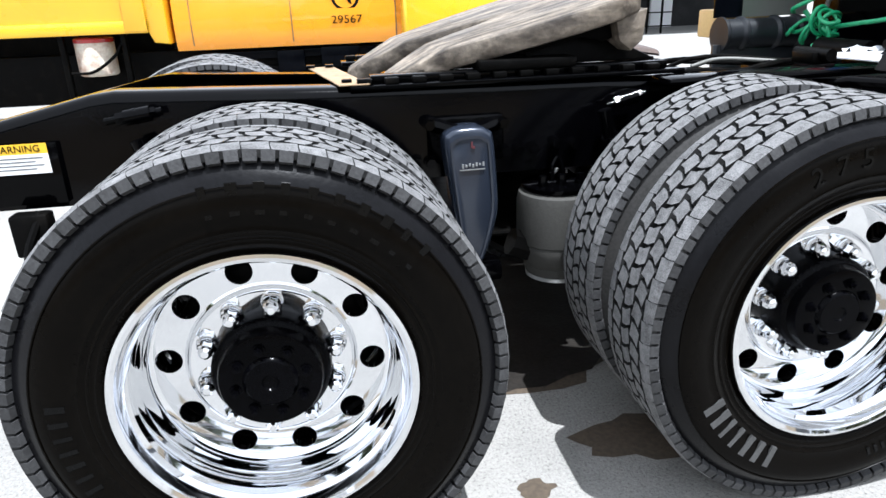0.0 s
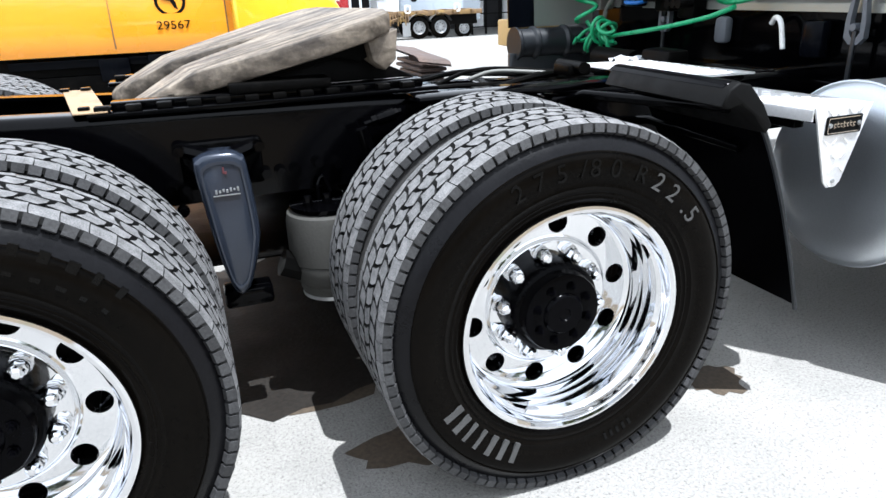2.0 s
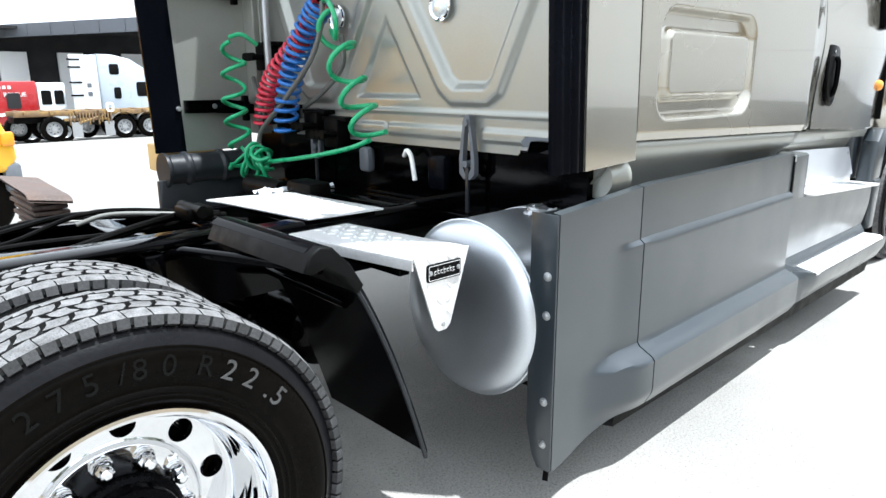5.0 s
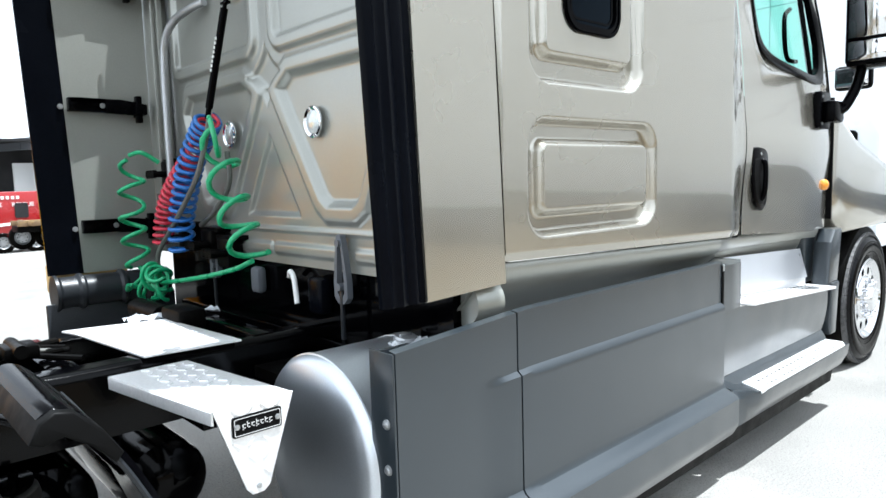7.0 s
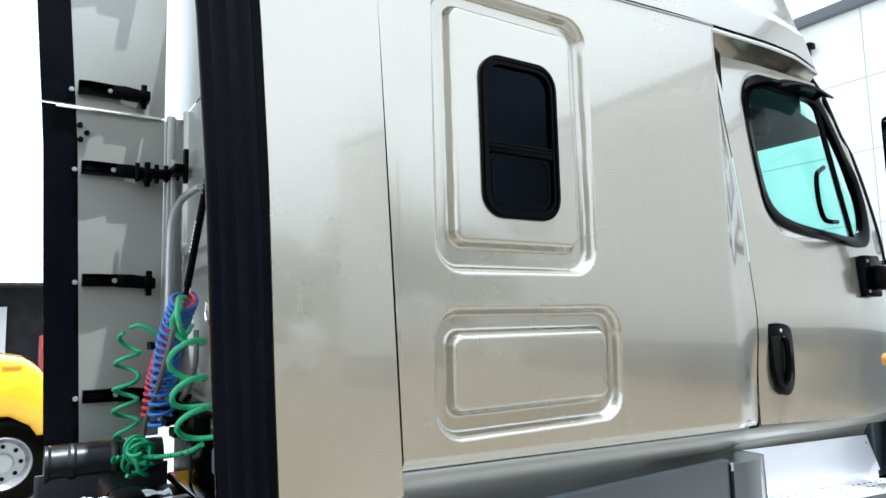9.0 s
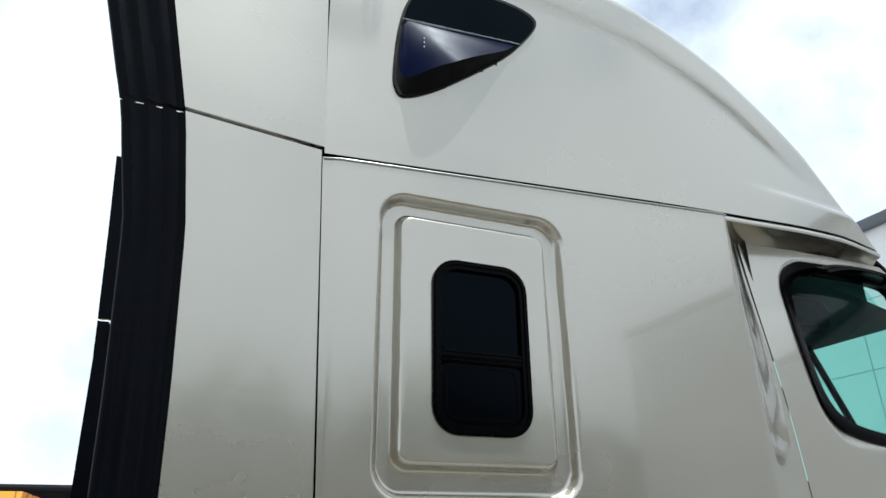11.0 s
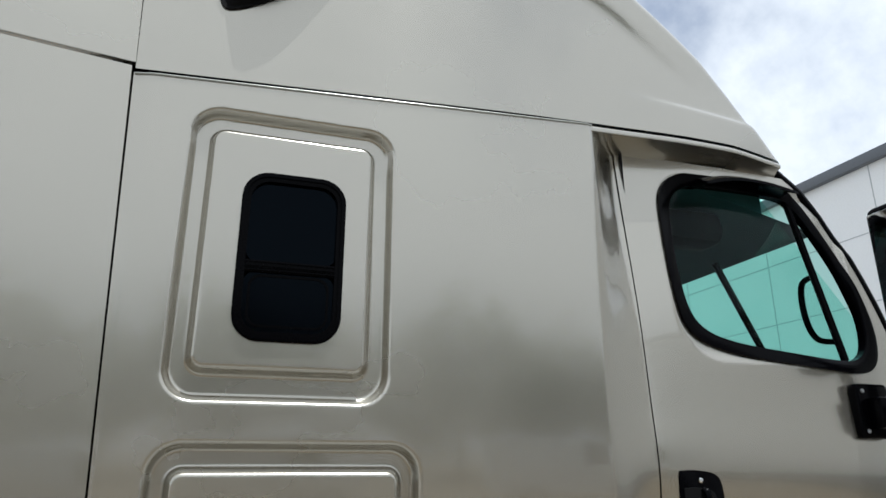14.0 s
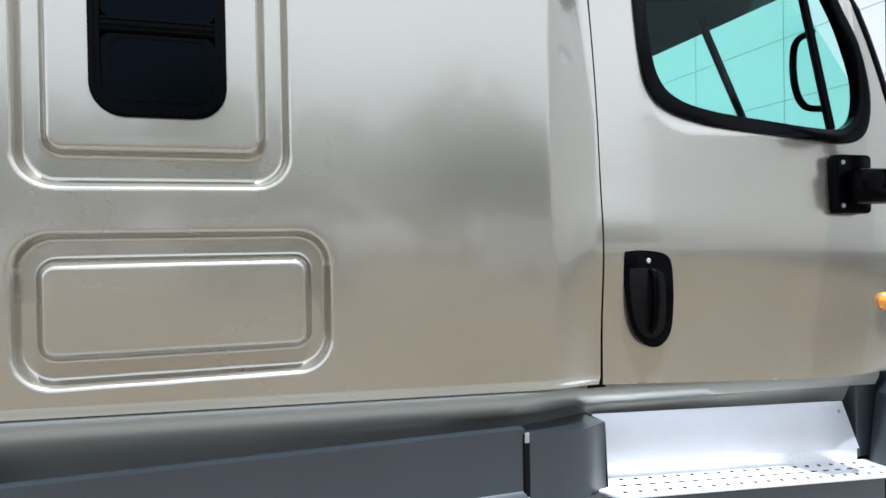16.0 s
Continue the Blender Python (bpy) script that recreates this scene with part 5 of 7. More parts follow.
def roof_y(x, z):
    t = lerp_table(ROOF, x)
    d = t - z
    y = -1.196 + 0.10 * max(0, (x - 4.3) / 1.4) ** 2 + 0.012 * (z - 2.9)
    y -= 0.020 * max(sm((0.30 - d) / 0.09) * sm((z - 3.2) / 0.4), sm((3.215 - x) / 0.07) * sm((z - 3.32) / 0.22))
    y -= 0.014 * sm((3.15 - z) / 0.03) * sm((x - 4.8) / 0.5)
    if d < 0.10:
        y += 0.10 - math.sqrt(max(0, 0.01 - (0.10 - d) ** 2))
    return y


for sg in (-1, 1):
    bm = bmesh.new()
    us = steps(0, 1, 130)
    vs = [i / 46 for i in range(40)] + [0.86 + 0.14 * i / 16 for i in range(17)]
    sheet(bm, us, vs, lambda u, v: ((x := 3.045 - 0.04 * v + (2.795 + 0.04 * v) * u), roof_y(x, (z := SEAM(x) + 0.006 + (lerp_table(ROOF, x) - SEAM(x) - 0.006) * v)) * -sg, z), (lambda u, v: in_poly(RW, (x := 3.045 - 0.04 * v + (2.795 + 0.04 * v) * u), SEAM(x) + (lerp_table(ROOF, x) - SEAM(x)) * v) and sd_rect(x, SEAM(x) + (lerp_table(ROOF, x) - SEAM(x)) * v, (3.36, 3.70, 3.35, 3.66, 0.1)) < 0) if sg < 0 else None)
    rf = part("roof_side", bm, CHAMPAGNE, T, "champagne-metallic raised roof fairing side", 60)
    if sg < 0:
        near_roof = rf
bm = bmesh.new()
sheet(bm, steps(2.992, 5.84, 60), [-1, -0.7, -0.35, 0, 0.35, 0.7, 1], lambda x, v: (x, v * -roof_y(x, lerp_table(ROOF, x)), lerp_table(ROOF, x) + 0.05 * (1 - v * v) * sm((x - 3.3) / 1)))
part("roof_top", bm, CHAMPAGNE, T, "", 60)
bm = bmesh.new()
RWi = [(3.56 + (x - 3.56) * 0.965, 3.47 + (z - 3.47) * 0.955) for x, z in RW]
ring_prism(bm, RW, RWi, "xz", -1.16, -1.2005)
part("roof_window_seal", bm, INK, near_roof)
HINGE = lambda x: 3.50 + 0.062 * (x - 3.295)
bm = bmesh.new()
bm.faces.new([bm.verts.new((x, -1.2005, z)) for x, z in RWi])
bmesh.ops.bisect_plane(bm, geom=bm.verts[:] + bm.edges[:] + bm.faces[:], plane_co=(3.295, 0, 3.50), plane_no=(-0.062, 0, 1), clear_inner=True)
bmesh.ops.recalc_face_normals(bm, faces=bm.faces[:])
VIS = mat("smoked_roof_visor", (0.0012, 0.004, 0.006), 0.08, 0, 0.1, 8, 100, 0.0, 0.0, spec=0.03)
# Navy holds the blue of the sky mirrored in the deflector face.
SKY_NAVY = mat("sky_tinted_deflector", (0.002, 0.0045, 0.022), 0.35, 0, 0.1, 8, 100, 0.0, 0.0, spec=0.02)
part("roof_window", bm, VIS, near_roof, "dark smoked roof window", 25)
low = [(x, min(z, HINGE(x))) for x, z in RWi if z < HINGE(x) + 0.03]


def lip(x, z):
    return 0.078 * sm((HINGE(x) - z) / 0.26) * sm((x - 3.268) / 0.15)


bm = bmesh.new()
n = len(low)
foot = [bm.verts.new((x, -1.201, z)) for x, z in low]
brim = [(3.56 + (x - 3.56) * 0.975, -1.203 - lip(x, z), z + 0.16 * (HINGE(x) - z) + 0.002) for x, z in low]
edge = [bm.verts.new(p) for p in brim]
for i in range(n):
    bm.faces.new((foot[i], foot[(i + 1) % n], edge[(i + 1) % n], edge[i]))
bmesh.ops.recalc_face_normals(bm, faces=bm.faces[:])
deflector = part("wind_deflector", bm, INK, near_roof, "black underside of the wind deflector", 25)
bm = bmesh.new()
f = bm.faces.new([bm.verts.new(p) for p in brim])
bmesh.ops.triangulate(bm, faces=[f])
part("deflector_face", bm, SKY_NAVY, deflector, "smoked deflector face with sky blue painted in", 60)
bm = bmesh.new()
tube(bm, [(x, -1.2065, HINGE(x) + 0.001) for x in (3.30, 3.5, 3.70, 3.795)], 0.0022, 6)
for k in range(3):
    box(bm, 3.372, 3.376, -1.206 - lip(3.37, 3.36), -1.204 - lip(3.37, 3.36), 3.36 + 0.02 * k, 3.368 + 0.02 * k)
part("deflector_line", bm, STEEL, deflector)

# side extenders behind the sleeper
EDGE_N = [(1.145, 2.575), (1.5, 2.557), (2.05, 2.533), (2.5, 2.503), (2.85, 2.440), (3.3, 2.320), (3.55, 2.245), (4.0, 2.07)]
EDGE_F = [(1.05, 2.305), (2.65, 2.25), (3.5, 2.19), (4.0, 2.15)]
for sg, EDGE, WIDTH, z0, xw, FL in ((-1, EDGE_N, ((1.1, 0.150), (2.5, 0.165), (3.3, 0.205), (4.0, 0.23)), 1.150, 3.03, 0.056), (1, EDGE_F, ((1.1, 0.168), (4.0, 0.168)), 1.06, 2.86, 0.0)):
    for a, b in ((z0, 2.878), (2.892, 3.985)):
        bm = bmesh.new()
        vs = steps(a, b, 24)
        yo, yi = (1.202 if sg < 0 else 1.192) * sg, 1.168 * sg
        top = lambda x, z: z + (-0.022 * (x - 2.6) if (b < 3 and z > 2.8) or (b > 3 and z < 2.95) else 0) + ((0.10 * sm((x - 2.35) / 0.5)) if b > 3 and z > 3.9 else 0)
        def ext(u, z, y):
            x0 = lerp_table(EDGE, z) + lerp_table(WIDTH, z) - 0.004
            xe = xw + (0.075 - 0.042 * (z - 1.2) - (0.0 if b < 3 else -0.010) if sg < 0 else 0)
            x = x0 + (xe - x0) * u
            return (x, y + sg * FL * (1 - u), top(x, z))
        us = steps(0, 1, 6)
        go = sheet(bm, us, vs, lambda u, z: ext(u, z, yo))
        gi = sheet(bm, us, vs, lambda u, z: ext(u, z, yi))
        for p, q in ((go[0], gi[0]), (go[-1], gi[-1]), ([r[0] for r in go], [r[0] for r in gi]), ([r[-1] for r in go], [r[-1] for r in gi])):
            for i in range(len(p) - 1):
                bm.faces.new((p[i], p[i + 1], q[i + 1], q[i]))
        bmesh.ops.recalc_face_normals(bm, faces=bm.faces[:])
        ex = part("side_extender", bm, CHAMPAGNE if sg < 0 else CHAMPAGNE_DIM, T, "champagne cab side extender panel", 50)
        bm = bmesh.new()
        k = 10
        def lip(z):
            w = lerp_table(WIDTH, z)
            return [(0.0, 0.004), (0.0, 0.018), (0.006, 0.026)] + [(0.012 + i * (w - 0.018) / k, 0.027 + 0.006 * math.sin(i * 1.9)) for i in range(k + 1)] + [(w - 0.002, 0.024), (w, 0.004)]
        prof = lip(z0)
        rings = [[bm.verts.new((lerp_table(EDGE, z) + px, (1.166 + FL + py) * sg, top(lerp_table(EDGE, z) + px, z))) for px, py in lip(z)] for z in vs]
        for p, q in zip(rings, rings[1:]):
            for i in range(len(prof)):
                j = (i + 1) % len(prof)
                bm.faces.new((p[i], p[j], q[j], q[i]))
        bm.faces.new(rings[0]), bm.faces.new(rings[-1][::-1])
        bmesh.ops.recalc_face_normals(bm, faces=bm.faces[:])
        part("rubber_edge", bm, TRIM, ex, "ribbed black rubber trailing edge", 45)
        for z in ((1.30, 1.92, 2.54) if b < 3 else (2.99, 3.74)):
            bm = bmesh.new()
            x0 = lerp_table(EDGE, z) + lerp_table(WIDTH, z) + 0.01
            box(bm, x0, x0 + 0.22, 1.157 * sg, 1.167 * sg, z - 0.034, z + 0.034, 0.003)
            for q in (z - 0.034, z + 0.028):
                prism(bm, [(x0, 1.118 * sg), (x0 + 0.05, 1.105 * sg), (x0 + 0.22, 1.120 * sg), (x0 + 0.22, 1.160 * sg), (x0, 1.160 * sg)], "xy", q, q + 0.006, 0.001)
            box(bm, x0, x0 + 0.008, 1.115 * sg, 1.167 * sg, z - 0.034, z + 0.034, 0.002)
            prism(bm, [(x0 + 0.17, z - 0.038), (x0 + 0.36, z - 0.046), (x0 + 0.36, z + 0.018), (x0 + 0.24, z + 0.034), (x0 + 0.17, z + 0.030)], "xz", 1.105 * sg, 1.148 * sg, 0.004)
            box(bm, x0 + 0.315, x0 + 0.345, 1.09 * sg, 1.13 * sg, z - 0.085, z + 0.055, 0.005)
            cyl(bm, (x0 + 0.33, 1.14 * sg, z - 0.055), (x0 + 0.33, 1.14 * sg, z + 0.03), 0.018, n=14)
            box(bm, x0 + 0.30, x0 + 0.36, 1.06 * sg, 1.14 * sg, z - 0.045, z + 0.01, 0.006)
            if z == 2.54:
                box(bm, x0 + 0.30, 2.92, 1.02 * sg, 1.06 * sg, z - 0.05, z + 0.005, 0.006), box(bm, 2.86, 2.925, 0.86 * sg, 1.04 * sg, z - 0.04, z + 0.01, 0.008)
                box(bm, 2.905, 2.93, 0.83 * sg, 0.875 * sg, z - 0.10, z + 0.09, 0.006)
                for k in range(4):
                    cyl(bm, (2.70 + 0.05 * k, 1.04 * sg, z - 0.075 + 0.012 * (k % 2)), (2.70 + 0.05 * k, 1.04 * sg, z + 0.03), 0.013, n=10)
            ar = part("extender_arm", bm, PLASTIC, ex, "black hinged extender bracket")
            for bx, by, bz in ((x0 + 0.16, 1.135 * sg, z), (x0 - 0.03, 1.166 * sg, z - 0.01)):
                bm = bmesh.new()
                bolt(bm, (bx, by, bz), (0, -sg, 0), 0.011, 0.012)
                part("arm_bolt", bm, STEEL, ar)
        if sg > 0 and b < 3:
            for x, z in ((2.42, 2.78), (2.455, 2.74), (2.425, 2.70)):
                bm = bmesh.new()
                bolt(bm, (x, 1.166, z), (0, -1, 0), 0.012, 0.03)
                part("spare_bolt", bm, DULL, ex)
            # Chrome strip stands in for the sky seen through the joint gap.
            bm = bmesh.new()
            box(bm, 2.30, 2.84, 1.140, 1.166, 2.862, 2.876, 0.003)
            part("joint_sky_strip", bm, CHROME, ex, "bright strip for sky seen through the joint")

# far side lower fairing seen below the far extender
bm = bmesh.new()
prof = []
for i in range(40):
    f = i / 39
    prof.append((0.080 + (0.012 if (i % 8) in (0, 1) and i < 16 or i in (22, 23, 31, 32) else 0), 2.31 + 0.56 * f))
lathe(bm, [(0, 2.31)] + prof + [(0, 2.87)], (0, 1.12, 0.975), (1, 0, 0), 28)
part("corrugated_boot", bm, WEATHERED, T, "black corrugated rubber boot", 30)
bm = bmesh.new()
box(bm, 2.27, 2.90, 1.09, 1.12, 0.30, 0.925, 0.006)
part("far_fairing", bm, WEATHERED, T, "dark grey far side fairing panel")

bm = bmesh.new()
box(bm, 2.34, 2.70, 1.215, 1.40, 0.95, 1.10, 0.01)
part("far_tool_box", bm, TANPAINT, T, "tan painted box on the far side")

# back wall of the sleeper
DISH = ((0.10, 1.885), (0.20, 1.945), (0.80, 1.945), (0.87, 1.86), (0.66, 1.42), (0.62, 1.395), (0.45, 1.395), (0.40, 1.43))
APEX = ((-0.27, 1.335), (0.0, 1.745), (0.27, 1.335))


def sd_convex(poly, u, v):
    """Distance to the sides of a convex outline given clockwise; negative inside."""
    d = -9.0
    for (a, b), (p, q) in zip(poly, poly[1:] + poly[:1]):
        n = math.hypot(p - a, q - b)
        d = max(d, ((u - a) * -(q - b) + (v - b) * (p - a)) / n)
    return d


def wall_x(y, z):
    """The pressed back wall: dished fields round the lamps, a ridge between them, framed fields above."""
    yy = abs(y)
    x = 2.94 + 0.02 * sm((yy - 0.95) / 0.15)
    d = sd_convex(DISH, yy, z)
    out = 0.85 * sm((0.075 - d) / 0.03) - 1.5 * sm((0.005 - d) / 0.035)
    out -= 0.7 * sm((-0.015 - sd_convex(APEX, y, z)) / 0.025)
    p = sd_rect(yy, z, (0.05, 0.99, 2.03, 2.99, 0.10))
    out += 0.9 * (sm((0.004 - p) / 0.022) - sm((-0.055 - p) / 0.022)) - 0.25 * sm((-0.06 - p) / 0.02)
    q = sd_rect(yy, z, (0.16, 0.32, 2.33, 2.79, 0.07))
    out += 0.6 * (sm((0.03 - q) / 0.015) - sm((-q) / 0.015))
    k = (yy / 0.16) ** 0.75 + (abs(z - 1.955) / 0.13) ** 0.75
    out -= 0.8 * sm((1.05 - k) / 0.25)
    out += 0.55 * sm(-sd_rect(yy, z, (0.0, 0.52, 1.185, 1.245, 0.02)) / 0.015) + 0.55 * sm(-sd_rect(yy, z, (0.60, 0.95, 1.185, 1.245, 0.02)) / 0.015)
    out += 0.4 * sm((0.012 - abs(z - 1.298)) / 0.008) * sm((1.0 - yy) / 0.05)
    return x - 0.022 * out


for za, zb, nm in ((1.15, 2.868, "back_wall"), (2.872, 4.04, "upper_back_wall")):
    bm = bmesh.new()
    notch = lambda y, z: z < 1.15 + 0.075 * sm((abs(y) - 0.79) / 0.05) * sm((1.02 - abs(y)) / 0.04)
    sheet(bm, steps(-1.15, 1.15, 300 if za < 2 else 40), steps(za, zb, 230 if za < 2 else 20), lambda y, z: (wall_x(y, z) if za < 2 else 2.942, y, z), notch if za < 2 else None)
    bw = part(nm, bm, CHAMPAGNE_DIM, T, "pressed champagne sleeper back wall", 60)
    if za < 2:
        back = bw
for s in (-1, 1):
    bm = bmesh.new()
    lathe(bm, [(0.062, 0), (0.062, 0.008), (0.056, 0.012), (0.05, 0.008), (0.046, 0.006)], (2.938, 0.365 * s, 1.727), (-1, 0, 0), 32)
    lamp = part("work_lamp", bm, CHROME, back, "round flush work lamp with chrome ring")
    bm = bmesh.new()
    lathe(bm, [(0.047, 0.004), (0.04, 0.010), (0.02, 0.014), (0, 0.015)], (2.938, 0.365 * s, 1.727), (-1, 0, 0), 28)
    part("lamp_lens", bm, LENS, lamp)
    bm = bmesh.new()
    ring_prism(bm, rrect(0.19, 0.33, 2.36, 2.76, 0.05), rrect(0.205, 0.315, 2.375, 2.745, 0.04), "yz", 2.915, 2.94)
    prism(bm, rrect(0.20, 0.32, 2.37, 2.75, 0.04), "yz", 2.934, 2.94)
    for i in range(17):
        box(bm, 2.918, 2.936, 0.207, 0.313, 2.39 + i * 0.0205, 2.40 + i * 0.0205)
    if s < 0:
        bmesh.ops.transform(bm, matrix=Matrix.Diagonal((1, -1, 1, 1)), verts=bm.verts[:])
        bmesh.ops.reverse_faces(bm, faces=bm.faces[:])
    part("air_vent", bm, PLASTIC, back, "black slatted sleeper vent")
    bm = bmesh.new()
    ring_prism(bm, smooth_poly([(0.515, 1.06), (0.535, 1.27), (0.555, 1.295), (0.575, 1.27), (0.60, 1.06)], 3), smooth_poly([(0.535, 1.08), (0.545, 1.25), (0.555, 1.262), (0.565, 1.25), (0.58, 1.08)], 3), "yz", 2.90, 2.925)
    cyl(bm, (2.89, 0.555, 1.265), (2.93, 0.555, 1.265), 0.014, n=14), cyl(bm, (2.89, 0.555, 1.10), (2.93, 0.555, 1.10), 0.014, n=14)
    if s < 0:
        bmesh.ops.transform(bm, matrix=Matrix.Diagonal((1, -1, 1, 1)), verts=bm.verts[:])
        bmesh.ops.reverse_faces(bm, faces=bm.faces[:])
    latch = part("cab_latch", bm, FASCIA, T, "grey steel cab latch loop")
    bm = bmesh.new()
    box(bm, 2.897, 2.911, 0.550 * s if s > 0 else 0.568 * s, 0.568 * s if s > 0 else 0.550 * s, 0.86, 1.09, 0.004)
    part("latch_rod", bm, WEATHERED, latch, "dark latch rod")
bm = bmesh.new()
box(bm, 2.965, 3.02, -1.1, 1.26, 0.72, 1.16)
box(bm, 2.86, 2.98, -0.9, 0.9, 0.86, 0.90, 0.01)
part("cab_floor_bulkhead", bm, BLACK, T)
bm = bmesh.new()
tube(bm, curve_pts([(2.93, -0.13, 1.10), (2.915, -0.165, 1.125), (2.91, -0.20, 1.10), (2.90, -0.235, 1.00)], 6), 0.011, 10)
part("white_hook", bm, WHITE, T, "white painted bent hook")
bm = bmesh.new()
box(bm, 2.90, 2.96, -0.42, -0.31, 0.97, 1.12, 0.02)
part("dark_reservoir", bm, TRIM, T)
bm = bmesh.new()
box(bm, 2.91, 2.96, 0.12, 0.20, 1.0, 1.12, 0.02)
part("grey_reservoir", bm, FASCIA, T)
bm = bmesh.new()
prism(bm, [(2.60, -0.75), (3.0, -0.75), (3.0, 0.9), (2.60, 0.9)], "xy", 0.80, 0.84)
cyl(bm, (2.55, 0.30, 0.93), (2.55, 0.62, 0.93), 0.05, n=18), box(bm, 2.5, 2.62, 0.0, 0.2, 0.9, 1.0, 0.02)
part("gearbox_cover", bm, DULL, T)

# air pipe, hose hanger and coiled hoses
bm = bmesh.new()
tube(bm, curve_pts([(2.92, 0.52, 2.36), (2.90, 0.60, 2.35), (2.875, 0.76, 2.32), (2.855, 0.86, 2.24), (2.85, 0.89, 2.1), (2.85, 0.90, 1.8), (2.85, 0.90, 1.4)], 8), 0.019, 12)
pipe = part("air_pipe", bm, STEEL, T, "bent galvanised air pipe")
bm = bmesh.new()
box(bm, 2.855, 2.90, 1.05, 1.085, 1.2, 2.87, 0.008), box(bm, 2.87, 2.90, 1.0, 1.015, 1.2, 2.6, 0.004)
part("corner_channel", bm, CHAMPAGNE_DIM, T, "champagne corner channel")
bm = bmesh.new()
box(bm, 2.862, 2.955, 1.09, 1.19, 1.14, 2.868, 0.006)
part("corner_post", bm, CHAMPAGNE_DIM, T, "champagne corner post behind the extender")
bm = bmesh.new()
p0, p1, p2 = Vector((2.90, 0.06, 2.62)), Vector((2.868, 0.20, 2.26)), Vector((2.825, 0.325, 1.84))
tube(bm, [p1, p2], 0.017, 12)
cyl(bm, p2, p2 + (p2 - p1).normalized() * 0.05, 0.012, n=10)
hang = part("hose_hanger", bm, PLASTIC, T, "black sprung hose hanger with white print")
bm = bmesh.new()
d = (p1 - p0) / 16
for i in range(16):
    p = p0 + d * i
    box(bm, p.x - 0.012, p.x + 0.012, p.y - 0.028, p.y + 0.028, p.z - 0.008, p.z + 0.004, 0.002)
tube(bm, [p0 + Vector((0, 0.02, 0)), p1], 0.01, 8), tube(bm, [p0 + Vector((0, 0, 0.08)), p0], 0.008, 8)
part("hanger_spring", bm, PLASTIC, hang)
bm = bmesh.new()
for i in range(8):
    p = p1.lerp(p2, 0.30 + 0.045 * i)
    box(bm, p.x - 0.020, p.x - 0.0165, p.y - 0.006, p.y + 0.006, p.z - 0.006, p.z + 0.006)
part("hanger_print", bm, WHITE, hang)
tip = Vector((2.81, 0.30, 1.785))
for name, mt, ctrl, rad, turns, r in (
        ("red_coil_hose", RED, [tip, (2.81, 0.41, 1.68), (2.80, 0.57, 1.58), (2.79, 0.73, 1.47), (2.78, 0.82, 1.35), (2.77, 0.86, 1.20)], 0.045, 22, 0.0095),
        ("blue_coil_hose", BLUE, [tip, (2.80, 0.38, 1.71), (2.785, 0.47, 1.60), (2.78, 0.54, 1.48), (2.775, 0.60, 1.34), (2.78, 0.64, 1.17)], 0.055, 17, 0.0105),
        ("green_cable_coil", GREEN, [(2.82, 0.24, 1.70), (2.79, 0.15, 1.58), (2.78, 0.08, 1.46), (2.78, 0.02, 1.36), (2.79, -0.01, 1.28), (2.80, -0.06, 1.19)], 0.072, 3.7, 0.0125),
        ("green_cable_coil", GREEN, [(2.68, 0.95, 1.62), (2.66, 0.93, 1.48), (2.66, 0.95, 1.34), (2.66, 0.94, 1.22), (2.67, 0.93, 1.09)], 0.058, 4.3, 0.0115)):
    bm = bmesh.new()
    tube(bm, coil(curve_pts(ctrl, 10), rad, turns), r, 7)
    part(name, bm, mt, T, "tangled coiled hose hanging behind the cab", 60)
for ctrl in ([(2.81, 0.29, 1.79), (2.76, 0.18, 1.78), (2.74, 0.10, 1.70), (2.78, 0.16, 1.62), (2.84, 0.28, 1.66)], [(2.82, -0.02, 1.17), (2.80, 0.14, 1.12), (2.76, 0.45, 1.06), (2.73, 0.80, 1.01)], [(2.67, 0.93, 1.09), (2.69, 0.90, 1.05), (2.71, 0.86, 1.01)], [(2.68, 0.99, 1.66), (2.72, 0.93, 1.67), (2.80, 0.92, 1.62)]):
    bm = bmesh.new()
    tube(bm, curve_pts(ctrl, 8), 0.0115, 8)
    part("green_cable", bm, GREEN, T)
rnd = random.Random(7)
for i in range(7):
    bm = bmesh.new()
    a = rnd.uniform(0, 360)
    c = Vector((2.72 + rnd.uniform(-0.03, 0.03), 0.855 + rnd.uniform(-0.10, 0.10), 1.0 + rnd.uniform(-0.03, 0.05)))
    m = Matrix.Translation(c) @ pose(0, 0, 0, rnd.uniform(-50, 50), 60 + rnd.uniform(-40, 40), a)
    tube(bm, [m @ Vector((0.065 * math.cos(w * 0.3), 0.05 * math.sin(w * 0.3), 0.004 * w)) for w in range(0, 24)], 0.0105, 8)
    part("green_cable_loop", bm, GREEN, T, "loop of bunched green cable", 60)
for ctrl in ([tip, (2.76, 0.24, 1.68), (2.74, 0.32, 1.52), (2.74, 0.60, 1.32), (2.74, 0.82, 1.18), (2.73, 0.86, 1.08)], [(2.84, 0.20, 1.64), (2.84, 0.20, 1.50), (2.86, 0.40, 1.38), (2.86, 0.58, 1.30)], [(2.84, 1.06, 1.45), (2.80, 0.95, 1.36), (2.79, 0.85, 1.22)]):
    bm = bmesh.new()
    tube(bm, curve_pts(ctrl, 8), 0.0125, 8)
    part("grey_cable", bm, GREYHOSE, T)
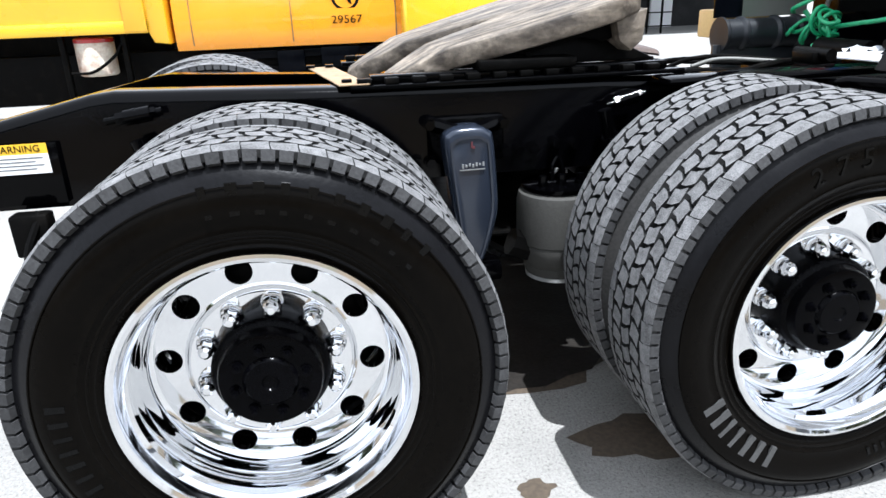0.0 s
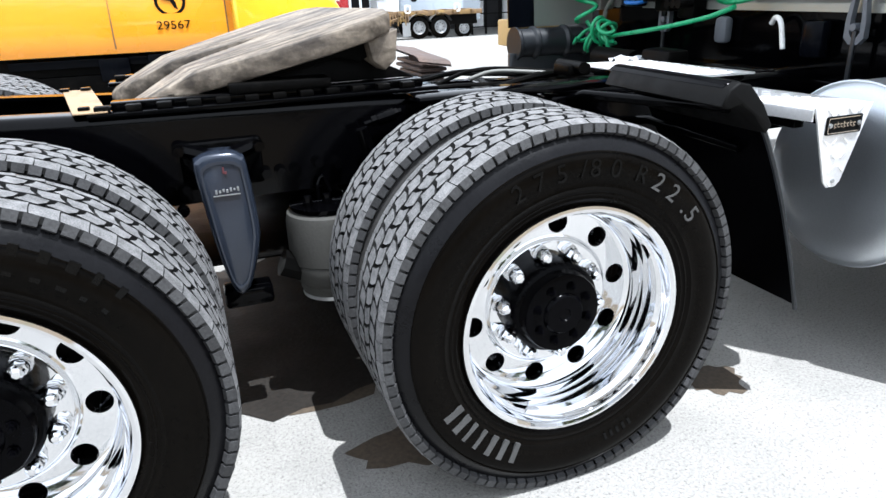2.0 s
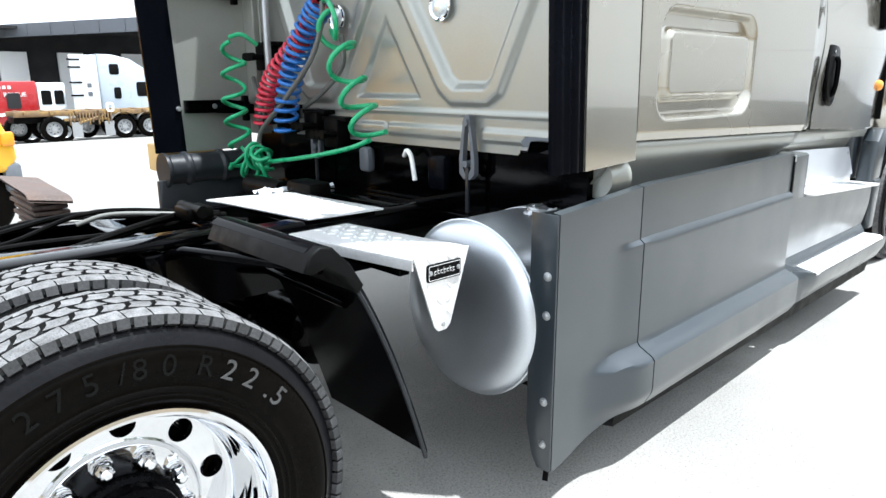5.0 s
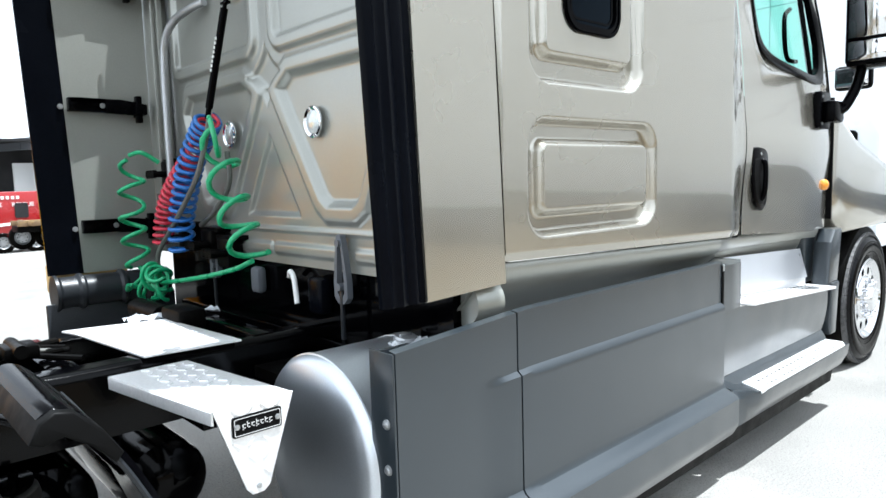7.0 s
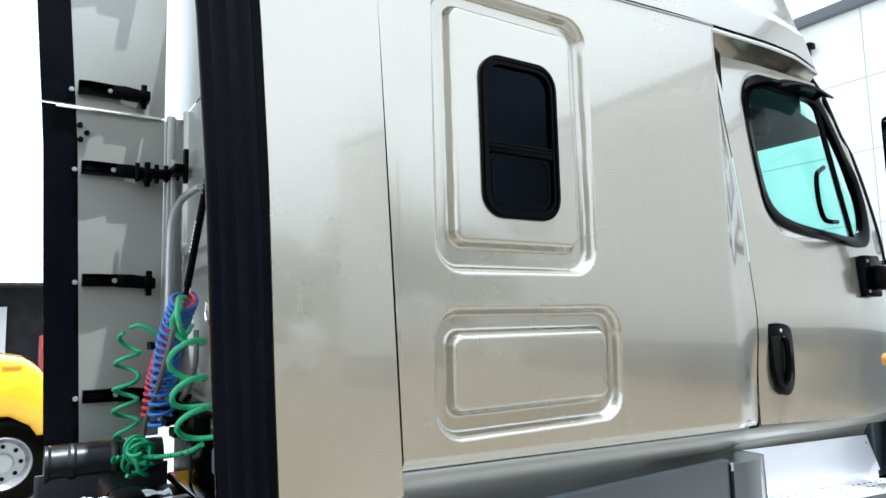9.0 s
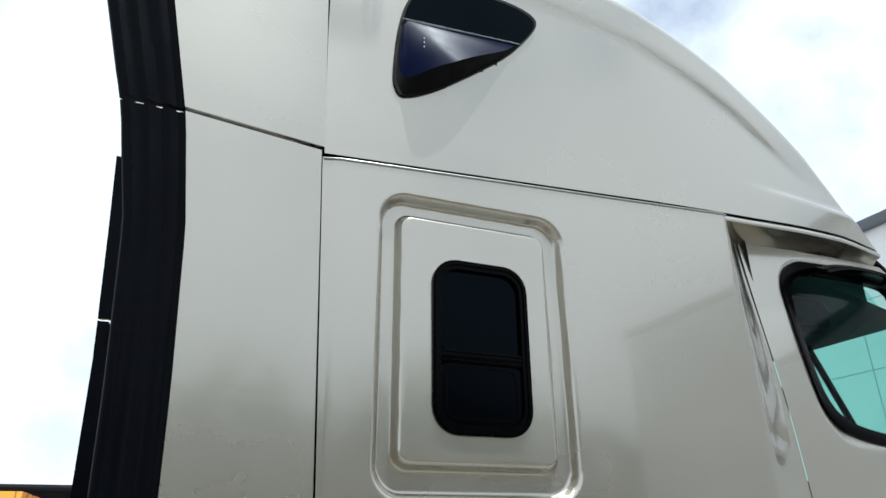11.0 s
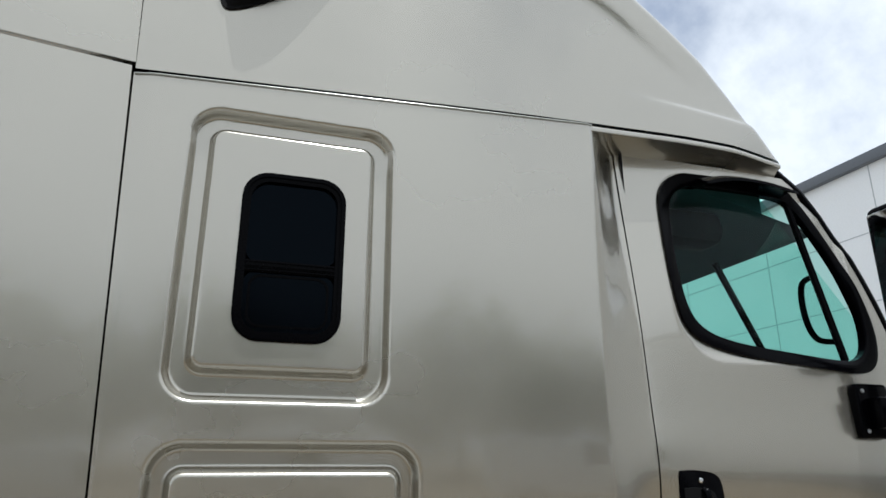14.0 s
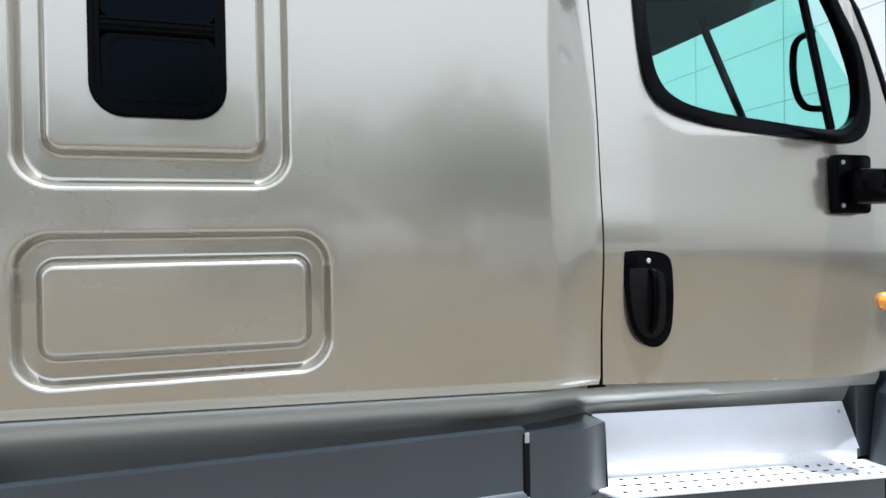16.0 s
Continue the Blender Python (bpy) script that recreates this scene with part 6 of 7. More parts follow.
for y, z in ((0.98, 1.55), (0.80, 1.22), (0.52, 1.20), (0.34, 1.17)):
    bm = bmesh.new()
    box(bm, 2.85, 2.93, y - 0.06, y + 0.06, z - 0.06, z + 0.08, 0.01)
    for k in range(3):
        cyl(bm, (2.79, y - 0.04 + 0.04 * k, z + 0.01), (2.86, y - 0.04 + 0.04 * k, z + 0.01), 0.016, n=10)
        cyl(bm, (2.77, y - 0.04 + 0.04 * k, z + 0.01), (2.79, y - 0.04 + 0.04 * k, z + 0.01), 0.022, n=6)
    box(bm, 2.87, 2.94, y - 0.10, y + 0.10, z + 0.07, z + 0.09, 0.003)
    part("hose_coupling", bm, DULL, T, "black air line coupling block")

# ---- cab ----
DWIN = smooth_poly([(5.112, 2.36), (5.120, 2.62), (5.150, 2.75), (5.235, 2.822), (5.36, 2.838), (5.76, 2.838), (5.875, 2.80), (5.98, 2.66), (6.085, 2.46), (6.135, 2.25), (6.115, 2.10), (6.04, 2.025), (5.90, 2.012), (5.60, 2.035), (5.36, 2.062), (5.21, 2.105), (5.135, 2.19)], 4)
DBOT = lambda x: 1.165 - 0.055 * (x - 4.93)
for sg in (-1, 1):
    bm = bmesh.new()
    sheet(bm, steps(0, 1, 110), steps(0, 1, 130), lambda u, v: ((x := 4.922 + (lerp_table(RIGHT, (z := 1.11 + 1.80 * v)) - 4.922) * u), door_y(x, (z2 := max(z, DBOT(x)))) * -sg, z2),
          lambda u, v: in_poly(DWIN, 4.922 + (lerp_table(RIGHT, 1.11 + 1.80 * v) - 4.922) * u, 1.11 + 1.80 * v))
    door = part("cab_door", bm, CHAMPAGNE, T, "champagne-metallic cab door with black-framed window", 60)
    big = [(5.62 + (x - 5.62) * 1.035, 2.43 + (z - 2.43) * 1.045) for x, z in DWIN]
    small = [(5.62 + (x - 5.62) * 0.925, 2.43 + (z - 2.43) * 0.915) for x, z in DWIN]
    bm = bmesh.new()
    loops = []
    for o, off in ((big, 0.0), (big, -0.010), (DWIN, -0.013), (small, -0.004), (small, 0.03)):
        loops.append([bm.verts.new((x, (door_y(x, z) + off) * -sg, z)) for x, z in o])
    n = len(DWIN)
    for a, b in zip(loops, loops[1:]):
        for i in range(n):
            bm.faces.new((a[i], a[(i + 1) % n], b[(i + 1) % n], b[i]))
    bmesh.ops.recalc_face_normals(bm, faces=bm.faces[:])
    part("window_frame", bm, PLASTIC, door, "black rubber door window frame", 45)
    bm = bmesh.new()
    f = bm.faces.new([bm.verts.new((x, (-1.157 + 0.115 * sm((z - 1.85) / 1.25) + 0.06 * max(0, (x - 5.6) / 0.7) ** 2 + 0.012) * -sg, z)) for x, z in small])
    bmesh.ops.triangulate(bm, faces=[f])
    part("window_glass", bm, CABGLASS, door, "green-tinted side glass").visible_shadow = False
    bm = bmesh.new()
    tube(bm, [(5.85, (door_y(5.85, 2.8) + 0.012) * -sg, 2.80), (5.955, (door_y(5.955, 2.05) + 0.016) * -sg, 2.05)], 0.016, 8)
    part("vent_bar", bm, PLASTIC, door)
    if sg < 0:
        near_door = door
bm = bmesh.new()
vis = curve_pts([(5.30, 0, 2.80), (5.45, 0, 2.835), (5.62, 0, 2.838), (5.80, 0, 2.818)], 5)
rings = []
for p in vis:
    y = door_y(p.x, p.z)
    rings.append([bm.verts.new((p.x, y + a, p.z + b)) for a, b in ((-0.006, 0.016), (-0.06, 0.012), (-0.115, -0.020), (-0.117, -0.034), (-0.06, -0.004), (-0.006, -0.014))])
for a, b in zip(rings, rings[1:]):
    for i in range(6):
        bm.faces.new((a[i], a[(i + 1) % 6], b[(i + 1) % 6], b[i]))
bm.faces.new(rings[0]), bm.faces.new(rings[-1][::-1])
bmesh.ops.recalc_face_normals(bm, faces=bm.faces[:])
part("rain_deflector", bm, PLASTIC, near_door, "black plastic rain deflector", 40)
# handle
bm = bmesh.new()
hp = smooth_poly([(5.012, 1.585), (5.03, 1.606), (5.09, 1.606), (5.145, 1.592), (5.165, 1.55), (5.168, 1.43), (5.158, 1.33), (5.125, 1.285), (5.085, 1.285), (5.045, 1.33), (5.022, 1.42)], 3)
hp = [(5.092 + (x - 5.092) * 1.22, z) for x, z in hp]
prism(bm, hp, "xz", -1.178, -1.192, 0.004)
hnd = part("door_handle", bm, PLASTIC, near_door, "glossy black pull door handle", 40)
bm = bmesh.new()
prism(bm, [(5.082 + (x - 5.09) * 0.74, 1.42 + (z - 1.43) * 0.72) for x, z in hp], "xz", -1.190, -1.1945, 0.002)
part("handle_cup", bm, INK, hnd)
bm = bmesh.new()
tube(bm, curve_pts([(5.095, -1.192, 1.54), (5.10, -1.21, 1.52), (5.10, -1.212, 1.42), (5.098, -1.205, 1.36), (5.095, -1.192, 1.335)], 5), 0.013, 10)
part("handle_grip", bm, PLASTIC, hnd)
bm = bmesh.new()
lathe(bm, [(0.009, 0), (0.009, 0.004), (0.004, 0.005), (0, 0.003)], (5.085, -1.192, 1.572), (0, -1, 0), 16)
part("key_lock", bm, CHROME, hnd, "small chrome key lock")

# flute between sleeper and door, and the gutter above the door
bm = bmesh.new()
sheet(bm, [4.88, 4.90, 4.93, 4.95], steps(1.15, 2.95, 20), lambda x, z: (x, door_y(4.92, z) + 0.03, z))
part("door_post", bm, INK, near_door)
bm = bmesh.new()
def gutter(x, k):
    zt = SEAM(x) - 0.008
    y0 = roof_y(x, zt)
    yd = door_y(x, 2.90)
    dip = 0.06 * sm((x - 4.72) / 0.10)
    return (x, (y0, y0 - 0.010, y0 - 0.006, y0 + 0.015, yd + 0.012, yd + 0.016)[k], zt - (0.0, 0.012, 0.026, 0.030, 0.050 + dip * 0.2, 0.10 + dip)[k])
sheet(bm, steps(4.715, 5.79, 40), list(range(6)), gutter)
part("roof_gutter", bm, CHAMPAGNE, near_roof, "champagne gutter lip over the door", 60)

# interior
bm = bmesh.new()
sheet(bm, [4.95, 5.4, 5.8, 6.0], [-1.04, -0.5, 0, 0.5, 1.04], lambda x, y: (x, y, 2.88 - 0.225 * max(0, x - 5.0)))
for y in (-1.04, 1.04):
    sheet(bm, [4.95, 5.4, 5.7], [0, 1], lambda x, v: (x, y, 2.88 - 0.225 * max(0, x - 5.0) + v * (0.02 + 0.225 * max(0, x - 5.0))))
part("headliner", bm, LINING, T, "grey cab headliner")
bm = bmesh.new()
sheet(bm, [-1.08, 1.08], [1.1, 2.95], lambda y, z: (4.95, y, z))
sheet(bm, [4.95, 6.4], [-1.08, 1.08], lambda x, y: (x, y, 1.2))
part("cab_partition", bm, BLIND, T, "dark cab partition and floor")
bm = bmesh.new()
box(bm, 6.0, 6.55, -1.02, 1.02, 1.3, 1.98, 0.06)
part("dashboard", bm, BLIND, T, "dark dashboard")
for y in (-0.62, 0.62):
    bm = bmesh.new()
    box(bm, 5.10, 5.27, y - 0.26, y + 0.26, 1.5, 2.35, 0.06)
    box(bm, 5.08, 5.22, y - 0.17, y + 0.17, 2.36, 2.66, 0.06)
    part("seat", bm, BLIND, T, "dark cab seat")
bm = bmesh.new()
tube(bm, [(5.78, -0.6, 2.62), (6.03, -0.6, 2.14)], 0.017, 8)
part("inner_brace", bm, INK, T, "dark diagonal brace inside the cab")
bm = bmesh.new()
box(bm, 5.25, 5.56, -0.97, -0.78, 2.58, 2.75, 0.06)
part("sun_visor_roll", bm, INK, T, "black rounded pad under the headliner")
bm = bmesh.new()
tube(bm, curve_pts([(6.04, -0.96, 2.48), (5.94, -0.97, 2.42), (5.92, -0.98, 2.27), (5.97, -0.98, 2.17), (6.08, -0.99, 2.16)], 6), 0.014, 8)
part("grab_handle", bm, PLASTIC, T, "black interior grab handle")
# windscreen and pillar
bm = bmesh.new()
sheet(bm, steps(-1, 1, 10), [0, 1], lambda u, v: (6.62 - 0.72 * v - 0.28 * u * u, u * (1.08 - 0.06 * v), 1.95 + 0.98 * v))
part("windscreen", bm, CABGLASS, T, "tinted windscreen").visible_shadow = False
for sg in (-1, 1):
    bm = bmesh.new()
    tube(bm, [(lerp_table(RIGHT, z), (door_y(lerp_table(RIGHT, z) - 0.02, z) + 0.03) * -sg, z) for z in steps(1.9, 2.96, 10)], 0.035, 10)
    part("windscreen_pillar", bm, PLASTIC, T)
# bonnet and front wing
bm = bmesh.new()
prism(bm, [(6.30, 1.16), (6.48, 1.16), (6.62, 1.12), (6.72, 1.02), (8.0, 1.02), (8.2, 1.2), (8.1, 1.45), (7.4, 1.60), (6.9, 1.72), (6.5, 1.90), (6.36, 1.93)], "xz", -1.13, 1.13, 0.10)
bonnet = part("bonnet", bm, CHAMPAGNE, T, "champagne-metallic bonnet", 50)
bm = bmesh.new()
box(bm, 6.335, 6.352, -1.135, 1.135, 1.16, 1.94)
part("bonnet_gap", bm, INK, T)
bm = bmesh.new()
lathe(bm, [(0.034, 0), (0.036, 0.006), (0.03, 0.02), (0.018, 0.028), (0, 0.03)], (6.20, -1.13, 1.385), (0, -1, 0), 24)
part("side_marker_lamp", bm, AMBER, T, "round amber side marker lamp")
bm = bmesh.new()
lathe(bm, [(0.4, -0.16), (0.52, -0.12), (0.56, 0.0), (0.56, 0.5)], (7.30, -0.95, 0.52), (0, 1, 0), 40)
part("wheel_arch", bm, DULL, T)
for sg in (-1, 1):
    m = pose(7.30, 0.985 * sg, AXLE_Z, 0, 0, 0 if sg < 0 else 180)
    bm = bmesh.new()
    lathe(bm, [(0.292, -0.10), (0.305, -0.122), (0.298, -0.128), (0.288, -0.11), (0.27, -0.08), (0.26, -0.09), (0.25, -0.10)], (0, 0, 0), (0, 1, 0), 64)
    disc_with_holes(bm, 0.17, 0.25, -0.10, 0.028, 0.212, 10, 0.03)
    lathe(bm, [(0.17, -0.10), (0.16, -0.115), (0.10, -0.115), (0.095, -0.15), (0.08, -0.17), (0, -0.175)], (0, 0, 0), (0, 1, 0), 48)
    bmesh.ops.recalc_face_normals(bm, faces=bm.faces[:])
    w = link("steer_wheel", finish("steer_wheel", bm, CHROME, 30), T, "polished aluminium front wheel", m)
    WORLD[w] = Matrix()
    link("tyre", TY, w), link("tyre_shoulder", TS, w), link("tread", TR, w), link("tread_groove", TG, w), tagged(link("lug_ring", TL, w), kind="stuff")
    for i in range(10):
        a = 2 * math.pi * (i + 0.5) / 10
        link("lug_nut", NUT, w, "", pose(0.135 * math.cos(a), -0.115, 0.135 * math.sin(a)))

# door mirrors
for sg in (-1, 1):
    bm = bmesh.new()
    prism(bm, rrect(5.885, 6.055, 1.725, 1.945, 0.02), "xz", 1.16 * sg, 1.205 * sg, 0.008)
    box(bm, 5.93, 6.10, 1.20 * sg, 1.27 * sg, 1.76, 1.89, 0.02)
    mount = part("mirror_mount", bm, PLASTIC, T, "black mirror mount on the door", 40)
    bm = bmesh.new()
    tube(bm, curve_pts([(6.03, 1.24 * sg, 1.82), (6.10, 1.27 * sg, 1.86), (6.16, 1.31 * sg, 1.98), (6.17, 1.34 * sg, 2.12)], 6), 0.03, 12)
    part("mirror_arm", bm, PLASTIC, mount)
    bm = bmesh.new()
    box(bm, 6.02, 6.22, 1.27 * sg, 1.53 * sg, 2.07, 2.70, 0.045)
    part("mirror_housing", bm, PLASTIC, mount, "tall black mirror housing")
    bm = bmesh.new()
    box(bm, 6.014, 6.021, 1.30 * sg, 1.50 * sg, 2.24, 2.66, 0.003), box(bm, 6.014, 6.021, 1.30 * sg, 1.50 * sg, 2.11, 2.22, 0.003)
    part("mirror_glass", bm, CHROME, mount, "mirror glass")
for z in (1.915, 1.755):
    bm = bmesh.new()
    bolt(bm, (5.915, -1.205, z), (0, -1, 0), 0.007, 0.005)
    part("mount_screw", bm, STEEL, T)
bm = bmesh.new()
tube(bm, curve_pts([(6.75, -0.95, 1.72), (6.78, -1.0, 1.82), (6.90, -1.05, 1.98), (6.92, -1.06, 2.06)], 5), 0.014, 8)
box(bm, 6.86, 6.93, -1.20, -0.96, 2.03, 2.20, 0.03)
part("bonnet_mirror", bm, PLASTIC, T, "small black bonnet mirror")
bm = bmesh.new()
box(bm, 6.852, 6.86, -1.18, -0.98, 2.05, 2.18, 0.004)
part("bonnet_mirror_glass", bm, CHROME, T)

# ---- the yard behind ----
def plain_wheel(parent, x, y, z, r, w, side=-1):
    bm = bmesh.new()
    lathe(bm, [(r * 0.58, -w * 0.42), (r * 0.62, -w * 0.5), (r * 0.85, -w * 0.5), (r * 0.96, -w * 0.42), (r, -w * 0.3), (r, w * 0.3), (r * 0.96, w * 0.42), (r * 0.85, w * 0.5), (r * 0.58, w * 0.45)], (x, y, z), (0, -side, 0), 36)
    wh = part("wheel", bm, RUBBER, parent, "black road tyre")
    bm = bmesh.new()
    lathe(bm, [(r * 0.6, -w * 0.44), (r * 0.57, -w * 0.48), (r * 0.53, -w * 0.40), (r * 0.45, -w * 0.12), (r * 0.22, -w * 0.10), (r * 0.20, -w * 0.3), (0, -w * 0.32)], (x, y, z), (0, -side, 0), 32)
    part("rim", bm, STEEL, wh, "grey steel rim")
    bm = bmesh.new()
    for i in range(8):
        a = 2 * math.pi * i / 8
        c = Vector((x + r * 0.36 * math.cos(a), y, z + r * 0.36 * math.sin(a)))
        cyl(bm, c + Vector((0, side * w * 0.16, 0)), c + Vector((0, side * w * 0.10, 0)), r * 0.05, n=8)
    tagged(part("rim_holes", bm, INK, wh), kind="stuff")
    return wh


# yellow works truck
Y = thing("yellow_works_truck", (0, 7.6, 0), "yellow works truck with orange-yellow rounded cab side, parked", "truck")
bm = bmesh.new()
secy = [(6.62, 0.745), (6.60, 0.80), (6.585, 0.95), (6.59, 1.15), (6.62, 1.45), (6.66, 1.75), (6.80, 2.3), (8.4, 2.3), (8.6, 1.2), (8.6, 0.75)]
def extrude(bm, sec, xs):
    rings = [[bm.verts.new((x, y, z)) for y, z in sec] for x in xs]
    for a, b in zip(rings, rings[1:]):
        for i in range(len(sec)):
            bm.faces.new((a[i], a[(i + 1) % len(sec)], b[(i + 1) % len(sec)], b[i]))
    bm.faces.new(rings[0]), bm.faces.new(rings[-1][::-1])
    bmesh.ops.recalc_face_normals(bm, faces=bm.faces[:])
extrude(bm, secy, [-1.72, 1.05])
ycab = part("cab_side", bm, ORANGE, Y, "orange-yellow cab and door side", 50)
for x in (-1.52, -0.32, 0.98):
    bm = bmesh.new()
    tube(bm, [(x, y - 0.004, z) for y, z in secy[1:7]], 0.008, 6)
    part("door_seam", bm, RUST, ycab)
bm = bmesh.new()
ring_prism(bm, [(0.36 + 0.175 * math.cos(a), 1.31 + 0.175 * math.sin(a)) for a in [2 * math.pi * i / 32 for i in range(32)]], [(0.36 + 0.14 * math.cos(a), 1.31 + 0.14 * math.sin(a)) for a in [2 * math.pi * i / 32 for i in range(32)]], "xz", 6.592, 6.606)
prism(bm, [(0.26, 1.33), (0.38, 1.35), (0.42, 1.30), (0.44, 1.21), (0.40, 1.23), (0.36, 1.31)], "xz", 6.592, 6.606)
part("round_emblem", bm, INK, ycab, "round black emblem")
me = text_mesh("fleet_digits", "29567", 0.135, 0.002)
me.materials.append(INK)
link("fleet_digits", me, ycab, "black stencilled digits", pose(0.36, 6.575, 1.035, 90, 0, 0) @ Matrix.Diagonal((1.15, 1, 1, 1)))
bm = bmesh.new()
box(bm, 0.62, 0.84, 6.60, 6.635, 1.53, 1.60, 0.01)
part("door_handle", bm, DULL, ycab)
bm = bmesh.new()
prism(bm, [(1.05, 0.55), (1.42, 0.55), (1.50, 0.66), (1.70, 0.76), (2.02, 0.74), (2.22, 0.62), (2.30, 0.50), (2.44, 0.50), (2.535, 0.66), (2.52, 0.84), (2.46, 0.95), (2.41, 1.10), (2.31, 1.26), (2.14, 1.385), (1.86, 1.445), (1.5, 1.58), (1.05, 1.78)], "xz", 6.42, 8.6, 0.06)
hood = part("bonnet", bm, YELLOW, Y, "bright yellow bonnet and wing", 50)
bm = bmesh.new()
box(bm, 1.93, 2.12, 6.410, 6.424, 1.295, 1.335, 0.004)
part("orange_reflector", bm, AMBER, hood)
bm = bmesh.new()
prism(bm, rrect(2.385, 2.52, 0.80, 0.96, 0.03), "xz", 6.38, 6.46, 0.015)
part("turn_lamp", bm, AMBER, hood, "orange turn lamp")
bm = bmesh.new()
box(bm, 2.38, 2.56, 6.42, 8.6, 0.27, 0.61, 0.05)
part("bumper", bm, FASCIA, Y, "grey bumper")
plain_wheel(Y, 1.97, 6.62, 0.21, 0.51, 0.28), plain_wheel(Y, 1.97, 8.4, 0.16, 0.50, 0.28, 1)
bm = bmesh.new()
box(bm, -5.5, 2.3, 6.9, 8.3, 0.15, 0.74, 0.01), box(bm, -1.7, 1.0, 6.85, 8.3, 0.25, 0.5, 0.02)
part("chassis", bm, DULL, Y)
bm = bmesh.new()
prism(bm, [(-6.5, 1.02), (-2.02, 1.02), (-1.95, 0.86), (-1.78, 0.84), (-1.78, 2.4), (-6.5, 2.4)], "xz", 6.50, 8.7, 0.02)
box(bm, -6.5, -2.0, 6.46, 6.52, 0.98, 1.12, 0.01), box(bm, -2.25, -2.0, 6.44, 6.52, 1.0, 2.4, 0.01)
part("tipper_body", bm, YELLOW, Y, "yellow tipper body")
for x in (-2.35, -3.05):
    bm = bmesh.new()
    box(bm, x, x + 0.06, 6.55, 6.65, 0.2, 1.0, 0.01)
    part("brace", bm, DULL, Y)
bm = bmesh.new()
box(bm, -5.5, -1.9, 7.2, 8.2, 0.74, 1.0)
part("subframe", bm, DULL, Y)
bm = bmesh.new()
lathe(bm, [(0, 0), (0.20, 0), (0.225, 0.02), (0.225, 0.40), (0.21, 0.42), (0, 0.42)], (-2.7, 6.72, 0.50), (0, 0, 1), 28)
drum = part("white_drum", bm, mat("rusty_white_drum", (0.55, 0.50, 0.42), 0.7, 0, 0.2, 4, 40, 0.2, dirt=(0.25, 0.10, 0.05), dirt_amount=0.4), Y, "rust-streaked white drum")
bm = bmesh.new()
lathe(bm, [(0.228, 0.39), (0.23, 0.43), (0.2, 0.45), (0, 0.45)], (-2.7, 6.72, 0.50), (0, 0, 1), 28)
part("drum_lid", bm, REDPAINT, drum)
bm = bmesh.new()
tube(bm, curve_pts([(-2.95, 6.50, 0.55), (-2.7, 6.48, 0.56), (-2.45, 6.52, 0.72), (-2.35, 6.54, 0.86)], 6), 0.018, 6)
part("chain", bm, DULL, drum)
bm = bmesh.new()
box(bm, -1.5, 0.9, 6.75, 6.85, 0.60, 0.70, 0.01), box(bm, 0.0, 0.5, 6.65, 6.9, 0.45, 0.72, 0.03), box(bm, -0.55, -0.2, 6.66, 6.9, 0.42, 0.7, 0.03)
part("under_frame", bm, TRIM, Y)
Y.location.x += 0.16
Y.location.z -= 0.06

# hook-lift trailer
R = thing("flatbed_trailer", (10.2, 28.5, fall(28)), "rusty steel container trailer chassis with twin axles", "trailer")
G = fall(28)
for y in (28.0, 29.3):
    bm = bmesh.new()
    box(bm, 7.0, 14.2, y, y + 0.2, G + 1.0, G + 1.2, 0.01)
    part("long_beam", bm, RUST, R, "rusty yellow steel beam")
for i in range(8):
    bm = bmesh.new()
    box(bm, 7.3 + i * 0.9, 7.42 + i * 0.9, 27.8, 29.7, G + 1.06, G + 1.22, 0.01)
    part("cross_beam", bm, RUST, R)
bm = bmesh.new()
for i in range(14):
    x = 8.9 + 0.12 * i
    box(bm, x, x + 0.05, 27.85, 27.95, G + 0.62 + 0.1 * (i % 3), G + 1.1, 0.005)
box(bm, 8.7, 10.4, 27.9, 28.1, G + 0.8, G + 0.9, 0.01), cyl(bm, (9.2, 27.9, G + 0.7), (10.2, 27.9, G + 1.0), 0.05, n=10)
part("hook_gear", bm, RUST, R, "rusty hook lift gear")
for x0, x1, za in ((7.0, 8.1, 0.75), (10.1, 14.0, 0.55)):
    bm = bmesh.new()
    box(bm, x0, x1, 28.2, 29.3, G + za, G + 1.0, 0.02)
    part("under_gear", bm, DULL, R)
for x in (8.3, 11.0, 12.05):
    plain_wheel(R, x, 28.0, G + 0.5, 0.5, 0.3), plain_wheel(R, x, 29.5, G + 0.5, 0.5, 0.3, 1)
plain_wheel(R, 9.9, 29.4, G + 0.5, 0.5, 0.3), plain_wheel(R, 7.35, 29.4, G + 0.5, 0.5, 0.3)
for x0 in (11.0, 12.05):
    bm = bmesh.new()
    pts = [(x0 + 0.60 * math.cos(a), G + 0.5 + 0.60 * math.sin(a)) for a in [radians(25 + 13 * i) for i in range(11)]]
    for p, q in zip(pts, pts[1:]):
        bm.faces.new([bm.verts.new(v) for v in ((p[0], 27.80, p[1]), (q[0], 27.80, q[1]), (q[0], 28.2, q[1]), (p[0], 28.2, p[1]))])
    part("mudguard", bm, STEEL, R, "grey mudguard")
for x in (8.95, 10.2):
    bm = bmesh.new()
    box(bm, x, x + 0.38, 27.86, 27.88, G + 0.15, G + 0.75)
    part("mud_flap", bm, STEEL, R, "pale mud flap")
for x in (10.35, 12.75):
    bm = bmesh.new()
    ring_prism(bm, rrect(x, x + 0.3, G + 1.12, G + 1.5, 0.1), rrect(x + 0.07, x + 0.23, G + 1.19, G + 1.43, 0.06), "xz", 27.9, 27.98)
    part("lifting_ring", bm, WHITE, R)


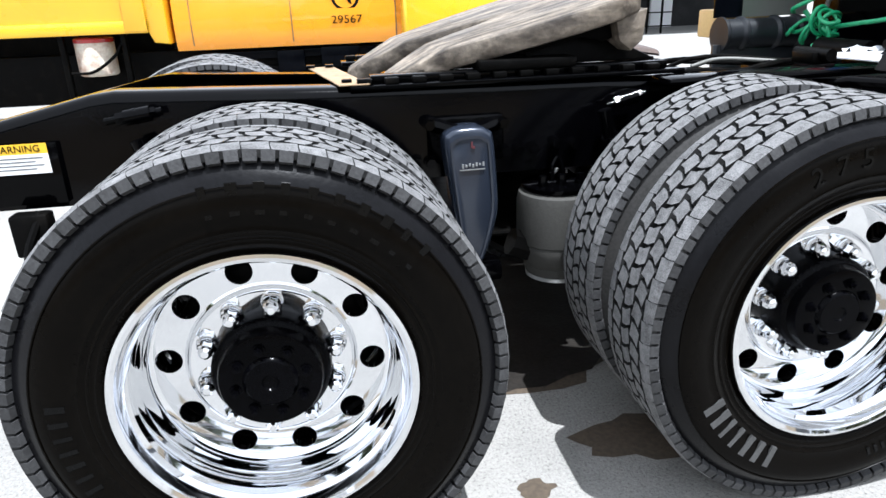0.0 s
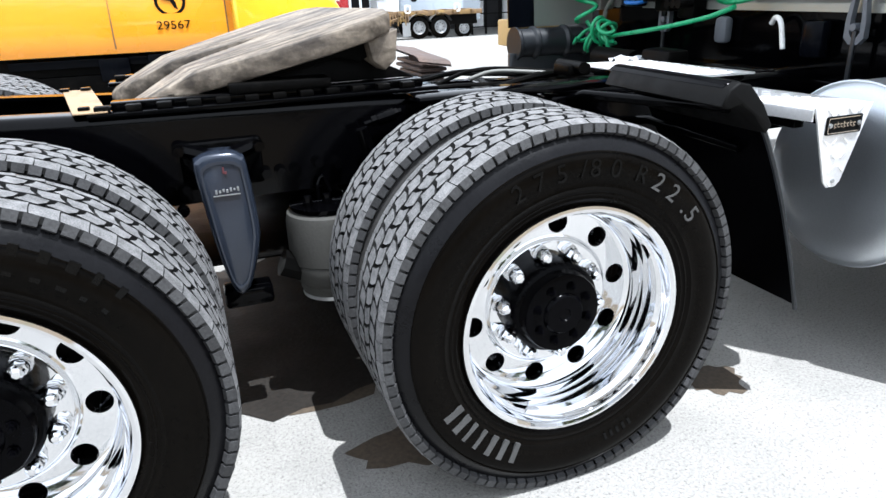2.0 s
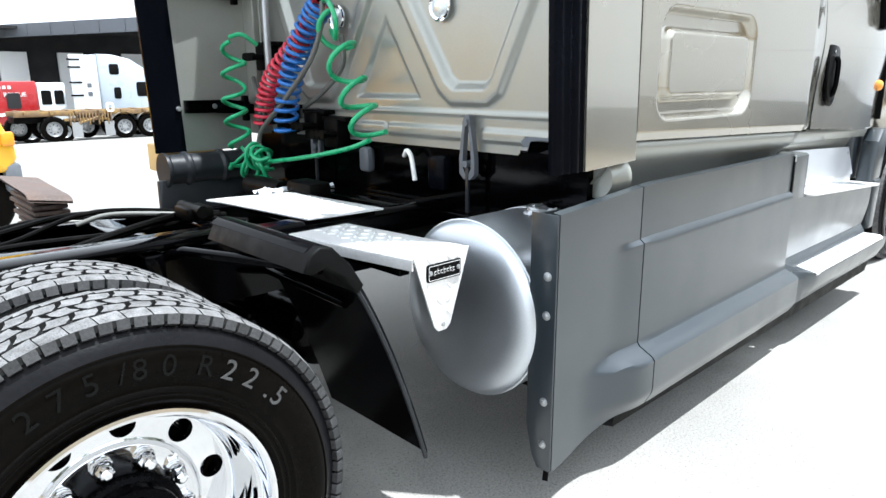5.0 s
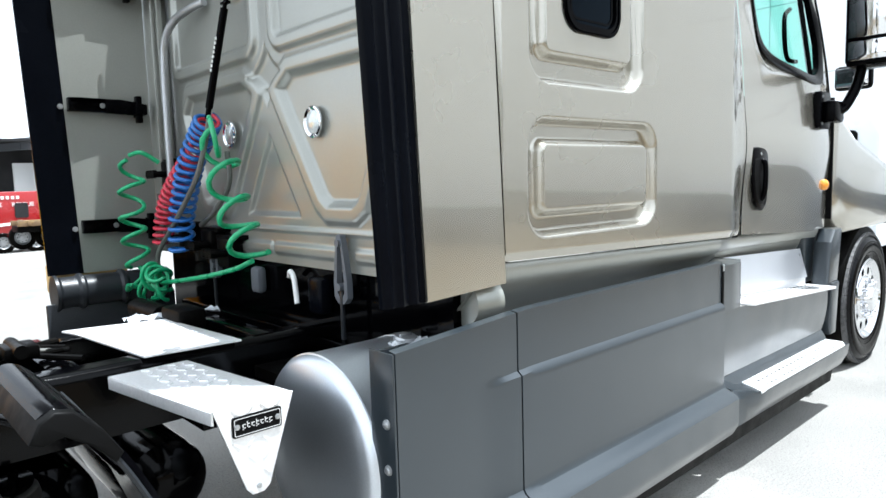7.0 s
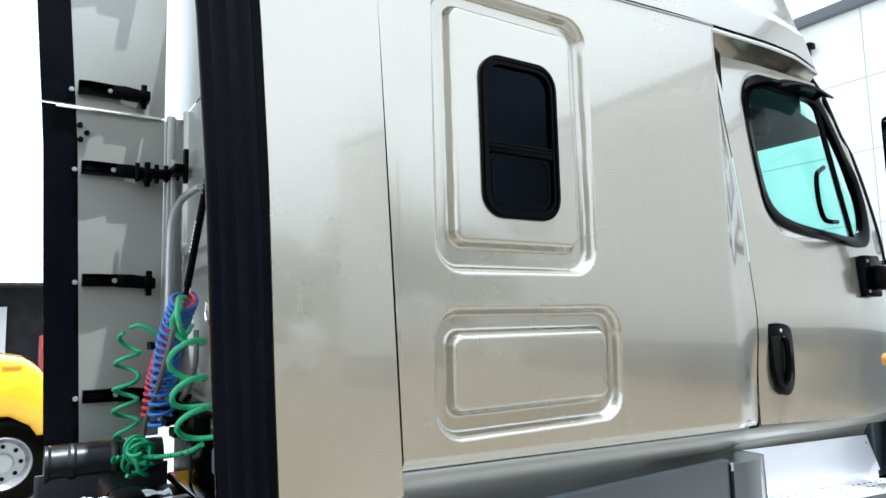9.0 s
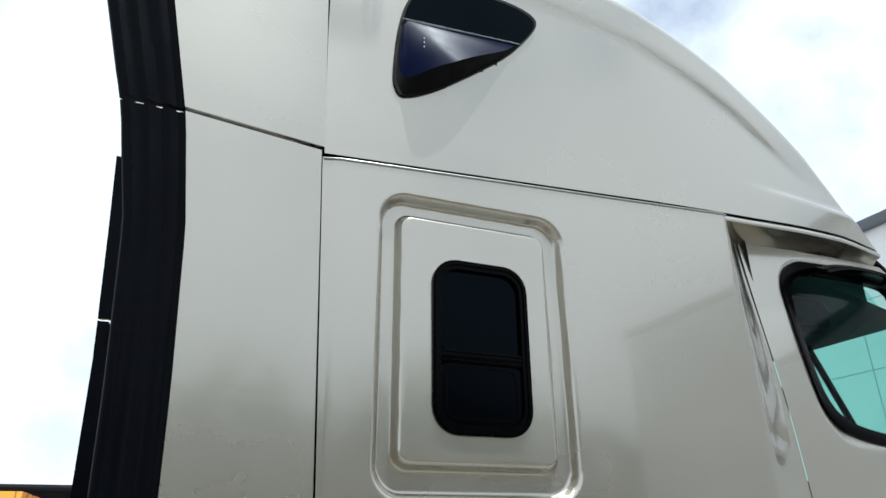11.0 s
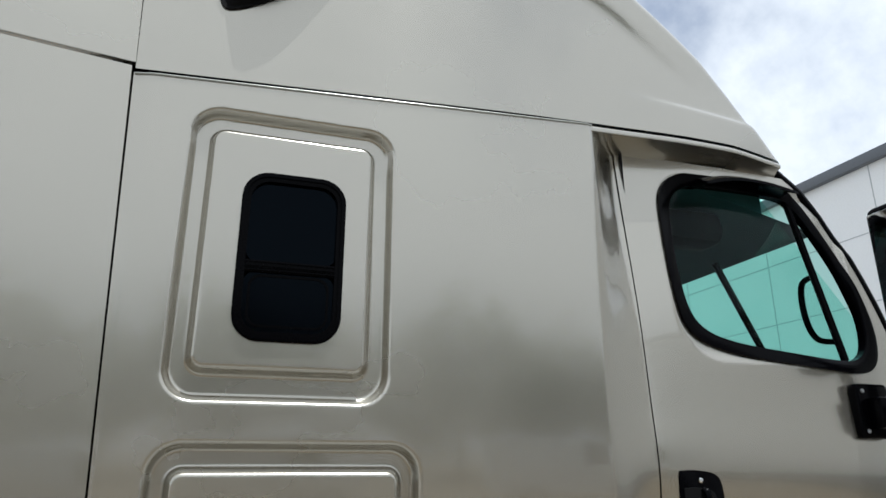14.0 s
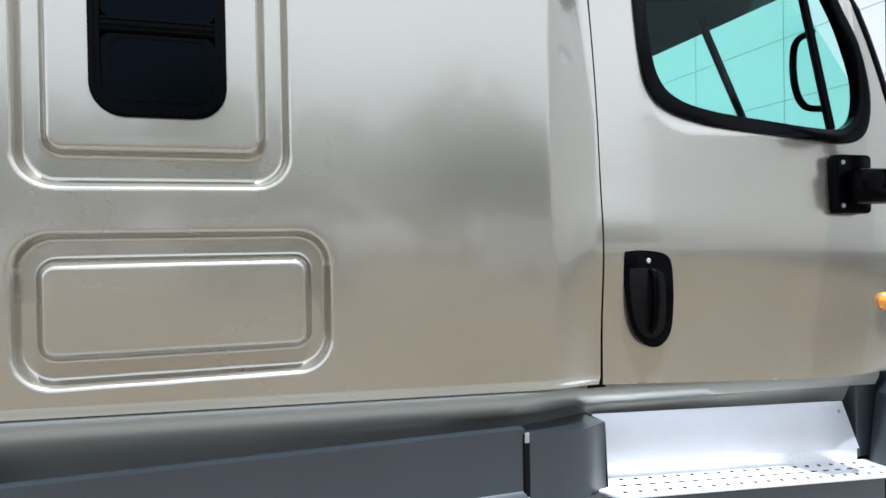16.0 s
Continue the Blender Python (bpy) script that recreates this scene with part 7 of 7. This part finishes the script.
# white sleeper tractor and red rescue truck farther back
def far_truck(x, y, paint, name, label):
    g = fall(y)
    t = thing(name, (x, y, g), label, "truck")
    bm = bmesh.new()
    prism(bm, [(x, g + 0.9), (x + 4.6, g + 0.9), (x + 4.6, g + 1.9), (x + 3.3, g + 2.05), (x + 2.85, g + 2.75), (x + 2.2, g + 3.4), (x + 1.5, g + 3.85), (x + 0.7, g + 4.03), (x, g + 4.05)], "xz", y, y + 2.4, 0.08)
    body = part("body", bm, paint, t, "", 45)
    bm = bmesh.new()
    box(bm, x - 1.22, x - 0.03, y + 0.03, y + 0.09, g + 1.0, g + 4.0, 0.02)
    part("extender", bm, WHITEPAINT, t, "white side extender")
    for a, b, c, d in ((0.5, 0.95, 3.1, 3.6), (0.62, 0.95, 1.95, 2.5), (1.7, 2.5, 2.05, 2.75)):
        bm = bmesh.new()
        prism(bm, rrect(x + a, x + b, g + c, g + d, 0.1), "xz", y - 0.012, y + 0.02, 0.004)
        part("window", bm, INK, body)
    for z in (1.4, 2.1, 2.7, 3.4, 3.75):
        bm = bmesh.new()
        box(bm, x - 1.3, x - 0.75, y - 0.0, y + 0.05, g + z, g + z + 0.08)
        part("bracket", bm, INK, t)
    for zz in (2.1, 2.5):
        bm = bmesh.new()
        box(bm, x - 0.55, x - 0.35, y + 0.015, y + 0.03, g + zz, g + zz + 0.2)
        part("side_marking", bm, FASCIA, t)
    bm = bmesh.new()
    box(bm, x - 4, x + 4.6, y + 0.5, y + 1.9, g + 0.7, g + 0.95)
    part("chassis", bm, DULL, t)
    for wx in (x - 3.2, x - 1.8, x + 3.6):
        plain_wheel(t, wx, y + 0.1, g + 0.5, 0.5, 0.28)
    return t


# Pale grey paint, darkened for the shade under the shed roof.
far_truck(11.75, 33.0, mat("pale_grey_shaded_truck_paint", (0.36, 0.41, 0.46), 0.3, 0, 0.04, 2, 100, 0.0, 0.6), "white_sleeper_truck", "pale grey-white sleeper tractor under the shed, roof shade in its paint")
G = fall(33.5)
V = thing("red_rescue_truck", (7.5, 34.5, G), "red and white rescue truck parked under the shed", "truck")
bm = bmesh.new()
box(bm, 3.4, 9.15, 33.5, 35.9, G + 0.75, G + 2.82, 0.06)
vb = part("body", bm, REDPAINT, V)
bm = bmesh.new()
box(bm, 9.17, 10.35, 33.5, 35.9, G + 0.75, G + 2.75, 0.08)
vc = part("cab", bm, WHITEPAINT, V)
for a, b in ((9.3, 9.72), (9.85, 10.25)):
    bm = bmesh.new()
    prism(bm, rrect(a, b, G + 1.75, G + 2.4, 0.06), "xz", 33.48, 33.52)
    part("cab_window", bm, INK, vc)
for a, b, c, d in ((6.3, 7.3, 1.55, 2.1), (7.9, 8.45, 1.6, 2.3)):
    bm = bmesh.new()
    prism(bm, rrect(a, b, G + c, G + d, 0.1), "xz", 33.47, 33.52)
    part("locker", bm, BAY, vb)
bm = bmesh.new()
prism(bm, [(6.3, G + 1.15), (7.9, G + 1.3), (8.3, G + 0.8), (8.6, G + 0.8), (8.2, G + 1.45), (6.3, G + 1.3)], "xz", 33.47, 33.5)
part("white_stripe", bm, WHITE, vb, "white stripe")
for i in range(10):
    bm = bmesh.new()
    box(bm, 6.2 + i * 0.2, 6.32 + i * 0.2, 33.475, 33.5, G + 2.48, G + 2.62)
    part("side_bar", bm, WHITE, vb, "plain white bar")
for word, x in (("FIRE", 7.2), ("RESCUE", 8.25)):
    me = text_mesh("side_word", word, 0.26, 0.004)
    me.materials.append(WHITE)
    link("side_word", me, vb, "white painted word", pose(x, 33.475, G + 2.22, 90, 0, 0))
for wx in (5.4, 7.35, 9.6):
    plain_wheel(V, wx, 33.6, G + 0.48, 0.48, 0.28)

# shed with bays behind a skewed fascia, and the white hall
FA, FB = Vector((10.4, 45.5, 0)), Vector((14.7, 35.5, 0))
FD = (FB - FA).normalized()
FN = Vector((FD.y, -FD.x, 0))
SK = Matrix.Translation(FA) @ Matrix(((FD.x, -FN.x, 0, 0), (FD.y, -FN.y, 0, 0), (0, 0, 1, 0), (0, 0, 0, 1)))
def shed(name, material, label, category, *boxes):
    bm = bmesh.new()
    for bx in boxes:
        box(bm, *bx, 0.0, SK)
    bmesh.ops.recalc_face_normals(bm, faces=bm.faces[:])
    setting(name, bm, material, label, category)


shed("shed_fascia", FASCIA, "grey metal shed fascia", "fascia", (-60, 16, -0.25, 0.1, 4.02, 4.72), *[(-60 + i * 1.9, -59.95 + i * 1.9, -0.28, -0.25, 4.02, 4.70) for i in range(40)])
shed("shed_roof", FASCIA, "grey shed roof underside", "roof", (-60, 16, 0.1, 22, 4.55, 4.7))
# Near-black wall paints the shade inside the open bays.
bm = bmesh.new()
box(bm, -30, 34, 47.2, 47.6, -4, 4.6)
# Roof slab added out of view to keep the sun off the piers.
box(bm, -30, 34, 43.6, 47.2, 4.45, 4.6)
setting("bay_shade_wall", bm, BAY, "near-black wall for bay shade, with an added roof slab", "wall")
for x0, x1 in ((-4.0, -2.6), (0.4, 2.0), (4.6, 6.0), (8.2, 9.25), (10.4, 11.95), (13.7, 15.2), (17.65, 19.0), (21.2, 22.8), (24.5, 26.2)):
    bm = bmesh.new()
    box(bm, x0, x1, 46.9, 47.2, -3.5, 3.3, 0.02)
    setting("shed_pier", bm, FACADE, "pale shed pier between dark bays", "pier")
bm = bmesh.new()
for k in range(5):
    box(bm, 16.2 + 0.9 * k, 16.3 + 0.9 * k, 36.0, 36.1, -1.5, 2.6)
    box(bm, 16.0, 20.5, 36.0, 36.1, -1.0 + 0.75 * k, -0.93 + 0.75 * k)
setting("storage_rack", bm, DULL, "dark steel rack under the shed", "rack")
bm = bmesh.new()
box(bm, 15.7, 40, -16, 17, -0.5, 7.55)
setting("hall_wall", bm, FACADE, "white panelled hall wall", "wall")
bm = bmesh.new()
box(bm, 15.55, 15.7, -16, 17, 7.5, 7.72, 0.01)
setting("hall_roof_edge", bm, FASCIA, "grey metal roof edge of the hall", "trim")
bm = bmesh.new()
for z in (1.9, 3.3, 4.7, 6.1):
    box(bm, 15.694, 15.702, -16, 17, z, z + 0.02)
for y in range(-15, 17, 3):
    box(bm, 15.694, 15.702, y, y + 0.02, 0, 7.5)
setting("hall_trim", bm, mat("pale_joint", (0.42, 0.44, 0.45), 0.6, 0, 0.05, 1, 30), "pale grey panel joints of the hall wall", "trim")
bm = bmesh.new()
box(bm, 15.62, 15.7, -16, 17, -0.5, 0.9)
setting("hall_plinth", bm, FASCIA, "grey plinth", "plinth")
for y, z in ((4.05, 7.0),):
    L = thing("wall_lamp", (15.6, y, z), "small dark flood lamp on the white wall", "lamp")
    bm = bmesh.new()
    box(bm, 15.38, 15.58, y - 0.22, y + 0.22, z - 0.06, z + 0.06, 0.02)
    part("lamp_head", bm, DULL, L)
    bm = bmesh.new()
    box(bm, 15.56, 15.69, y - 0.06, y + 0.06, z - 0.12, z + 0.02, 0.01)
    part("lamp_bracket", bm, DULL, L)
# parked white van in front of the hall
N = thing("white_van", (13, 2.0, 0), "white van parked before the hall", "van")
bm = bmesh.new()
prism(bm, [(-0.2, 0.5), (2.1, 0.5), (2.1, 1.9), (1.9, 2.35), (-0.0, 2.35), (-0.2, 1.9)], "yz", 11.0, 15.0, 0.06)
nb = part("body", bm, WHITEPAINT, N)
for y0 in (0.05, 0.75, 1.4):
    bm = bmesh.new()
    prism(bm, rrect(y0, y0 + 0.55, 1.35, 1.95, 0.06), "yz", 10.98, 11.02)
    part("window", bm, INK, nb)
bm = bmesh.new()
box(bm, 10.97, 11.0, 0.2, 1.7, 0.95, 1.12)
part("grille", bm, INK, nb)
plain_wheel(N, 11.8, -0.15, 0.4, 0.4, 0.25), plain_wheel(N, 14.2, -0.15, 0.4, 0.4, 0.25)


# trees behind the viewer, which the paint mirrors
def tree(x, y, h, seed):
    rnd = random.Random(seed)
    t = thing("yard_tree", (x, y, 0), "broad green yard tree with uneven crown", "tree", "trees across the yard")
    bm = bmesh.new()
    pts = curve_pts([(x, y, 0), (x + rnd.uniform(-0.2, 0.2), y, h * 0.25), (x + rnd.uniform(-0.3, 0.3), y, h * 0.55)], 4)
    for a, b, i in zip(pts, pts[1:], range(20)):
        cyl(bm, a, b, 0.22 - 0.018 * i, 0.22 - 0.018 * (i + 1), 8, False)
    for i in range(7):
        a = rnd.uniform(0, 6.28)
        p = pts[-1 - i % 3]
        q = p + Vector((math.cos(a) * h * 0.22, math.sin(a) * h * 0.22, h * rnd.uniform(0.1, 0.25)))
        cyl(bm, p, q, 0.08, 0.02, 6, False)
    part("trunk", bm, BARK, t)
    verts, faces = [], []
    for i in range(2600):
        d = Vector((rnd.gauss(0, 1), rnd.gauss(0, 1), rnd.gauss(0, 0.8)))
        d = d.normalized() * rnd.uniform(0.55, 1.0) * (0.75 + 0.35 * noise.noise(d.normalized() * 1.7 + Vector((seed, 0, 0))))
        c = Vector((x + d.x * h * 0.46, y + d.y * h * 0.46, h * 0.50 + d.z * h * 0.50))
        a, s = rnd.uniform(0, 6.28), rnd.uniform(0.20, 0.48)
        u, v = Vector((math.cos(a), math.sin(a), rnd.uniform(-0.6, 0.6))) * s, Vector((-math.sin(a), math.cos(a), rnd.uniform(-0.6, 0.6))) * s * 0.6
        k = len(verts)
        verts += [c - u, c + v, c + u, c - v]
        faces.append((k, k + 1, k + 2, k + 3))
    me = bpy.data.meshes.new("crown")
    me.from_pydata(verts, [], faces)
    me.materials.append(LEAF)
    link("crown", me, t, "uneven mass of small green leaves")


for i in range(22):
    tree(-42 + 4.8 * i + 2.0 * math.sin(2.3 * i), -46 - 5.0 * math.cos(1.7 * i), 13.0 + 3.2 * math.sin(3.1 * i), i)
for i in range(3):
    P = thing("parked_van", (-4 + 9 * i, -19, 0), "pale parked van across the yard", "van", "vans across the yard")
    x = -4 + 9 * i
    bm = bmesh.new()
    prism(bm, [(x - 2.4, 0.4), (x + 2.4, 0.4), (x + 2.45, 1.1), (x + 1.6, 1.25), (x + 1.0, 2.1), (x - 2.3, 2.2), (x - 2.45, 1.8)], "xz", -20, -18.1, 0.08)
    pb = part("body", bm, (WHITEPAINT, STEEL, WHITEPAINT)[i], P)
    bm = bmesh.new()
    prism(bm, [(x + 0.2, 1.3), (x + 1.4, 1.3), (x + 0.95, 1.95), (x + 0.2, 2.0)], "xz", -18.11, -18.08)
    part("window", bm, INK, pb)
    plain_wheel(P, x - 1.5, -18.2, 0.35, 0.35, 0.22, 1), plain_wheel(P, x + 1.5, -18.2, 0.35, 0.35, 0.22, 1)
